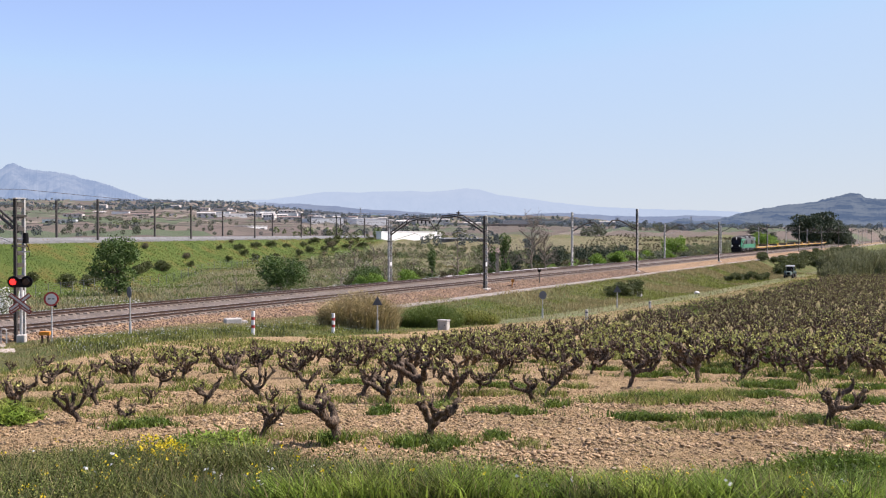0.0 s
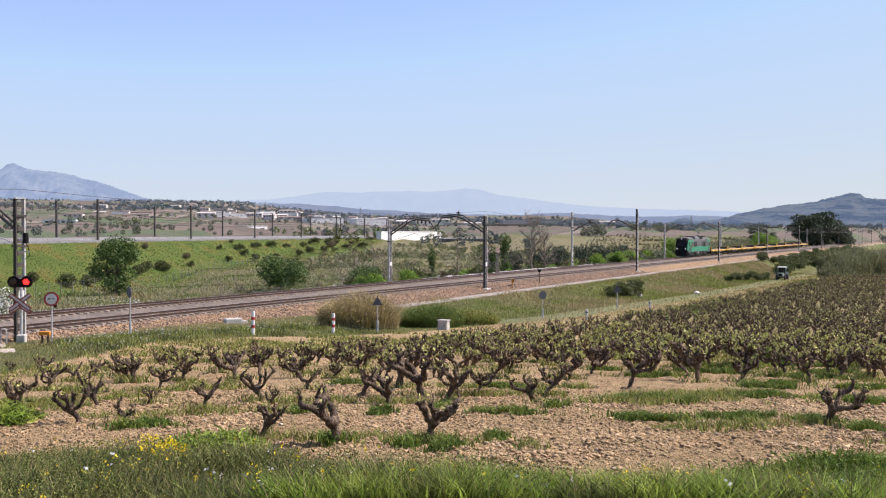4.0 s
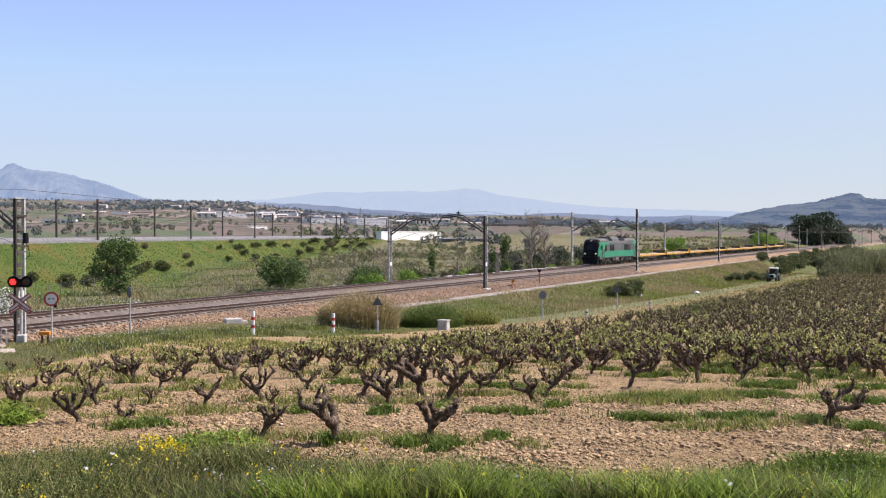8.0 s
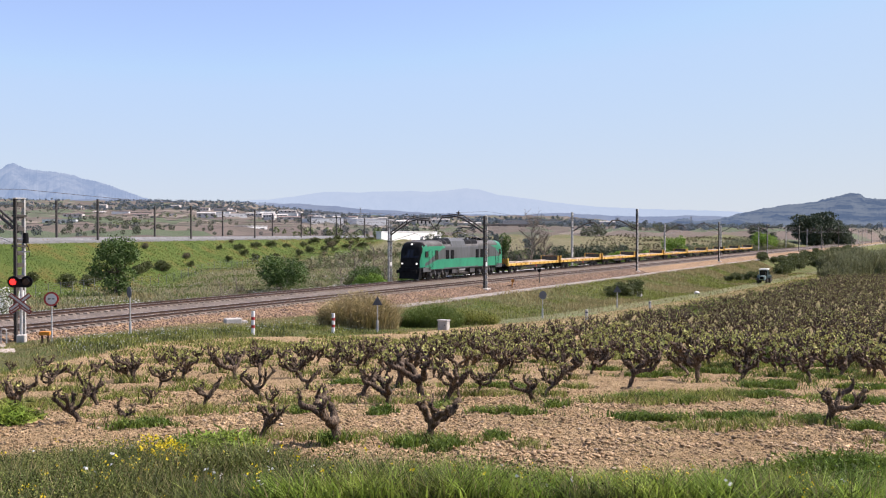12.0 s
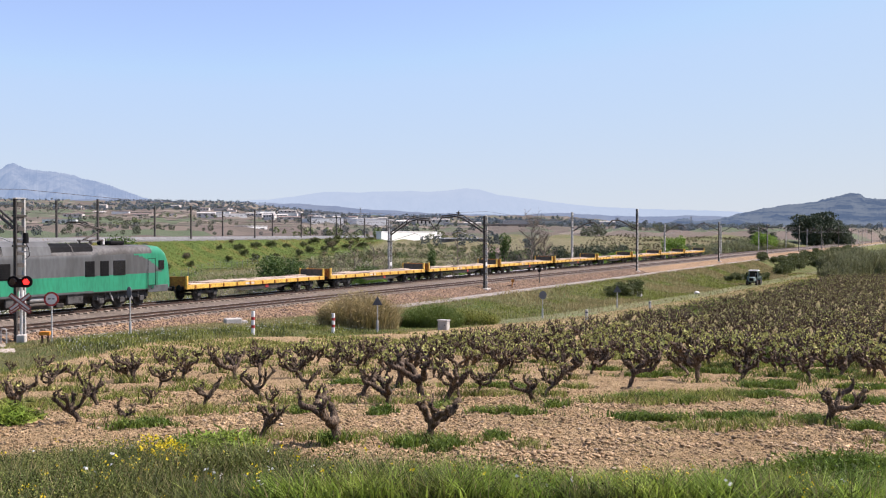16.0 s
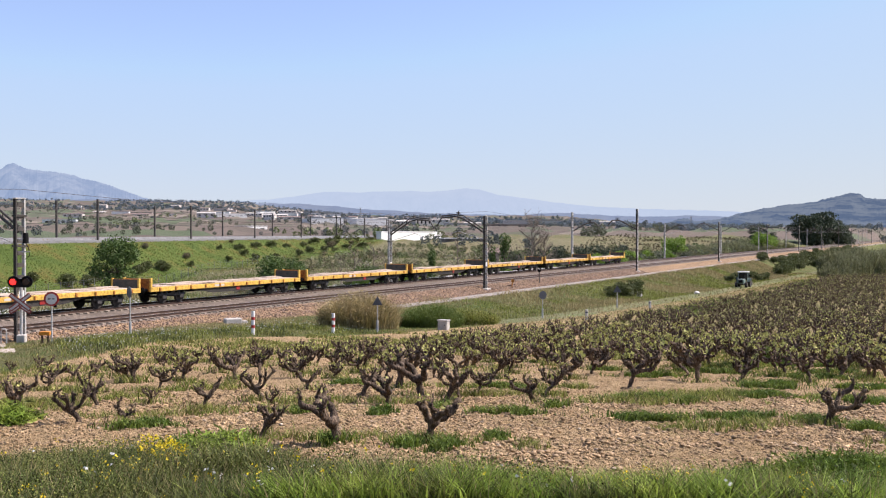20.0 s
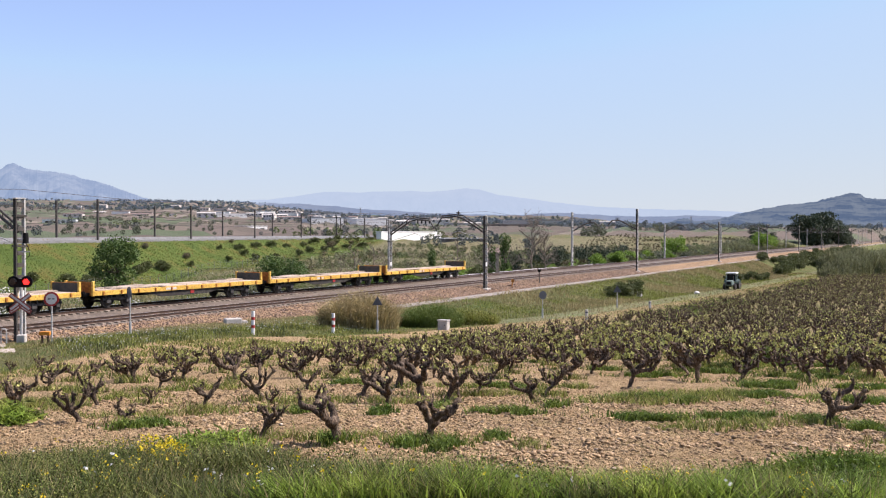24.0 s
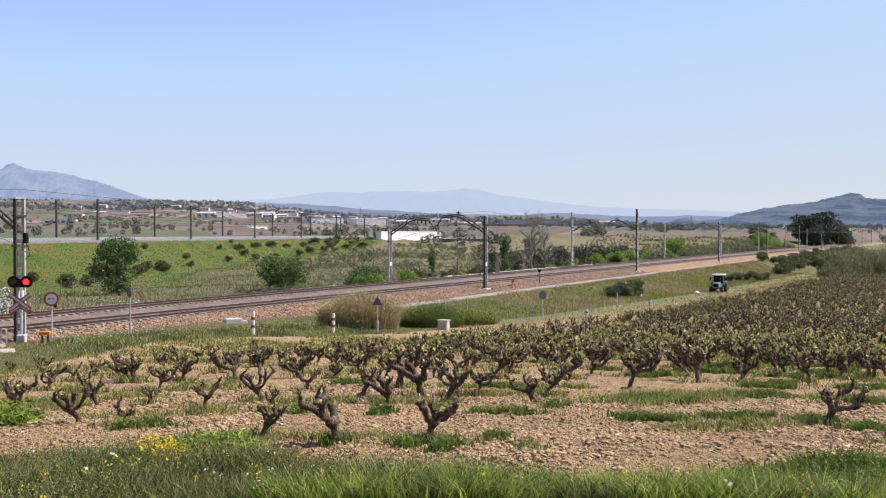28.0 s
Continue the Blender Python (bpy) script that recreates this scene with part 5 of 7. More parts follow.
SECOND_VINES = [(-10.8, 28.12, 0.62), (-4.17, 28.14, 0.95), (-7.6, 28.42, 0.53), (-9.22, 28.44, 0.7), (-5.31, 28.57, 0.95), (2.07, 29.33, 0.92), (-6.83, 30.11, 0.77), (-10.95, 30.37, 0.57), (0.82, 30.58, 1.05), (-3.39, 30.78, 0.95), (-8.99, 31.22, 0.76), (-6.85, 31.44, 0.71), (-2.6, 32.13, 0.94), (-14.86, 33.39, 0.43), (10.84, 34.09, 1.27), (-14.24, 34.23, 0.62), (-11.7, 34.4, 0.6), (-0.29, 35.33, 0.91), (1.77, 35.39, 1.03), (-1.94, 35.4, 0.91), (3.44, 35.56, 1.12), (-9.8, 35.66, 0.58), (5.57, 35.92, 1.13), (12.92, 36.47, 1.25), (-9.22, 36.88, 0.64), (11.06, 37.51, 1.18), (9.3, 38.85, 1.29), (16.21, 39.42, 1.24), (18.19, 40.23, 1.17)]
vine_spots = FRONT_VINES + SECOND_VINES
rng = np.random.default_rng(5)
far_spots = []
y = 27.4
while y < 215:
    x = -0.46 * y - 1 + rng.uniform(0, 1)
    while x < 0.47 * y + 2:
        px, py = x + rng.normal(0, 0.16), y + rng.normal(0, 0.16)
        s, D = to_track(px, py)
        if D < vine_edge(s) and rng.random() > 0.12 and (py > 41 or all((px - q[0]) ** 2 + (py - q[1]) ** 2 > 1.1 for q in vine_spots[:58])):
            big = (0.80 + 0.24 * smooth_step(-4, 8, px)) * (1 - 0.2 * smooth_step(45, 90, py))
            if len(vine_spots) < 300 and py < 50:
                vine_spots.append((px, py, big * rng.uniform(0.85, 1.15)))
            elif py < 190 + 0.1 * px:
                far_spots.append((px, py, big * rng.uniform(0.85, 1.2)))
        x += 1.42 - 0.14 * smooth_step(36, 60, y)
    y += 2.05 - 0.42 * smooth_step(40, 70, y)
used = set()
for i, (x, y, sc) in enumerate(vine_spots):
    k = int(rng.integers(6, 14)) if (x > 0 and y > 21) or (y > 24 and rng.random() < 0.7) else int(rng.integers(0, 6))
    ob = vine_models[k]
    (put if k in used else first)(ob, x, y, rng.uniform(0, math.tau), sc / vine_heights[k])
    used.add(k)
# the vines further off, as one sheet of the same wood and leaves
base_sets = []
for k in range(6):
    bm, buds, high = vine_parts(500 + k, True, True)
    bm.verts.index_update()
    bmesh.ops.triangulate(bm, faces=bm.faces)
    v = np.array([w.co[:] for w in bm.verts])
    f = np.array([[w.index for w in g.verts] for g in bm.faces])
    bm.free()
    pts, sz = vine_leaves(buds[::2], 700 + k, 2, 0.085)
    lv, lf = leaf_quads(pts, sz, np.random.default_rng(k), slim=0.8)
    base_sets.append((v, f, lv, lf, high))
W, WF, LV, LF, nw, nl = [], [], [], [], 0, 0
for x, y, sc in far_spots:
    v, f, lv, lf, high = base_sets[rng.integers(0, 6)]
    a = rng.uniform(0, math.tau)
    R = np.array([[math.cos(a), -math.sin(a), 0], [math.sin(a), math.cos(a), 0], [0, 0, 1]]) * sc / high * np.array([[1.15], [1.15], [1.0]])
    o = np.array([x, y, ground_z(x, y)])
    W.append(v @ R.T + o), WF.append(f + nw), LV.append(lv @ R.T + o), LF.append(lf + nl)
    nw, nl = nw + len(v), nl + len(lv)
far_vines = thing("far_vines", "dense rows of dark bush vines with young leaves", "vineyard", kind="stuff")
part("vine_wood", array_mesh("vine_wood", np.concatenate(W), [np.concatenate(WF)], M["bark"]), None, far_vines)
part("young_leaves", array_mesh("young_leaves", np.concatenate(LV), [np.concatenate(LF)], M["vineleaf"]), None, far_vines)

# ---- grass, weeds, stones ----
def scatter(n, rng, d0, d1, a0=-27, a1=27):
    d = np.sqrt(rng.uniform(d0 ** 2, d1 ** 2, n))
    a = np.radians(rng.uniform(a0, a1, n))
    return d * np.sin(a), d * np.cos(a)


def lift(xs, ys):
    return np.array([(x, y, ground_z(x, y)) for x, y in zip(xs, ys)])


def clumpy(x, y, f, seed):
    return noise.noise((x * f, y * f, seed))


# the verge at the camera's feet
rng = np.random.default_rng(11)
xs, ys = scatter(150000, rng, 8.8, 15.2)
keep, hts = [], []
for x, y in zip(xs, ys):
    a, d = math.degrees(math.atan2(x, y)), math.hypot(x, y)
    e = verge_edge(a) + 0.5 * clumpy(x, y, 0.9, 4.2)
    k = smooth_step(e + 0.35, e - 0.35, d)
    if rng.random() < k:
        keep.append(True)
        tall = 0.5 + 0.55 * clumpy(x, y, 0.55, 9.1) + 0.35 * clumpy(x, y, 2.0, 1.3)
        hts.append((0.13 + 0.34 * max(0, tall)) * (0.55 + 0.45 * smooth_step(e, e - 1.2, d)))
    else:
        keep.append(False)
keep = np.array(keep)
base = lift(xs[keep], ys[keep])
hts = np.array(hts) * rng.uniform(0.6, 1.25, len(hts))
th = thing("verge_grass", "lush green grass verge with wild flowers", "grass", kind="stuff")
# dark bushy weeds prevail on one side, bright grass on the other, with patches of both
weedy = np.array([smooth_step(-0.4, -3.0, b[0]) * 1.0 + 0.75 * clumpy(b[0], b[1], 0.9, 21.5) + 0.12 for b in base]) + rng.normal(0, 0.12, len(base)) > 0.4
for q, nm in ((~weedy, "verge"), (weedy, "herb")):
    part("blades" if nm == "verge" else "weed_blades", blade_mesh(nm, base[q], hts[q] * (1 if nm == "verge" else 0.9), rng.uniform(0.008, 0.018, q.sum()), rng.uniform(0.3, 1.1, q.sum()), rng, M[nm]), None, th)
dry = rng.random(len(base)) < 0.07
part("dry_blades", blade_mesh("dry_blades", base[dry] + [0.03, 0, 0], hts[dry] * 1.25, np.full(dry.sum(), 0.008), np.full(dry.sum(), 0.3), rng, M["grass_dry"]), None, th)
# flowers among it
fl = rng.random(len(base))
pick = np.array([f < (0.30 if math.hypot(b[0] + 3.33, b[1] - 11.5) < 0.3 else 0.003) for f, b in zip(fl, base)])
fp = base[pick] + np.stack([np.zeros(pick.sum()), np.zeros(pick.sum()), hts[pick] * 1.05], 1)
fp = np.repeat(fp, 4, 0) + rng.normal(0, 0.018, (len(fp) * 4, 3))
part("yellow_flowers", leaf_mesh("yellow_flowers", fp, rng.uniform(0.015, 0.032, len(fp)), rng, M["flower_y"], 0.9), None, th, "small yellow wild flowers")
pick = rng.random(len(base)) < 0.0007
fp = np.repeat(base[pick] + np.stack([np.zeros(pick.sum()), np.zeros(pick.sum()), hts[pick]], 1), 3, 0) + rng.normal(0, 0.015, (pick.sum() * 3, 3))
part("white_flowers", leaf_mesh("white_flowers", fp, rng.uniform(0.02, 0.04, len(fp)), rng, M["flower_w"], 0.9), None, th, "small white wild flowers")

# weeds between the vines: a tuft at many vine feet and ragged strips along the rows
spots = []
for x, y, sc in vine_spots:
    if rng.random() < 0.75:
        spots += [(x + rng.normal(0, 0.28), y + rng.normal(0, 0.12), rng.uniform(0.06, 0.2)) for _ in range(int(rng.integers(40, 150)))]
xs, ys = np.concatenate([scatter(100000, rng, 13.0, 28.0), scatter(110000, rng, 28.0, 62.0)], 1)
for x, y in zip(xs, ys):
    d = math.hypot(x, y)
    s, D = to_track(x, y)
    if D > field_edge(s) or d < verge_edge(math.degrees(math.atan2(x, y))):
        continue
    yy = y + 0.25 * math.sin(x * 0.7)
    row = math.cos(yy * math.tau / 2.05)
    margin = smooth_step(0.3, 1.5, D - vine_edge(s)) * smooth_step(90, 60, s)
    patch = 0.4 * margin + clumpy(x * 0.4, yy, 0.8, 2.5) + 0.30 * clumpy(x, y, 2.4, 6.5) + 0.16 * row + 0.12 * smooth_step(-2, 7, x) + 0.08 * smooth_step(28, 55, d) * smooth_step(-4, 6, x)
    if patch > 0.45:
        spots.append((x, y, rng.uniform(0.05, 0.15) * (0.5 + patch)))
spots = np.array(spots)
base = lift(spots[:, 0], spots[:, 1])
dist = np.hypot(spots[:, 0], spots[:, 1])
th = thing("vineyard_weeds", "ragged green weeds between the vines", "weeds", kind="stuff")
part("blades", blade_mesh("blades", base, spots[:, 2] * (1 + dist / 110), 0.014 * (0.6 + dist / 24), rng.uniform(0.3, 1.4, len(base)), rng, M["grass"]), None, th)
d2 = rng.random(len(base)) < 0.16
part("dry_blades", blade_mesh("dry_blades", base[d2] + [0.05, 0, 0], spots[d2, 2] * 1.1, 0.01 * (0.6 + dist[d2] / 22), rng.uniform(0.2, 1.0, d2.sum()), rng, M["grass_dry"]), None, th)

# low green strips along the rows: x, y, length
STRIPS = [(-2.7, 18.7, 0.6), (-1.2, 18.3, 0.6), (-0.4, 14.0, 0.7), (-0.0, 13.5, 0.6), (1.1, 18.1, 1.5), (0.8, 14.6, 0.4), (3.7, 17.4, 1.7), (5.5, 18.0, 1.8), (4.4, 21.4, 1.5), (9.2, 26.5, 1.6), (7.3, 16.6, 0.8), (2.3, 19.5, 0.5), (5.1, 31.6, 1.2), (11.8, 35.7, 2.2), (15.3, 42.1, 4.4), (-5.2, 16.7, 1.1), (-7.8, 18.2, 0.5), (-1.6, 14.3, 0.5), (6.8, 17.7, 1.1), (5.3, 21.0, 0.6), (0.0, 19.4, 0.4), (8.5, 31.0, 2.5), (6.0, 28.6, 1.8), (1.5, 24.0, 1.4), (-2.4, 25.4, 1.2), (12.8, 32.2, 2.4), (11.3, 29.5, 3.4)]
STRIPS += [(13.5, 36.0, 4.0), (8.5, 25.3, 1.6), (11.2, 25.8, 1.8), (9.5, 21.5, 2.0), (7.5, 22.5, 1.5), (10.0, 33.6, 2.2), (17.0, 39.0, 3.0)]
WB, WP = [], []
for x, y, w in STRIPS:
    for _ in range(int(900 * w)):
        u, v = min(0.75, max(-0.75, rng.normal(0, 0.3))), rng.normal(0, 0.15)
        px, py = x + u * w, y + v + 0.12 * math.sin(u * 5 + x)
        if abs(u) > 0.42 and rng.random() < 0.6 or clumpy(px, py, 2.2, 3.9) < -0.22:
            continue
        q = (px, py, ground_z(px, py))
        WB.append(q)
        if rng.random() < 0.5:
            WP.append((q[0], q[1], q[2] + rng.uniform(0.02, 0.13) * (1.2 - abs(u))))
WB = np.array(WB)
th = thing("row_weeds", "low bushy green weeds along the vine rows", "weeds", kind="stuff")
part("blades", blade_mesh("blades", WB, rng.uniform(0.07, 0.2, len(WB)), rng.uniform(0.012, 0.024, len(WB)), rng.uniform(0.3, 1.3, len(WB)), rng, M["lush"]), None, th)
part("leaves", leaf_mesh("leaves", np.array(WP), rng.uniform(0.03, 0.07, len(WP)), rng, M["weed"], 0.6), None, th)

# bushy weeds along the far edge of the vines
WP = []
for i in range(150):
    s = 62 + 120 * rng.random()
    p = on_track(s, vine_edge(s) + rng.uniform(-3.2, 0.9))
    if clumpy(p.x, p.y, 0.09, 6.1) < -0.05:
        continue
    w = rng.uniform(0.5, 1.3)
    for _ in range(90):
        x, y = p.x + rng.normal(0, 0.45 * w), p.y + rng.normal(0, 0.35 * w)
        WP.append((x, y, ground_z(x, y) + rng.random() * 0.55 * w))
thing("edge_weeds", "low dark green weeds at the edge of the vines", "weeds", kind="stuff", mesh=leaf_mesh("edge_weeds", np.array(WP), rng.uniform(0.10, 0.24, len(WP)), rng, M["weed"], 0.6))

# the rough strip between the field and the railway, and the slope below it
n = 135000
ss_ = rng.uniform(18, 230, n) ** 1.0
Ds = rng.uniform(0, 1, n)
B, H, K = [], [], []
for s, f in zip(ss_, Ds):
    e = field_edge(s)
    e0 = e if s < 56 else vine_edge(s) + 0.7
    D = e0 + 0.2 + f * ((43.6 if s < 80 else 41.0) - e0)
    if D < e and rng.random() < 0.35:
        continue
    if lane_amount(s, D) > 0.4 and rng.random() > 0.12:
        continue
    p = on_track(s, D)
    c = clumpy(p.x, p.y, 0.13, 6.6) + 0.5 * clumpy(p.x, p.y, 0.5, 2.6)
    if abs(math.degrees(math.atan2(p.x, p.y))) > 27:
        continue
    B.append((p.x, p.y, ground_z(p.x, p.y)))
    H.append(rng.uniform(0.1, 0.34) * (1 + 1.5 * max(0, clumpy(p.x, p.y, 0.3, 14.4)) + 0.8 * max(0, c)) * (0.45 if s < 62 or D < e else 1.0))
    rough = 0.10 + 1.3 * c + 0.3 * smooth_step(36, 40, D) + (0.4 * smooth_step(37.5, 39.5, D) if s < 75 else 0) + rng.normal(0, 0.15)
    K.append(2 if rough > 0.34 else 1 if rough > 0.02 else 0)
B, H, K = np.array(B), np.array(H), np.array(K)
dist = np.hypot(B[:, 0], B[:, 1])
th = thing("rough_grass", "rough green and straw-coloured grass beside the railway", "grass", kind="stuff")
for k, nm in ((0, "grass"), (1, "rough_brown"), (2, "grass_dry")):
    q = K == k
    part("blades" if k == 0 else "dry_blades", blade_mesh(nm, B[q], H[q] * 0.8, 0.016 * (0.5 + dist[q] / 60), rng.uniform(0.1, 0.8, q.sum()), rng, M[nm]), None, th)

# clods and stones on the ploughed earth
ico = bmesh.new()
bmesh.ops.create_icosphere(ico, subdivisions=1, radius=1.0)
iv = np.array([v.co[:] for v in ico.verts])
fi = np.array([[v.index for v in f.verts] for f in ico.faces])
ico.free()


def pebbles(name, label, xs, ys, sizes, material, rng, iv=iv, fi=fi, rugged=0.16):
    n, k = len(xs), len(iv)
    a = rng.uniform(0, math.tau, n)
    sc = np.stack([rng.uniform(0.8, 1.4, n), rng.uniform(0.8, 1.2, n), rng.uniform(0.4, 0.7, n)], 1) * np.asarray(sizes)[:, None]
    w = iv[None] * (1 + rng.normal(0, rugged, (n, k, 1))) * sc[:, None]
    ca, sa = np.cos(a)[:, None], np.sin(a)[:, None]
    w = np.stack([w[..., 0] * ca - w[..., 1] * sa, w[..., 0] * sa + w[..., 1] * ca, w[..., 2]], 2)
    foot = lift(xs, ys) + np.stack([np.zeros(n), np.zeros(n), np.asarray(sizes) * 0.25], 1)
    F = fi[None] + (np.arange(n) * k)[:, None, None]
    thing(name, label, "stones", kind="stuff", mesh=array_mesh(name, (w + foot[:, None]).reshape(-1, 3), [F.reshape(-1, fi.shape[1])], material))


octa = np.array([[1, 0, 0], [-1, 0, 0], [0, 1, 0], [0, -1, 0], [0, 0, 1], [0, 0, -1]], dtype=float)
octa_f = np.array([[0, 2, 4], [2, 1, 4], [1, 3, 4], [3, 0, 4], [2, 0, 5], [1, 2, 5], [3, 1, 5], [0, 3, 5]])
xs, ys = np.concatenate([scatter(105000, rng, 11.0, 22.0), scatter(75000, rng, 22.0, 46.0)], 1)
ok = np.array([clumpy(x, y, 1.1, 12.5) + 0.5 * clumpy(x, y, 4.0, 2.5) > rng.normal(-0.3, 0.25) and math.hypot(x, y) > verge_edge(math.degrees(math.atan2(x, y))) - 0.2 and to_track(x, y)[1] < field_edge(to_track(x, y)[0]) for x, y in zip(xs, ys)])
xs, ys = xs[ok], ys[ok]
pebbles("earth_clods", "crumbled reddish earth clods", xs, ys, 0.008 + 0.026 * rng.random(len(xs)) ** 4, M["clod"], rng, octa, octa_f)
lx, ly = scatter(34000, rng, 11.0, 25.0)
ok = np.array([clumpy(x, y, 0.9, 31.5) + 0.5 * clumpy(x, y, 3.0, 7.5) > rng.normal(-0.05, 0.22) and math.hypot(x, y) > verge_edge(math.degrees(math.atan2(x, y))) - 0.1 for x, y in zip(lx, ly)])
lx, ly = lx[ok], ly[ok]
pebbles("large_clods", "rough lumps of reddish ploughed earth", lx, ly, 0.014 + 0.036 * rng.random(len(lx)) ** 3, M["lump"], rng, rugged=0.34)
pick = rng.random(len(xs)) < 0.012
pebbles("field_stones", "pale stones strewn over the earth", xs[pick] + 0.2, ys[pick], 0.012 + 0.032 * rng.random(pick.sum()) ** 4, M["stone"], rng, rugged=0.26)

# loose stones down the ballast's side
n = 15000
sb, fb = rng.uniform(33, 150, n) , rng.random(n)
V, F = [], []
for i, (s, f) in enumerate(zip(sb, fb)):
    p = on_track(s, 42.5 + 2.5 * f)
    r = rng.uniform(0.035, 0.085)
    V.append(iv * np.array([r, r * 1.2, r * 0.8]) * (1 + rng.normal(0, 0.18, (len(iv), 1))) + [p.x, p.y, -0.9 + 0.68 * f + r * 0.2])
    F.append(fi + i * len(iv))
thing("ballast_stones", "rusty brown ballast stones", "stones", kind="stuff", mesh=array_mesh("ballast_stones", np.concatenate(V), [np.concatenate(F)], M["ballast_stone"]))
# broad-leaved weeds in the verge
xs, ys = scatter(9000, rng, 8.8, 15.0)
sel = [(x, y) for x, y in zip(xs, ys) if math.hypot(x, y) < verge_edge(math.degrees(math.atan2(x, y))) + 0.2 and clumpy(x, y, 0.8, 15.5) > -0.05]
P = np.concatenate([np.array([x, y, ground_z(x, y) + 0.05]) + rng.normal(0, 1, (14, 3)) * [0.06, 0.06, 0.02] + np.stack([np.zeros(14), np.zeros(14), rng.uniform(0, 0.3, 14)], 1) for x, y in sel if x < 1.0 or rng.random() < 0.2])
thing("broad_weeds", "low broad-leaved weeds in the verge", "weeds", kind="stuff", mesh=leaf_mesh("broad_weeds", P, rng.uniform(0.014, 0.036, len(P)), rng, M["leaf_weed"], 0.5))

# white rubble tipped along the far shoulder of the line
n = 420
V, F = [], []
for i in range(n):
    s = rng.uniform(108, 166)
    if clumpy(s, 0, 0.25, 4.4) < -0.15:
        s = rng.uniform(112, 140)
    p = on_track(s, rng.uniform(55.3, 56.6))
    r = rng.uniform(0.07, 0.22)
    V.append(iv * np.array([r * 1.3, r, r * 0.7]) * (1 + rng.normal(0, 0.2, (len(iv), 1))) + [p.x, p.y, -0.22 + r * 0.3])
    F.append(fi + i * len(iv))
thing("white_rubble", "white broken rubble along the ballast shoulder", "rubble", kind="stuff", mesh=array_mesh("white_rubble", np.concatenate(V), [np.concatenate(F)], M["dirtywhite"]))

# ---- trees and shrubs by the line ----
def grove(ob, places, rng):
    """Copies of one model; the model itself takes the first place. places: x, y, scale."""
    for i, (x, y, sc) in enumerate(places):
        (put if i else first)(ob, x, y, rng.uniform(0, math.tau), sc)


rng = np.random.default_rng(77)
t1 = tree("field_tree", "leafy dark green tree beyond the railway", 7.0, 6.3, "leaf_dark", 1, leaves=6500, size=0.30, low=-0.12)
grove(t1, [(-49.3, 146.5, 1.27)], rng)
t2 = shrub("broad_bush", "broad rounded olive-green bush behind the tracks", 6.0, 7.2, "leaf_dark", 2, leaves=5200, size=0.30)
grove(t2, [(-25.6, 153.0, 1.2), (-9.8, 126.0, 0.7)], rng)
t3 = shrub("blossom_bush", "bush covered in white blossom", 4.2, 5.0, "flower_w", 3, leaves=1500, size=0.16)
part("green_leaves", leaf_mesh("green_leaves", lobes_points([(0, 0, 1.9, 2.2, 2.2, 1.9)], 1400, rng, 0.3), 0.2, rng, M["leaf_olive"]), None, t3)
grove(t3, [(-37.6, 81.0, 1.0), (-43.0, 86.0, 0.8)], rng)
t4 = bare_tree("bare_poplar", "tall leafless poplar with fine twigs", 8.3, 5.2, 4, 2.2)
grove(t4, [(14.2, 156.0, 1.0), (11.0, 168.0, 0.8), (16.8, 160.0, 0.7)], rng)
t5 = bare_tree("bare_sapling", "thin leafless sapling among the scrub", 5.6, 4.2, 5, 1.0)
grove(t5, [(-11.5, 128.0, 1.0), (-9.2, 131.0, 1.05), (-13.8, 132.0, 0.9), (-7.6, 127.0, 0.8), (2.0, 128.0, 1.0), (-4.0, 136.0, 0.8), (6.5, 152.0, 1.1), (-26.5, 116.0, 0.55), (-25.0, 118.0, 0.6)], rng)
t6 = tree("ivy_tree", "narrow tree overgrown with dark ivy", 6.4, 2.4, "leaf_dark", 6, leaves=1600, size=0.3, kind="column", low=0.0)
grove(t6, [(9.6, 150.0, 1.0), (-1.6, 138.0, 0.75), (8.0, 158.0, 0.8)], rng)
t7 = shrub("green_bush", "bright green bush beside the line", 3.0, 4.6, "leaf_bright", 7, leaves=2200, size=0.3)
grove(t7, [(3.6, 168.0, 1.25), (-8.4, 123.0, 0.75), (30.6, 191.0, 1.0), (36.3, 201.0, 1.1), (40.8, 211.0, 1.1), (25.5, 186.0, 0.8), (46.5, 224.0, 1.0), (53.5, 231.0, 0.9)], rng)
t8 = tree("spring_tree", "round tree in fresh bright green leaf", 6.6, 7.5, "leaf_bright", 8, leaves=2600, size=0.42)
grove(t8, [(62.5, 262.0, 1.0), (113.0, 345.0, 1.05), (121.0, 360.0, 0.9)], rng)
t9 = tree("umbrella_pine", "large dark umbrella pine with a domed crown", 14.0, 18.0, "leaf_pine", 9, leaves=9000, size=0.8, low=0.05)
grove(t9, [(179.0, 478.0, 1.05), (185.5, 482.0, 1.18), (193.0, 486.0, 1.0), (199.0, 490.0, 0.74)], rng)
t10 = tree("dark_oak", "dense dark evergreen oak", 9.0, 9.5, "leaf_pine", 10, leaves=3600, size=0.6, low=0.0)
grove(t10, [(140.0, 432.0, 0.9), (200.0, 486.0, 0.8), (149.0, 440.0, 0.55), (186.0, 476.0, 0.9), (205.0, 490.0, 0.6), (178.0, 474.0, 0.8), (20.0, 205.0, 0.62), (25.0, 212.0, 0.7), (31.0, 216.0, 0.66), (36.0, 222.0, 0.62), (15.0, 208.0, 0.55), (42.0, 230.0, 0.55)], rng)
t11 = shrub("scrub_bush", "olive-green scrub bush on the railway bank", 2.6, 3.6, "leaf_olive", 11, leaves=1700, size=0.26)
bank = []
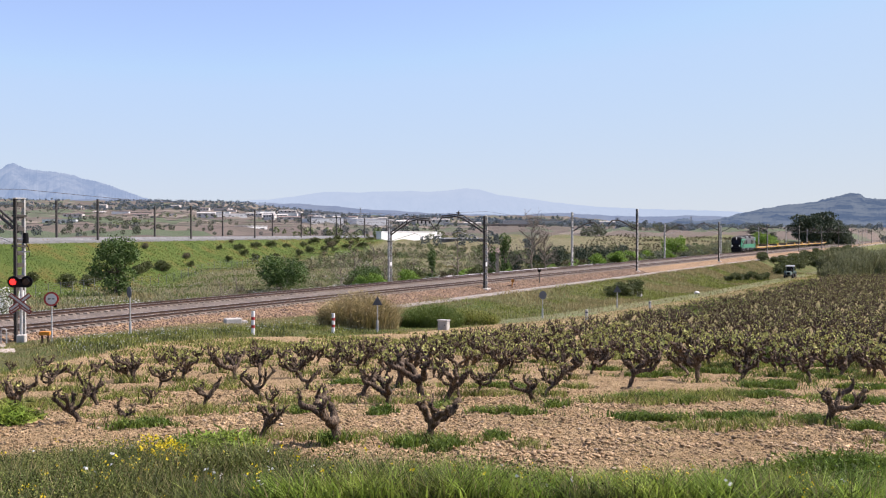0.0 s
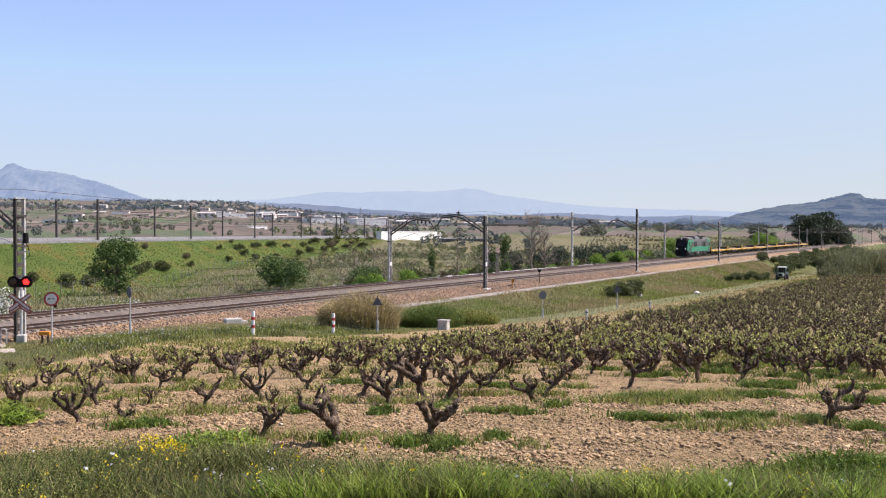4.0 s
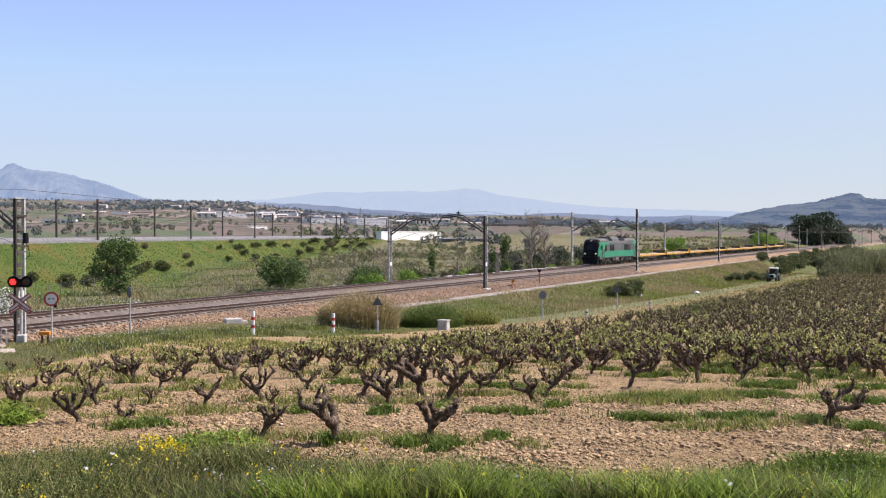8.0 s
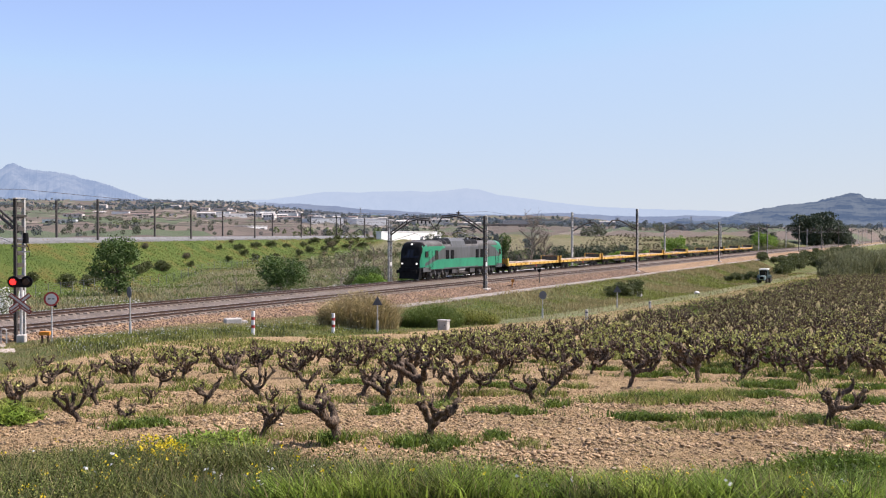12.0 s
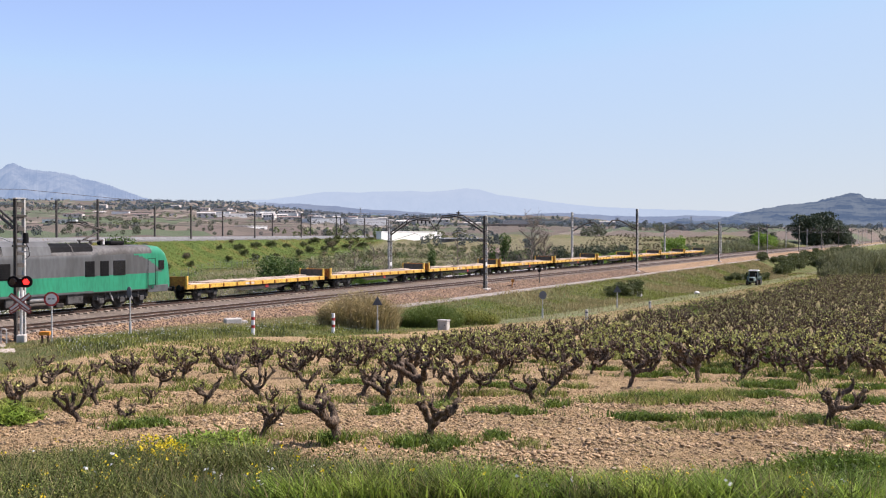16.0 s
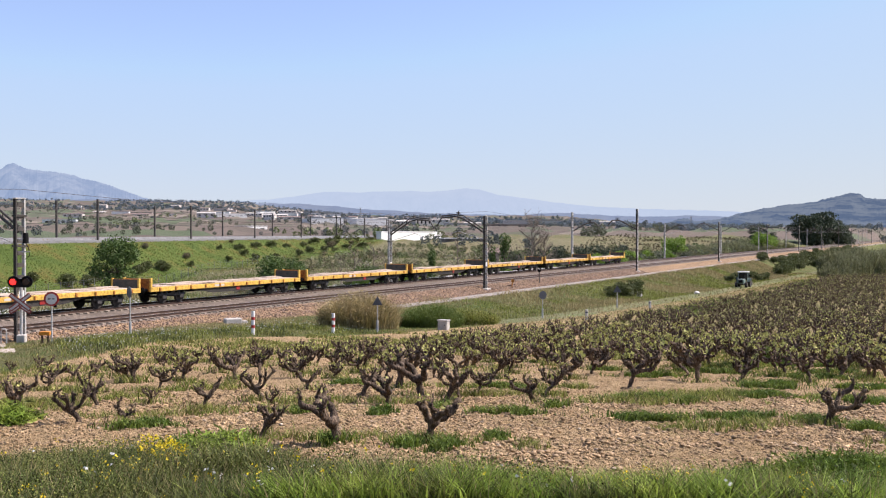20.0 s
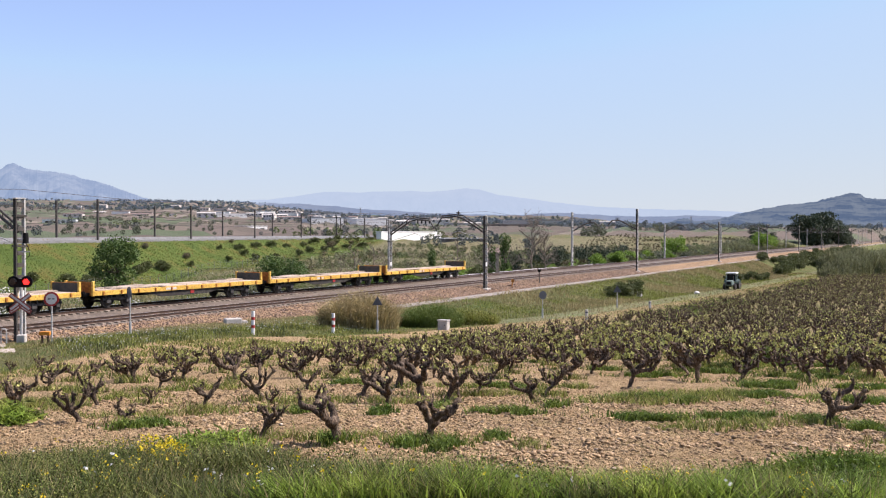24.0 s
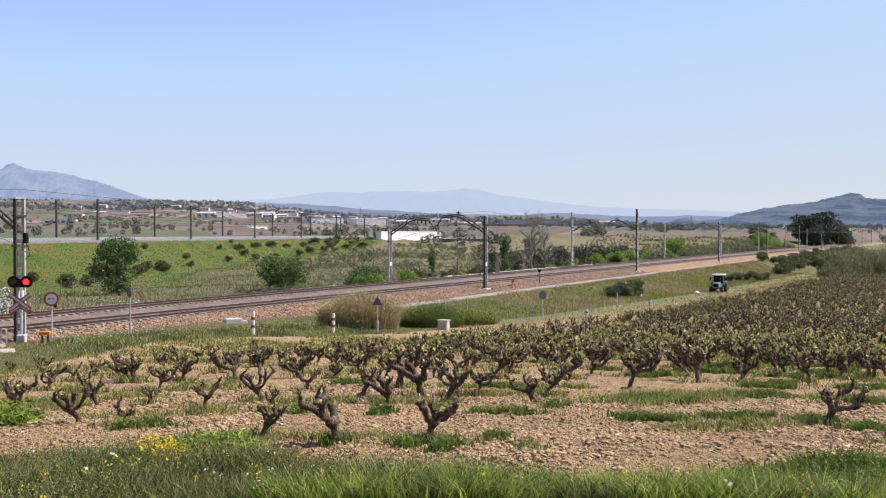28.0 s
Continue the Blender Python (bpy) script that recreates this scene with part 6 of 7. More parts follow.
for s in np.arange(236, 470, 9):
    q = on_track(s + rng.normal(0, 2), rng.uniform(37.5, 40.5))
    bank.append((q.x, q.y, rng.uniform(0.75, 1.25)))
    q = on_track(s + rng.normal(0, 3), rng.uniform(31.5, 36.5))
    if s > 225:
        bank.append((q.x, q.y, rng.uniform(0.9, 1.7)))
grove(t11, bank + [(21.2, 114.0, 0.85), (23.0, 117.0, 0.95), (19.5, 112.0, 0.6), (51.5, 170.0, 0.75), (54.0, 172.5, 0.85), (56.5, 175.0, 0.8), (49.0, 166.0, 0.6), (59.0, 178.0, 0.7), (71.5, 206.0, 1.2), (74.0, 210.0, 1.0), (89.5, 246.0, 1.5), (104.0, 262.0, 1.4), (122.0, 296.0, 1.6)], rng)
t12 = shrub("slope_shrub", "dark little shrub on the grassy embankment", 2.4, 3.2, "leaf_olive", 12, leaves=900, size=0.3)
t13 = shrub("brown_shrub", "brownish dry shrub on the embankment", 2.2, 2.6, "leaf_brown", 13, leaves=700, size=0.28)
spots12, spots13 = [], []
for i in range(26):
    al = -40 + 270 * rng.random() ** 0.9
    q = rng.uniform(0.5, 15)
    x, y = AVE_P.x + AVE_E.x * al + AVE_E.y * q, AVE_P.y + AVE_E.y * al - AVE_E.x * q
    (spots12 if rng.random() < 0.6 else spots13).append((x, y, rng.uniform(0.45, 1.0) + al / 500))
for al in (60, 75, 88, 100, 118, 130, 150, 165, 185, 205, 225):
    for q in (6.0, 13.0):
        x, y = AVE_P.x + AVE_E.x * (al + rng.normal(0, 5)) + AVE_E.y * q, AVE_P.y + AVE_E.y * al - AVE_E.x * q
        (spots12 if rng.random() < 0.6 else spots13).append((x, y, rng.uniform(0.5, 1.1)))
grove(t12, spots12, rng)
grove(t13, spots13, rng)
t14 = shrub("olive_hedge", "grey-green bush in the hedge below the embankment", 3.0, 4.4, "leaf_olive", 14, leaves=1500, size=0.3)
pl = []
for al in np.linspace(-45, 0, 9):
    pl.append((AVE_P.x + AVE_E.x * al + AVE_E.y * (13.5 + rng.normal(0, 1.2)), AVE_P.y + AVE_E.y * al - 1.4, rng.uniform(0.55, 1.0)))
pl += [(0.8, 150.0, 0.9), (5.2, 156.0, 1.0), (-5.5, 150.0, 0.9), (10.5, 178.0, 0.9), (14.5, 182.0, 0.9), (26.0, 188.0, 0.8), (58.0, 249.0, 1.0), (69.0, 269.0, 1.0), (-14.5, 150.0, 0.8), (-3.0, 168.0, 1.2), (2.0, 185.0, 1.3), (8.0, 200.0, 1.2), (18.0, 176.0, 0.9), (33.0, 200.0, 0.9)]
for s, D, sc in ((197, 62.5, 1.25), (204, 62, 0.8), (97, 62.5, 0.7), (113, 64, 0.95), (101, 66, 0.8), (160, 60.5, 0.5), (168, 60.5, 0.55)):
    q = on_track(s, D)
    pl.append((q.x, q.y, sc))
grove(t14, pl, rng)
for s, D, sc in ((108, 62, 0.75), (150, 74, 1.0), (94, 60.5, 0.6), (155, 61, 0.5), (164, 60.5, 0.5), (136, 60.5, 0.4)):
    q = on_track(s, D)
    put(t7, q.x, q.y, s, sc)
for s, D, sc in ((172, 64, 1.2), (178, 65, 1.3), (185, 66, 1.1), (126, 66, 1.0)):
    q = on_track(s, D)
    put(t13, q.x, q.y, s, sc)


# tall reeds and canes
def cane_clump(name, label, cx, cy, w, d, h, n, seed, material, kind="stuff", turn=0.0, leaf=0.18, lean=(0.05, 0.45)):
    rng = np.random.default_rng(seed)
    a = rng.uniform(0, math.tau, n)
    r = np.sqrt(rng.random(n))
    xs, ys = r * np.cos(a) * w / 2, r * np.sin(a) * d / 2
    X, Y = cx + xs * math.cos(turn) - ys * math.sin(turn), cy + xs * math.sin(turn) + ys * math.cos(turn)
    base = lift(X, Y)
    hh = h * (1 - 0.45 * r ** 3) * rng.uniform(0.45, 0.95, n) * np.array([0.9 + 0.35 * clumpy(px, py, 0.35, 1.1) for px, py in zip(X, Y)])
    th = thing(name, label, "reeds", kind=kind)
    wd = 0.012 + 0.00035 * math.hypot(cx, cy)
    part("canes", blade_mesh("canes", base, hh, np.full(n, wd), rng.uniform(*lean, n), rng, M[material]), None, th)
    lp = np.repeat(base, 3, 0) + np.stack([rng.normal(0, 0.15, n * 3), rng.normal(0, 0.15, n * 3), np.repeat(hh, 3) * rng.uniform(0.35, 1.0, n * 3)], 1)
    part("cane_leaves", leaf_mesh("cane_leaves", lp, rng.uniform(0.5, 1.2, len(lp)) * (leaf + 0.0016 * math.hypot(cx, cy)), rng, M[material], 0.16), None, th)
    return th


cane_clump("dry_reeds", "clump of tall dry straw-coloured reeds", -5.6, 65.0, 5.6, 3.6, 3.0, 3600, 31, "grass_dry", turn=0.5, lean=(0.2, 1.1))
cane_clump("grass_tuft", "tall tuft of green grass", -8.0, 17.6, 0.9, 0.6, 0.5, 420, 33, "verge")
cane_clump("grass_tuft", "tall tuft of green grass", -3.2, 13.4, 1.3, 0.7, 0.42, 500, 34, "verge")
for i, (x, y, w, h) in enumerate(((3.3, 10.3, 0.8, 0.30), (3.9, 10.4, 0.9, 0.42), (4.5, 10.7, 0.9, 0.44), (5.0, 11.0, 0.8, 0.36), (3.0, 9.7, 0.8, 0.3), (3.6, 9.6, 0.9, 0.36), (4.2, 9.8, 0.9, 0.38), (4.8, 10.2, 0.9, 0.36))):
    cane_clump("grass_tuft", "tall lush tuft of broad-bladed green grass", x, y, w, 0.6, h * 1.1, 1900, 35 + i, "lush", leaf=0.07)
cane_clump("grass_tuft", "tall bushy tuft of fresh green weeds", 12.6, 37.2, 1.7, 0.9, 0.85, 900, 36, "bank_herb", lean=(0.2, 1.0))
cane_clump("green_weeds", "bank of tall fresh green weeds", -0.9, 69.0, 4.6, 3.6, 1.9, 3600, 32, "bank_herb", turn=0.4, lean=(0.2, 1.3))
cane_clump("green_weeds", "bank of tall fresh green weeds", 2.0, 72.0, 4.4, 3.4, 1.35, 2600, 37, "grass", turn=0.4, lean=(0.2, 1.3))
for i, (x, y, w, h) in enumerate(((80, 197, 8, 2.0), (83, 199, 10, 3.4), (89, 203, 10, 4.6), (97, 208, 12, 5.8), (101, 216, 12, 5.6), (91, 214, 11, 5.6), (94, 226, 14, 5.6), (87, 206, 8, 4.6), (104, 230, 12, 4.6), (112, 246, 14, 4.2), (126, 262, 14, 4.2), (138, 284, 16, 4.2), (112, 268, 14, 3.6), (150, 310, 18, 4.0), (166, 350, 20, 4.0), (134, 300, 14, 3.6), (122, 282, 14, 3.6))):
    cane_clump("giant_reeds", "thick stand of tall pale green reeds", x, y, w, 6, h * 1.42, 1900, 40 + i, "reed")
for i, (x, y, w, h) in enumerate(((80, 292, 12, 3.8), (91, 312, 13, 4.2), (100, 328, 14, 4.4), (64, 260, 9, 3.2), (55, 246, 8, 3.0), (112, 352, 16, 4.2), (72, 276, 10, 3.4), (124, 376, 18, 4.0), (46, 232, 8, 2.6), (136, 400, 18, 4.0))):
    cane_clump("reed_bank", "band of pale reeds beyond the railway", x, y, w, 8, h, 700, 60 + i, "reed")

# white-flowering weeds and scrub on the ground beyond the tracks
n = 120000
ss3, Ds3 = rng.uniform(45, 270, n), 57.8 + 125 * rng.random(n) ** 1.5
B, H, K = [], [], []
for s, D in zip(ss3, Ds3):
    p = on_track(s, D)
    if abs(math.degrees(math.atan2(p.x, p.y))) > 27 or ave_q(p.x, p.y)[1] < 15.5:
        continue
    c = clumpy(p.x, p.y, 0.12, 3.3) + 0.5 * clumpy(p.x, p.y, 0.5, 8.3)
    B.append((p.x, p.y, ground_z(p.x, p.y)))
    H.append(rng.uniform(0.2, 0.6) * (1 + 0.9 * max(0, c)))
    K.append(1 if c + rng.normal(0, 0.1) > 0.34 else 2 if c + rng.normal(0, 0.1) < -0.12 else 0)
B, H, K = np.array(B), np.array(H), np.array(K)
th = thing("far_side_weeds", "tall weeds with white flowers beyond the railway", "weeds", kind="stuff")
for k, nm in ((0, "waste_weed"), (1, "rough_brown"), (2, "bank_herb")):
    q = K == k
    part("blades" if k == 0 else "dry_blades", blade_mesh(nm, B[q], H[q], np.full(q.sum(), 0.085), rng.uniform(0.1, 0.9, q.sum()), rng, M[nm]), None, th)
q = np.array([rng.random() < (0.30 if to_track(b[0], b[1])[1] < 70 else 0.06) and clumpy(b[0], b[1], 0.1, 5.5) > -0.05 for b in B])
fp = np.repeat(B[q], 3, 0) + np.stack([rng.normal(0, 0.12, q.sum() * 3), rng.normal(0, 0.12, q.sum() * 3), np.repeat(H[q], 3) * rng.uniform(0.7, 1.1, q.sum() * 3)], 1)
part("white_flowers", leaf_mesh("white_flowers", fp, rng.uniform(0.06, 0.13, len(fp)), rng, M["flower_w"], 0.9), None, th)
# white-flowering weeds by the crossing
n = 13000
B = []
for _ in range(n):
    s = rng.uniform(19, 52)
    p = on_track(s, rng.uniform(field_edge(s), 38.8))
    if clumpy(p.x, p.y, 0.5, 7.7) > -0.12 - 0.3 * smooth_step(40, 30, to_track(p.x, p.y)[0]) and to_track(p.x, p.y)[0] > 28.2 + 0.75 * (to_track(p.x, p.y)[1] - 33):
        B.append((p.x, p.y, ground_z(p.x, p.y)))
B = np.array(B)
th = thing("crossing_weeds", "grey-green weeds with small white flowers at the crossing", "weeds", kind="stuff")
H = rng.uniform(0.12, 0.4, len(B))
g = np.array([clumpy(b[0], b[1], 0.35, 1.9) for b in B]) + rng.normal(0, 0.12, len(B)) > -0.05
part("blades", blade_mesh("blades", B[g], H[g], np.full(g.sum(), 0.03), rng.uniform(0.1, 0.9, g.sum()), rng, M["grass"]), None, th)
part("dull_blades", blade_mesh("dull_blades", B[~g], H[~g], np.full((~g).sum(), 0.03), rng.uniform(0.1, 0.9, (~g).sum()), rng, M["leaf_olive"]), None, th)
q = rng.random(len(B)) < 0.16
fp = B[q] + np.stack([rng.normal(0, 0.1, q.sum()), rng.normal(0, 0.1, q.sum()), H[q]], 1)
part("white_flowers", leaf_mesh("white_flowers", fp, rng.uniform(0.03, 0.06, len(fp)), rng, M["flower_w"], 0.9), None, th)

# grass and herbs on the embankment of the other line
n = 42000
al, qq = rng.uniform(-60, 300, n), rng.uniform(-0.5, 16.5, n)
X, Y = AVE_P.x + AVE_E.x * al + AVE_E.y * qq, AVE_P.y + AVE_E.y * al - AVE_E.x * qq
c = np.array([clumpy(x, y, 0.07, 2.2) + 0.6 * clumpy(x, y, 0.3, 4.4) for x, y in zip(X, Y)])
base = lift(X, Y)
th = thing("embankment_herbs", "green, yellow and rust-red herbs on the embankment", "grass", kind="stuff")
for nm, lo, hi in (("bank_dark", -9, -0.22), ("bank_herb", -0.22, 0.20), ("bank_rust", 0.20, 0.33), ("bank_herb", 0.33, 9)):
    k = c + rng.normal(0, 0.06, n)
    q = (k > lo) & (k <= hi)
    part("herb_blades", blade_mesh(nm, base[q], rng.uniform(0.08, 0.3, q.sum()), np.full(q.sum(), 0.11), rng.uniform(0.6, 2.2, q.sum()), rng, M[nm]), None, th)
q = (c > 0.24) & (c < 0.36) & (rng.random(n) < 0.10)
part("rust_herbs", leaf_mesh("rust_herbs", base[q] + [0, 0, 0.4], 0.3, rng, M["rust_herb"], 0.8), None, th)

# ---- the other line on its embankment ----
AVE = Matrix.Translation((AVE_P.x, AVE_P.y, 0)) @ Matrix.Rotation(math.atan2(AVE_E.y, AVE_E.x), 4, "Z")   # local x along it, local -y towards the camera
bm = extrude_profile(bmesh.new(), [(-0.5, 3.3), (-0.4, 3.85), (1.2, 4.0), (1.6, 4.45), (12.4, 4.45), (13.6, 3.4)], -95, 262)
for f in bm.faces:
    f.material_index = 1 if f.calc_center_median().y > 1.4 else 0
thing("embankment_trackbed", "pale gravel trackbed of the raised railway", "trackbed", AVE, kind="structure", mesh=place(bm, "embankment_trackbed", [M["ave_gravel"], M["ave_ballast"]]))
mast = thing("far_mast", "dark steel catenary mast on the raised railway", "mast", group="masts of the raised railway")
part("column", boxed(-0.22, 0.22, -0.16, 0.16, 0, 8.3), M["dark_steel"], mast)
bm = tube(bmesh.new(), [(0, 0, 6.4), (0, 3.0, 7.0)], 0.05, 5)
tube(bm, [(0, 0, 5.4), (0, 3.0, 7.0)], 0.05, 5)
tube(bm, [(0, 0, 5.6), (0, 3.2, 5.4)], 0.04, 5)
part("cantilever", bm, M["dark_steel"], mast)
part("feeder_arm", boxed(-0.05, 0.05, -0.9, 0.1, 7.6, 7.7), M["dark_steel"], mast)
made = False
for k in range(-2, 7):
    for y, turn in ((1.0, 0.0), (13.0, 180.0)):
        m = AVE @ Matrix.Translation((k * 46.0 + (0 if turn == 0 else 5.0), y, 3.95)) @ Matrix.Rotation(radians(turn), 4, "Z")
        if made:
            copy_thing(mast, m)
        else:
            mast.matrix_basis, made = m, True
for y in (4.0, 10.0):
    for z in (9.3, 10.6):
        bm = tube(bmesh.new(), [(-95, y, z), (80, y, z), (276, y, z)], 0.02, 4)
        thing("overhead_wire", "thin overhead wire of the raised railway", "wire", AVE, mesh=place(bm, "overhead_wire", M["dark_steel"]))
# fence at its foot
fence = thing("mesh_fence", "grey wire-mesh fence on thin posts", "fence", AVE)
post = place(boxed(-0.03, 0.03, -0.03, 0.03, -0.3, 1.9), "post", M["fence"])
for i in range(38):
    x = -62 + i * 3.4
    w = AVE @ Vector((x, -17.2, 0))
    part("post", post, None, fence, m=Matrix.Translation((x, -17.2, ground_z(w.x, w.y))))
for z in (0.3, 0.7, 1.1, 1.5, 1.8):
    pts = []
    for i in range(38):
        x = -62 + i * 3.4
        w = AVE @ Vector((x, -17.2, 0))
        pts.append((x, -17.2, ground_z(w.x, w.y) + z))
    part("wire", tube(bmesh.new(), pts, 0.012, 4), M["fence"], fence)
# pale farm track in front of it
bm = bmesh.new()
rv = []
for i in range(40):
    f = i / 39
    cx, cy = -47 + 31 * f + 2.5 * math.sin(f * 5), 113 + 66 * f
    for k in (-0.7, 0.7):
        x, y = cx + k * 0.91, cy - k * 0.42
        rv.append(bm.verts.new((x, y, ground_z(x, y) + 0.08)))
for i in range(39):
    bm.faces.new((rv[2 * i], rv[2 * i + 1], rv[2 * i + 3], rv[2 * i + 2]))
bmesh.ops.recalc_face_normals(bm, faces=bm.faces)
thing("farm_track", "pale dirt farm track below the embankment", "track", kind="structure", mesh=place(bm, "farm_track", M["gravel"]))


# ---- buildings far off ----
def building(name, label, a, b, depth, z, h, wall, roof, windows=0, pitched=0.0, category="building"):
    """A long block from a to b (plan points), given depth to the back."""
    a, b = Vector(a), Vector(b)
    L = (b - a).length
    th = thing(name, label, category, Matrix.Translation((a.x, a.y, z)) @ Matrix.Rotation(math.atan2(b.y - a.y, b.x - a.x), 4, "Z"))
    part("wall", boxed(0, L, 0, depth, -3, h), M[wall], th)
    if pitched:
        part("roof", extrude_profile(bmesh.new(), [(-0.4, h), (depth / 2, h + pitched), (depth + 0.4, h)], -0.4, L + 0.4), M[roof], th)
    else:
        part("roof", boxed(-0.2, L + 0.2, -0.2, depth + 0.2, h, h + 0.35), M[roof], th)
    ww = L / max(1, windows)
    for i in range(windows):
        w = part("window", boxed(ww * (i + 0.3), ww * (i + 0.7), -0.06, 0.02, h * 0.35, h * 0.75), M["glass"], th)
    return th


building("white_warehouse", "long low white warehouse among the trees", (-24.6, 388), (-0.4, 470), 2.2, 2.2, 3.7, "white", "white", 0)
th = building("canopy_shed", "low shed with a white flat roof", (0.6, 372), (15.5, 376), 9, 2.4, 0.9, "roofgrey", "white", 0)
building("brick_hut", "small brown-roofed hut in the scrub", (9.3, 205), (11.8, 205.5), 3, -0.9, 2.2, "plank", "rooftile", 1, 0.9, "hut")
building("farmhouse", "white farmhouse on the plain", (-412, 1000), (-380, 1006), 12, 14.6, 5.0, "white", "white", 4)
building("farm_annex", "low white farm annex", (-380, 1008), (-350, 1014), 10, 14.4, 3.0, "white", "white", 2)
building("farm_shed", "long shed with a red tiled roof", (-580, 1780), (-520, 1792), 18, 36.0, 5.0, "concrete", "rooftile", 4, 2.0)
building("country_house", "white house with a red tiled roof", (-505, 1790), (-492, 1792), 10, 36.0, 6.0, "white", "rooftile", 2, 1.8, "house")
building("long_hall", "long pale industrial hall", (-395, 1620), (-333, 1650), 40, 33.0, 6.0, "white", "white", 0)
building("factory_hall", "white factory hall on the plain", (-176, 1300), (-135, 1320), 40, 15.5, 10.5, "white", "concrete", 0)
building("factory_hall", "pale factory hall with a flat roof", (-120, 1350), (-75, 1370), 40, 14.0, 12.0, "white", "concrete", 0)
building("grey_hall", "grey industrial hall on the plain", (-150, 1480), (-122, 1490), 30, 17.0, 11.0, "concrete", "concrete", 5)
building("corner_warehouse", "white warehouse beside a pale road", (-153, 760), (-140, 775), 16, 5.2, 6.0, "white", "white", 2)
building("silo_block", "pale concrete block of a mill", (-42, 1500), (-18, 1510), 20, 16.0, 14.0, "concrete", "concrete", 4)
building("far_hall", "low grey hall far across the plain", (8, 1400), (46, 1410), 25, 12.5, 8.0, "concrete", "dirtywhite", 6)
building("far_hall", "low brownish hall far across the plain", (60, 1250), (112, 1262), 25, 10.5, 7.0, "rooftile", "concrete", 6)
rng = np.random.default_rng(9)
walls = ["white", "dirtywhite", "concrete", "dirtywhite"]
for i in range(95):
    d = rng.uniform(1500, 2700)
    a = rng.normal(-0.115, 0.07) if i < 70 else rng.uniform(-0.4, 0.22)
    x = a * d
    w, h = rng.uniform(12, 44), rng.uniform(3.5, 7.5)
    building("town_house", "pale town building far across the plain", (x, d), (x + w, d + rng.uniform(-5, 5)), rng.uniform(9, 16), ground_z(x, d), h, walls[i % 4], ("rooftile", "concrete", "dirtywhite")[i % 3], (0, 3, 0, 4)[i % 4], (0.0, 1.6)[i % 2])
for x, d in ((625, 2450), (-195, 2300)):
    th = thing("pylon", "thin lattice electricity pylon on the skyline", "pylon", Matrix.Translation((x, d, ground_z(x, d))))
    bm = bmesh.new()
    for sx in (-1, 1):
        tube(bm, [(sx * 3, 0, -2), (sx * 0.6, 0, 32)], 0.35, 4)
        tube(bm, [(sx * 3, 0, 0), (-sx * 1.8, 0, 14), (sx * 1.2, 0, 24), (-sx * 0.6, 0, 32)], 0.22, 4)
    part("tower", bm, M["steel"], th)
    for z in (24, 28, 32):
        part("cross_arm", boxed(-4.5, 4.5, -0.3, 0.3, z, z + 0.5), M["steel"], th)


# ---- woods and hedges on the plain ----
def woods(name, label, trees, material, seed, quads=52, leaf=0.28):
    rng = np.random.default_rng(seed)
    P, S = [], []
    for x, y, h in trees:
        d = rng.normal(size=(quads, 3))
        d /= np.linalg.norm(d, axis=1)[:, None]
        d *= rng.uniform(0.55, 1.0, (quads, 1))
        P.append(d * [h * 0.5, h * 0.5, h * 0.48] + [x, y, ground_z(x, y) + h * 0.46])
        S.append(rng.uniform(0.75, 1.25, quads) * h * leaf)
    thing(name, label, "woods", kind="stuff", mesh=leaf_mesh(name, np.concatenate(P), np.concatenate(S), rng, M[material], 0.8))


rng = np.random.default_rng(19)
dark, olive, light, thicket, blue = [], [], [], [], []
for i in range(110):    # hedges: short rows of trees across the plain
    d = 260 * (2900 / 260) ** rng.random()
    a = rng.uniform(-0.44, 0.44)
    if (a < -0.03 and d < 420) or (a > 0.02 and d < 900):
        continue
    n, ang, step = int(rng.integers(2, 12)), rng.normal(0, 0.2), rng.uniform(4, 7) * (1 + d / 1500)
    tgt = (dark, olive, dark, olive, light)[int(rng.integers(0, 5))]
    for k in range(n):
        tgt.append((a * d + k * step * math.cos(ang) + rng.normal(0, 2), d + k * step * math.sin(ang) + rng.normal(0, 3), rng.uniform(2.2, 5.0) * (1 + d / 3500)))
for i in range(300):   # the wooded belt on the right and the dark rise behind it
    d = rng.choice([1150, 1500, 1900]) + rng.normal(0, 45)
    a = rng.uniform(0.09, 0.47)
    dark.append((a * d, d, rng.uniform(4, 7.5)))
for i in range(520):
    d = rng.uniform(2200, 3000)
    a = rng.uniform(-0.46, 0.47)
    dark.append((a * d, d, rng.uniform(6, 11)))
for i in range(560):   # belts of trees between the fields towards the hill
    k = int(rng.integers(0, 5))
    a = rng.uniform(0.085, 0.47)
    if noise.noise((a * 14, k * 3.7, 0.5)) < (0.25, 0.3, 0.2, 0.0, -0.2)[k]:
        continue
    d = (520, 640, 800, 980, 1250)[k] * (1 + 0.12 * (a - 0.25)) + rng.normal(0, 10)
    (olive, dark, olive, blue, blue)[k].append((a * d, d, rng.uniform(2.6, 5.2) * (1 + d / 1800)))
for i in range(620):   # orchard trees and hedge bushes over the plain towards the massif
    d = 430 * (1700 / 430) ** rng.random()
    a = rng.uniform(-0.46, -0.03)
    if noise.noise((a * 25, d * 0.02, 8.8)) > 0.22:
        (dark if rng.random() < 0.45 else olive).append((a * d, d, rng.uniform(1.6, 3.4) * (1 + d / 2500)))
plot = []
for r in range(26):    # the rows of a vineyard beyond the line
    for i in range(58):
        x, y = 30 + i * 1.9 + r * 1.7 + rng.normal(0, 0.3), 268 + r * 7.0 + i * 0.6 + rng.normal(0, 0.4)
        if to_track(x, y)[1] > 70:
            plot.append((x, y, rng.uniform(0.8, 1.2)))
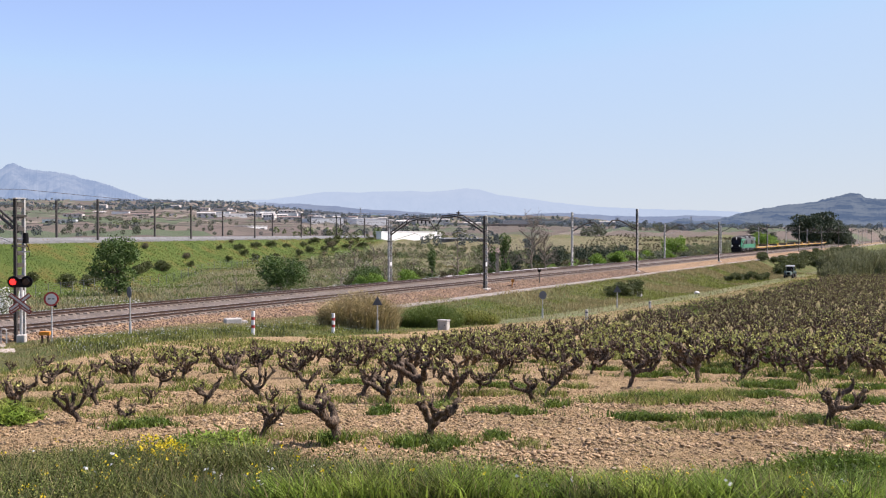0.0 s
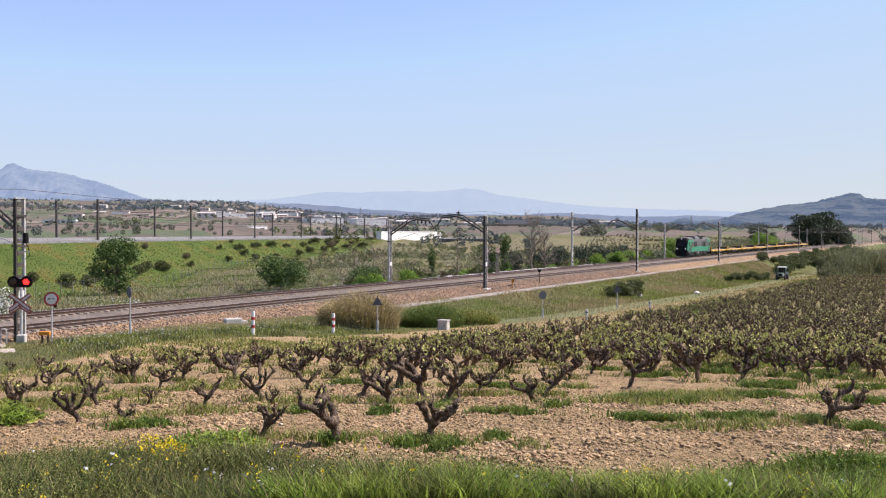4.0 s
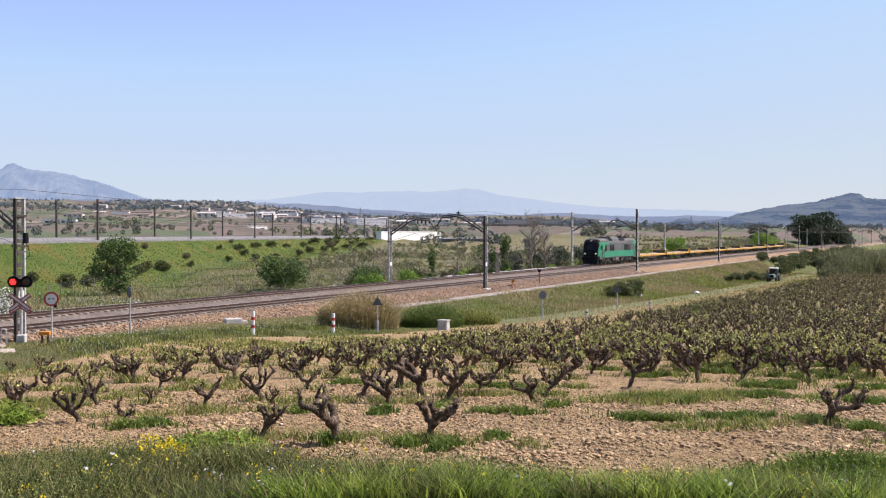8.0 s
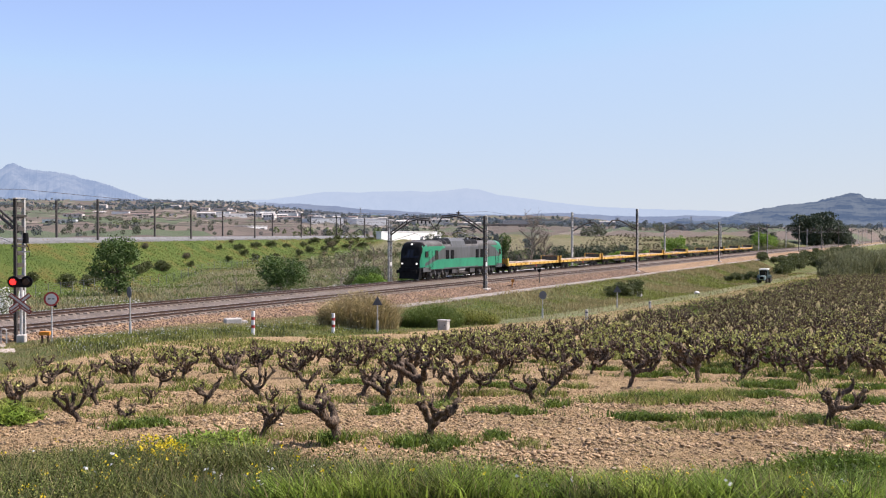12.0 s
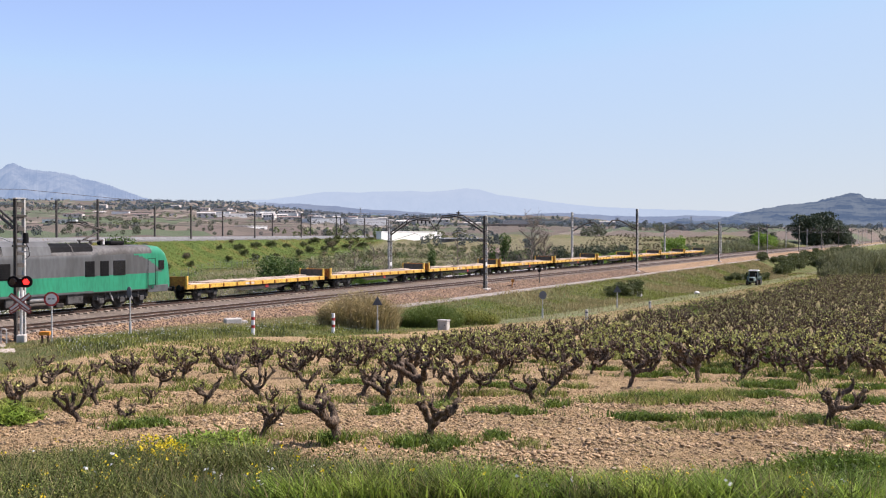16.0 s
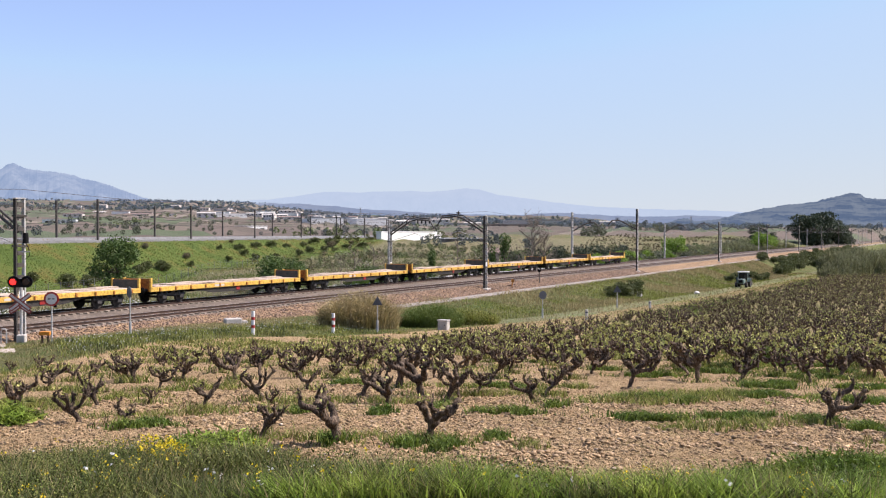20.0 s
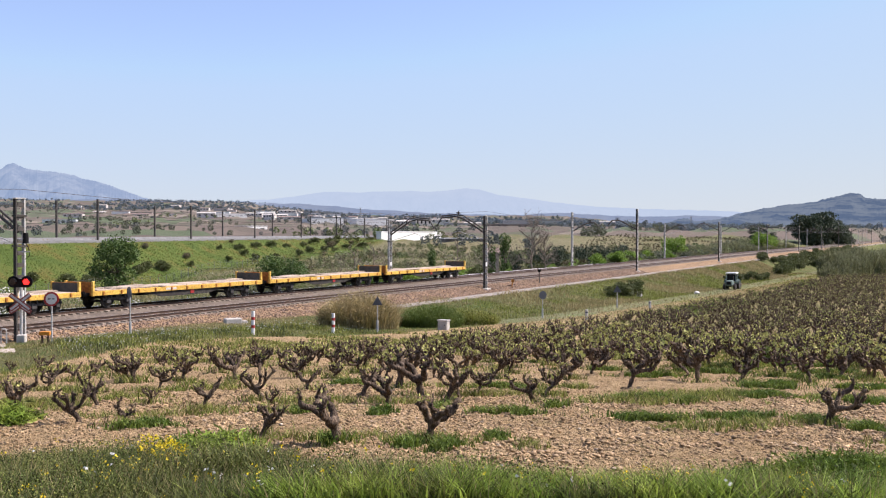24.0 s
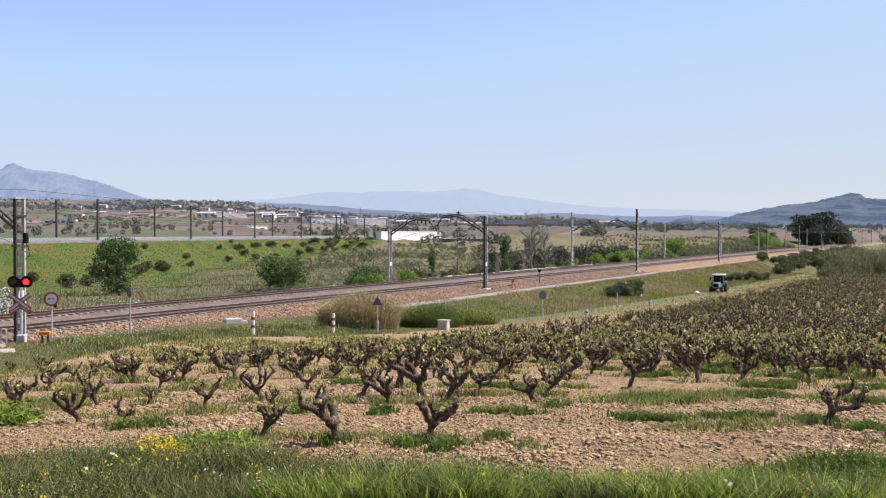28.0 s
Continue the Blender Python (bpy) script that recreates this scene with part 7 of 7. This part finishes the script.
for i in range(330):   # grey-green scrub along its edge
    q = on_track(rng.uniform(200, 400), 61 + 16 * rng.random() ** 1.5)
    (olive if rng.random() < 0.75 else light).append((q.x, q.y, rng.uniform(0.9, 2.6)))
for i in range(45):    # scrub wood just beyond the railway
    x, y = rng.uniform(8, 60), rng.uniform(195, 300)
    if to_track(x, y)[1] > 70 + 0:
        thicket.append((x, y, rng.uniform(2.0, 3.8)))
brown, scrub = [], []
for i in range(950):   # low scrub on the waste ground beyond the railway
    x, y = rng.uniform(-32, 75), rng.uniform(135, 300)
    if to_track(x, y)[1] > 63 and ave_q(x, y)[1] > 19:
        (brown if rng.random() < 0.3 else scrub).append((x, y, rng.uniform(0.7, 1.9)))
for i in range(1500):  # and on the rise beyond it
    x, y = rng.uniform(-42, 100), rng.uniform(235, 400)
    if to_track(x, y)[1] > 66 and ave_q(x, y)[1] > 19 and y < 340 - 70 * smooth_step(0.02, 0.12, x / y) and noise.noise((x * 0.03, y * 0.015, 3.3)) > -0.1:
        (scrub, brown, thicket, light)[int(rng.choice(4, p=(0.52, 0.2, 0.14, 0.14)))].append((x, y, rng.uniform(0.8, 2.2)))
for i in range(40):
    x, y = rng.uniform(-60, 10), rng.uniform(300, 420)
    if ave_q(x, y)[1] < -20 or y > 380:
        thicket.append((x, y, rng.uniform(2.5, 4.5)))
belt = []
for i in range(1900):  # wooded rises along the far edge of the plain
    a = rng.uniform(-0.47, 0.02)
    d = rng.choice([2900, 3400, 4000, 4650]) + 160 * math.sin(a * 31) + rng.normal(0, 50)
    if noise.noise((a * 9, d * 0.002, 4.1)) > -0.15:
        belt.append((a * d, d, rng.uniform(5, 10)))
for i in range(520):   # the long blue-green wood across the valley
    a = rng.uniform(0.03, 0.34)
    d = 1750 + 60 * math.sin(a * 30) + rng.normal(0, 45)
    belt.append((a * d, d, rng.uniform(6, 11)))
for i in range(260):
    a = rng.uniform(-0.46, 0.05)
    d = 2500 + 90 * math.sin(a * 22) + rng.normal(0, 60)
    belt.append((a * d, d, rng.uniform(6, 11)))
# haze over these far woods sits in their leaf colours
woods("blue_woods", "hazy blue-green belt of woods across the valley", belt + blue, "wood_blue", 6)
woods("plot_vines", "rows of brown vines in a plot beyond the railway", plot, "leaf_brown", 9, 14, 0.4)
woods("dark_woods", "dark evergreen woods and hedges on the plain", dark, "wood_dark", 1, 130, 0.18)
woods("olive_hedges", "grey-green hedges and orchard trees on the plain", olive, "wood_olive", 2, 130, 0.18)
woods("brown_scrub", "brownish scrub on waste ground beyond the railway", brown, "leaf_brown", 4, 150, 0.12)
woods("green_scrub", "grey-green scrub on waste ground beyond the railway", scrub, "scrub_leaf", 5, 150, 0.12)
woods("thicket", "dark green thicket beyond the railway", thicket, "leaf_olive", 7, 260, 0.11)
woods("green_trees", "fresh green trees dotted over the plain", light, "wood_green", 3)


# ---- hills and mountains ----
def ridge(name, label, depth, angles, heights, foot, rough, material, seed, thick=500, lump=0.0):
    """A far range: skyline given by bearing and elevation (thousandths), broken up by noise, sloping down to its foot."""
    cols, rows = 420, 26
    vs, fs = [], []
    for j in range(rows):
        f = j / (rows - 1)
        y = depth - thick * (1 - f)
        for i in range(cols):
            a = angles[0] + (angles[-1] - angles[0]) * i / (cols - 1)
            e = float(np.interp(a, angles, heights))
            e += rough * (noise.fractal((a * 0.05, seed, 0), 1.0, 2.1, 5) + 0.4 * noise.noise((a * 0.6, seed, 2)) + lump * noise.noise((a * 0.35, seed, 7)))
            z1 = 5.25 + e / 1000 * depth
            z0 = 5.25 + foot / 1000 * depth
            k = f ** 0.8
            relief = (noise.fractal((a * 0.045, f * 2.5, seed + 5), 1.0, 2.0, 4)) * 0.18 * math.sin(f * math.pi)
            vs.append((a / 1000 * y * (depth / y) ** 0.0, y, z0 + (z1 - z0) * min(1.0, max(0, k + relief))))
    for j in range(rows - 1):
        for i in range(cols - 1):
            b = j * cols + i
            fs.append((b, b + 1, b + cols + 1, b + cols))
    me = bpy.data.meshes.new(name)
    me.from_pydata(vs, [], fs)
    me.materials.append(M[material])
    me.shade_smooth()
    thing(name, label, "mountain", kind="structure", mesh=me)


# the blue haze on these ranges glows from their own materials
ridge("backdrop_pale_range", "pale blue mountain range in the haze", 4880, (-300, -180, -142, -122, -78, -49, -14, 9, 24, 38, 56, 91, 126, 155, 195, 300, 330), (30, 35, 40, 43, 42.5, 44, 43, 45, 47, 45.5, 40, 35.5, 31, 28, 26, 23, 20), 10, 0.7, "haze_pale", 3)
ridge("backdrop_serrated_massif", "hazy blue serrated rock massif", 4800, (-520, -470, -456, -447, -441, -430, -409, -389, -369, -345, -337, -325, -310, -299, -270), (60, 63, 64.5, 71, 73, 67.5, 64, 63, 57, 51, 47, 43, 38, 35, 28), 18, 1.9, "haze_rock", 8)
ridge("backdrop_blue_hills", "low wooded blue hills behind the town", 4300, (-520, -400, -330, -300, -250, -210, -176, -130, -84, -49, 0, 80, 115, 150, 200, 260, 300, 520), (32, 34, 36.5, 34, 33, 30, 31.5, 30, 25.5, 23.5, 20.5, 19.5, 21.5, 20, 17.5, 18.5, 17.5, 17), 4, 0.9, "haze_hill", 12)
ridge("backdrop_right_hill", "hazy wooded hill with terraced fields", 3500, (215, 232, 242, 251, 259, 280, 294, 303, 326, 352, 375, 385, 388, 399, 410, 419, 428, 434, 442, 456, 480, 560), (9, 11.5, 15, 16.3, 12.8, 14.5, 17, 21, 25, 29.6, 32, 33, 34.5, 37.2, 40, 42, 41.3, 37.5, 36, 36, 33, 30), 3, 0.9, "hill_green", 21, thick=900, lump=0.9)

# ---- by the railway ----
LENS_X = 0.33


def facing(x, y, z, turn=0.0):
    """Local -y faces the camera's side; turn in degrees."""
    return Matrix.Translation((x, y, z)) @ Matrix.Rotation(radians(turn), 4, "Z")


# level-crossing signal
sx, sy_ = -21.75, 50.0
gz0 = ground_z(sx, sy_)
sig = thing("crossing_signal", "level-crossing signal with twin red lights and crossbuck", "signal", facing(sx, sy_, gz0, 4))
part("post", tube(bmesh.new(), [(0, 0.1, -0.3), (0, 0.1, 3.3)], 0.075, 12), M["steel"], sig)
part("footing", boxed(-0.16, 0.26, -0.2, 0.2, -0.3, 0.4, bevel=0.04), M["concrete"], sig, "pale concrete footing")
zc = 5.25 - (499 - 414) * 50 / 1720 - gz0
bm = bmesh.new()
for k in (-1, 1):
    disc(bm, (k * LENS_X, 0, 0), (0, 1, 0), 0.30, 0.06, 28)
box(bm, -LENS_X, LENS_X, -0.03, 0.03, -0.29, 0.16)
head = part("signal_board", bm, M["black"], sig, "black double-lobed board", Matrix.Translation((0, -0.05, zc)))
for k in (-1, 1):
    bm = bmesh.new()
    disc(bm, (k * LENS_X, -0.08, 0), (0, 1, 0), 0.15, 0.1, 24)
    part("red_lens", bm, M["lamp_red"], head, "glowing red lens")
    bm = bmesh.new()
    pts_o = [(k * LENS_X + 0.19 * math.cos(a), 0.19 * math.sin(a)) for a in np.linspace(0.0, math.pi, 11)]
    va = [bm.verts.new((x, -0.05, z)) for x, z in pts_o]
    vb = [bm.verts.new((x, -0.30, z + 0.02)) for x, z in pts_o]
    for i in range(10):
        bm.faces.new((va[i], va[i + 1], vb[i + 1], vb[i]))
    bmesh.ops.solidify(bm, geom=bm.faces[:], thickness=0.012)
    part("hood", bm, M["black"], head)
# added cover: both lenses always glow, this blanks the one at rest
signal_flap = part("lens_flap", disc(bmesh.new(), (0, 0.045, 0), (0, 1, 0), 0.172, 0.12, 24), M["lamp_cover"], head, "added dark flap that hides the lens at rest")
signal_flap.matrix_basis = Matrix.Translation((LENS_X, -0.16, 0))
bm_z = 5.25 - (535 - 414) * 50 / 1720 - gz0
cb = part("crossbuck", tube(bmesh.new(), [(0, -0.01, bm_z - 0.3), (0, -0.01, bm_z + 0.3)], 0.03, 6), M["steel"], sig, "white saltire with red borders")
for a in (38, -38):
    m = Matrix.Translation((0, -0.06 - (0.012 if a > 0 else 0), bm_z)) @ Matrix.Rotation(radians(a), 4, "Y")
    arm = part("cross_arm", boxed(-0.64, 0.64, -0.01, 0.01, -0.12, 0.12), M["red_dull"], cb, m=m)
    part("white_stripe", boxed(-0.60, 0.60, -0.016, -0.010, -0.055, 0.055), M["steel"], arm)
for a in (38, -38):
    arm = part("lower_arm", boxed(0.02, 0.64, -0.009, 0.009, -0.105, 0.105), M["red_dull"], cb, m=Matrix.Translation((0, -0.04 - (0.012 if a > 0 else 0), bm_z - 0.2)) @ Matrix.Rotation(radians(33 if a > 0 else 147), 4, "Y"))
    part("white_stripe", boxed(0.08, 0.56, -0.015, -0.009, -0.037, 0.037), M["steel"], arm)
bell = thing("signal_bell", "black warning bell on the mast", "bell", facing(-21.95, 50.9, 0))
bm = bmesh.new()
tube(bm, [(0.1, 0, 4.75), (0.1, 0, 5.3)], [0.16, 0.13], 14)
part("housing", bm, M["black"], bell)
part("clamp", boxed(-0.3, 0.1, -0.05, 0.2, 4.9, 5.0), M["steel"], bell)
part("cable", tube(bmesh.new(), [(0.1, 0, 4.75), (0.25, 0, 4.5), (0.3, 0, 4.1), (0.05, 0, 3.9)], 0.02, 6), M["black"], bell)
part("bracket", boxed(-0.3, 0.32, -0.03, 0.03, 4.28, 4.34), M["steel"], bell)

# orange point box, hoop, concrete pad and road at the crossing
p = Vector((-20.2, 49.3, ground_z(-20.2, 49.3)))
ob = thing("orange_box", "small orange trackside box on short legs", "box", Matrix.Translation(p))
part("case", boxed(-0.28, 0.28, -0.14, 0.14, 0.42, 0.62, bevel=0.03), M["orange"], ob)
for x in (-0.15, 0.15):
    part("leg", boxed(x - 0.04, x + 0.04, -0.04, 0.04, -0.1, 0.44), M["rail"], ob)
p = Vector((-22.4, 49.5, ground_z(-22.4, 49.5)))
ob = thing("steel_hoop", "grey tubular steel guard hoop", "guard", Matrix.Translation(p))
part("tube", tube(bmesh.new(), [(-0.14, 0, -0.2), (-0.14, 0, 0.6), (-0.08, 0, 0.74), (0.08, 0, 0.74), (0.14, 0, 0.6), (0.14, 0, -0.2)], 0.035, 8), M["steel"], ob)
bm = bmesh.new()
rv = []
for i in range(13):
    D = 33.6 + i * 0.8
    a, b = on_track(19.0, D), on_track(26.2 + 0.72 * (D - 33), D)
    for q in (a, b):
        rv.append(bm.verts.new((q.x, q.y, ground_z(q.x, q.y) + 0.05)))
for i in range(12):
    bm.faces.new((rv[2 * i], rv[2 * i + 1], rv[2 * i + 3], rv[2 * i + 2]))
bmesh.ops.recalc_face_normals(bm, faces=bm.faces)
bmesh.ops.solidify(bm, geom=bm.faces[:], thickness=0.15)
thing("crossing_road", "pale worn concrete road to the level crossing", "road", kind="structure", mesh=place(bm, "crossing_road", M["crossing_road"]))


def road_sign(x, y, h, shape, label, turn=0.0, back=True, dia=0.62):
    z = ground_z(x, y)
    th = thing("road_sign", label, "sign", facing(x, y, z, turn), group="signs along the track")
    part("post", tube(bmesh.new(), [(0, 0, -0.3), (0, 0, h - 0.05)], 0.04, 10), M["steel"], th)
    if shape != "ring":
        part("sleeve", tube(bmesh.new(), [(0, 0, -0.2), (0, 0, 0.75)], 0.07, 10), M["steel"], th)
    c = h - dia / 2
    bm = bmesh.new()
    if shape == "triangle":
        r = dia * 0.62
        tube(bm, [(0, -0.05, c - 0.08), (0, -0.03, c - 0.08)], r, 3)
        me = place(bm, "plate", M["signback"])
        # turn so that one corner points up
        co = np.array([v.co[:] for v in me.vertices])
        top = co[np.argmax(np.hypot(co[:, 0], co[:, 2] - (c - 0.08)))]
        ang = math.atan2(co[0][0], co[0][2] - (c - 0.08))
        rot = Matrix.Translation((0, 0, c - 0.08)) @ Matrix.Rotation(-ang, 4, "Y") @ Matrix.Translation((0, 0, -(c - 0.08)))
        me.transform(rot)
        part("plate", me, None, th, "dark back of a triangular plate")
    elif shape == "ring":
        pl = part("plate", disc(bm, (0, -0.06, c), (0, 1, 0), dia / 2, 0.03, 32), M["red"], th, "round plate with red rim")
        part("face", disc(bmesh.new(), (0, -0.08, c), (0, 1, 0), dia * 0.37, 0.016, 32), M["dirtywhite"], pl)
        for k in (-1, 1):
            part("car_mark", boxed(k * 0.09 - 0.06, k * 0.09 + 0.06, -0.096, -0.088, c - 0.02, c + 0.035, bevel=0.0), M["black"], pl)
        part("rear_box", boxed(0.08, 0.22, 0.02, 0.12, c - 0.42, c - 0.15, bevel=0.02), M["black"], th)
    else:
        part("plate", disc(bm, (0, -0.05, c), (0, 1, 0), dia / 2, 0.03, 32), M["signback"], th, "dark grey back of a round plate")
    return th


road_sign(-18.9, 46.9, 2.6, "ring", "round road sign with a red rim on a grey post", 10, dia=0.7)
road_sign(-17.3, 53.7, 2.7, "round", "back of a round road sign on a grey post", -50)
road_sign(-4.18, 61.9, 2.3, "triangle", "back of a triangular road sign on a grey post", 0)
road_sign(8.16, 79.6, 2.2, "round", "back of a round road sign on a grey post", 20, dia=0.68)
road_sign(16.96, 94.6, 2.2, "triangle", "back of a triangular road sign on a grey post", 0, dia=0.75)


def striped_post(x, y, h):
    z = ground_z(x, y)
    th = thing("marker_post", "white marker post with red bands", "post", Matrix.Translation((x, y, z)) @ Matrix.Rotation(radians(random.uniform(-3, 3)), 4, "X"), group="striped posts")
    part("post", tube(bmesh.new(), [(0, 0, -0.2), (0, 0, h)], 0.10, 12), M["white"], th)
    for k in (0.28, 0.62):
        part("red_band", tube(bmesh.new(), [(0, 0, h * k), (0, 0, h * k + 0.17)], 0.104, 12), M["red"], th)


striped_post(-10.47, 53.5, 1.3)
striped_post(-6.68, 59.1, 1.2)
for x, y, h in ((11.36, 76.8, 0.85), (19.99, 93.8, 0.72)):
    z = ground_z(x, y)
    th = thing("bollard", "short grey concrete bollard", "post", Matrix.Translation((x, y, z)), group="short posts")
    part("shaft", tube(bmesh.new(), [(0, 0, -0.2), (0, 0, h - 0.05), (0, 0, h)], [0.13, 0.12, 0.08], 10), M["concrete"], th)
    part("band", tube(bmesh.new(), [(0, 0, h * 0.68), (0, 0, h * 0.8)], 0.125, 10), M["signback"], th)


def cabinet(x, y, w, h, turn, label, m):
    th = thing("trackside_cabinet", label, "cabinet", facing(x, y, ground_z(x, y), turn))
    part("case", boxed(-w / 2, w / 2, -w * 0.35, w * 0.35, -0.15, h, bevel=0.03), M[m], th)
    part("lid", boxed(-w / 2 - 0.04, w / 2 + 0.04, -w * 0.35 - 0.04, w * 0.35 + 0.04, h, h + 0.07, bevel=0.02), M[m], th)
    d = part("door", boxed(-w / 2 + 0.06, w / 2 - 0.06, -w * 0.35 - 0.015, -w * 0.35, 0.1, h - 0.06), M[m], th)
    part("lock", boxed(w * 0.25, w * 0.32, -w * 0.35 - 0.04, -w * 0.35 - 0.015, h * 0.5, h * 0.62), M["dark_steel"], d)


cabinet(0.05, 65.4, 0.68, 0.62, -28, "weathered grey-white concrete trackside cabinet", "concrete")
cabinet(23.6, 116.7, 0.6, 0.6, -28, "small white trackside cabinet in the grass", "dirtywhite")
s_, D_ = 49.5, 41.6
p = on_track(s_, D_)
th = thing("concrete_block", "broken pale concrete block in the grass", "block", Matrix.Translation((p.x, p.y, ground_z(p.x, p.y))) @ Matrix.Rotation(0.5, 4, "Z"))
part("slab", boxed(-0.55, 0.55, -0.3, 0.3, -0.1, 0.34, bevel=0.06), M["concrete"], th)
part("fragment", boxed(0.6, 0.95, -0.2, 0.15, -0.1, 0.16, bevel=0.05), M["concrete"], th)
th = thing("white_boulder", "pale white boulder beside the lane", "boulder", Matrix.Translation((33.0, 126.2, ground_z(33.0, 126.2))))
bm = bmesh.new()
bmesh.ops.create_icosphere(bm, subdivisions=2, radius=0.32)
for v in bm.verts:
    v.co = Vector((v.co.x * 1.2, v.co.y, v.co.z * 0.75 + 0.2)) * (1 + 0.2 * noise.noise(v.co * 3))
part("rock", bm, M["dirtywhite"], th)
# low signal and point lever beside the near track
for s_, D_, h, kind in ((107.0, 43.6, 1.75, "post"), (98.5, 43.4, 0.75, "lever")):
    p = on_track(s_, D_)
    if kind == "post":
        th = thing("trackside_signal", "low dark trackside signal post", "signal", Matrix.Translation((p.x, p.y, -0.75)))
        part("post", tube(bmesh.new(), [(0, 0, -0.2), (0, 0, h)], 0.06, 8), M["dark_steel"], th)
        part("head", boxed(-0.17, 0.17, -0.12, 0.12, h - 0.3, h + 0.05, bevel=0.03), M["black"], th)
    else:
        th = thing("point_lever", "rusty point lever with its rod", "lever", Matrix.Translation((p.x, p.y, -0.7)))
        part("lever", tube(bmesh.new(), [(0, 0, 0), (0.1, 0, h)], 0.06, 8), M["rustyel"], th)
        part("weight", disc(bmesh.new(), (0.1, 0, h), (0, 1, 0), 0.18, 0.14, 14), M["rustyel"], th)
        part("rod", tube(bmesh.new(), [(-1.6, 0.6, 0.3), (-0.4, 0.1, 0.2), (0.4, 0, 0.35)], 0.05, 6), M["rail"], th)
# pale rubble along the far edge of the ballast
rng = np.random.default_rng(21)
ss2 = rng.uniform(75, 330, 420)
ps = [on_track(s, 56.2 + rng.normal(0, 0.3)) for s in ss2]
V, F = [], []
for i, q in enumerate(ps):
    r = rng.uniform(0.06, 0.2)
    V.append(iv * np.array([r * 1.5, r, r * 0.8]) * (1 + rng.normal(0, 0.15, (len(iv), 1))) + [q.x, q.y, -0.45 + r * 0.3])
    F.append(fi + i * len(iv))
thing("pale_rubble", "pale rubble along the edge of the ballast", "stones", kind="stuff", mesh=array_mesh("pale_rubble", np.concatenate(V), [np.concatenate(F)], M["dirtywhite"]))

# ---- what moves ----
def rolled(t):
    return V0 * (t + 0.0034 * max(0.0, t - 14) ** 2)


def wheel_rows(x, y, r, dist, step):
    k = int(round(28 / step))
    return [(i * step, Matrix.Translation((x, y, r)) @ Matrix.Rotation(dist(i * step) / r, 4, "Y")) for i in range(k + 1)]


def motions():
    walk(loco_thing, train_rows(LOCO_T))
    for i, w in enumerate(wagon_things):
        walk(w, train_rows(WAGON_T + i * PITCH_T))
    for th in [loco_thing] + wagon_things:
        for ch in th.children:
            if ch.name.startswith("wheelset"):
                x, _, r = ch.location
                walk(ch, wheel_rows(x, 0, r, rolled, 0.05))
    walk(tractor_thing, tractor_rows())
    for wh, x, y, r in tractor_wheels:
        walk(wh, wheel_rows(x, y, r, lambda t: tractor_way(t) / TR_SIZE, 0.2 if r > 0.5 else 0.125))
    # an added dark flap slides from lens to lens, so that the crossing signal seems to flash
    rows, t, side = [(0.0, -1)], 0.160, 1
    while t < 27.94:
        rows += [(t, -side), (t + 0.05, side)]
        side = -side
        t += 0.5915
    rows.append((28.0, rows[-1][1]))
    walk(signal_flap, [(q, Matrix.Translation((-k * LENS_X, -0.16, 0))) for q, k in rows])


motions()
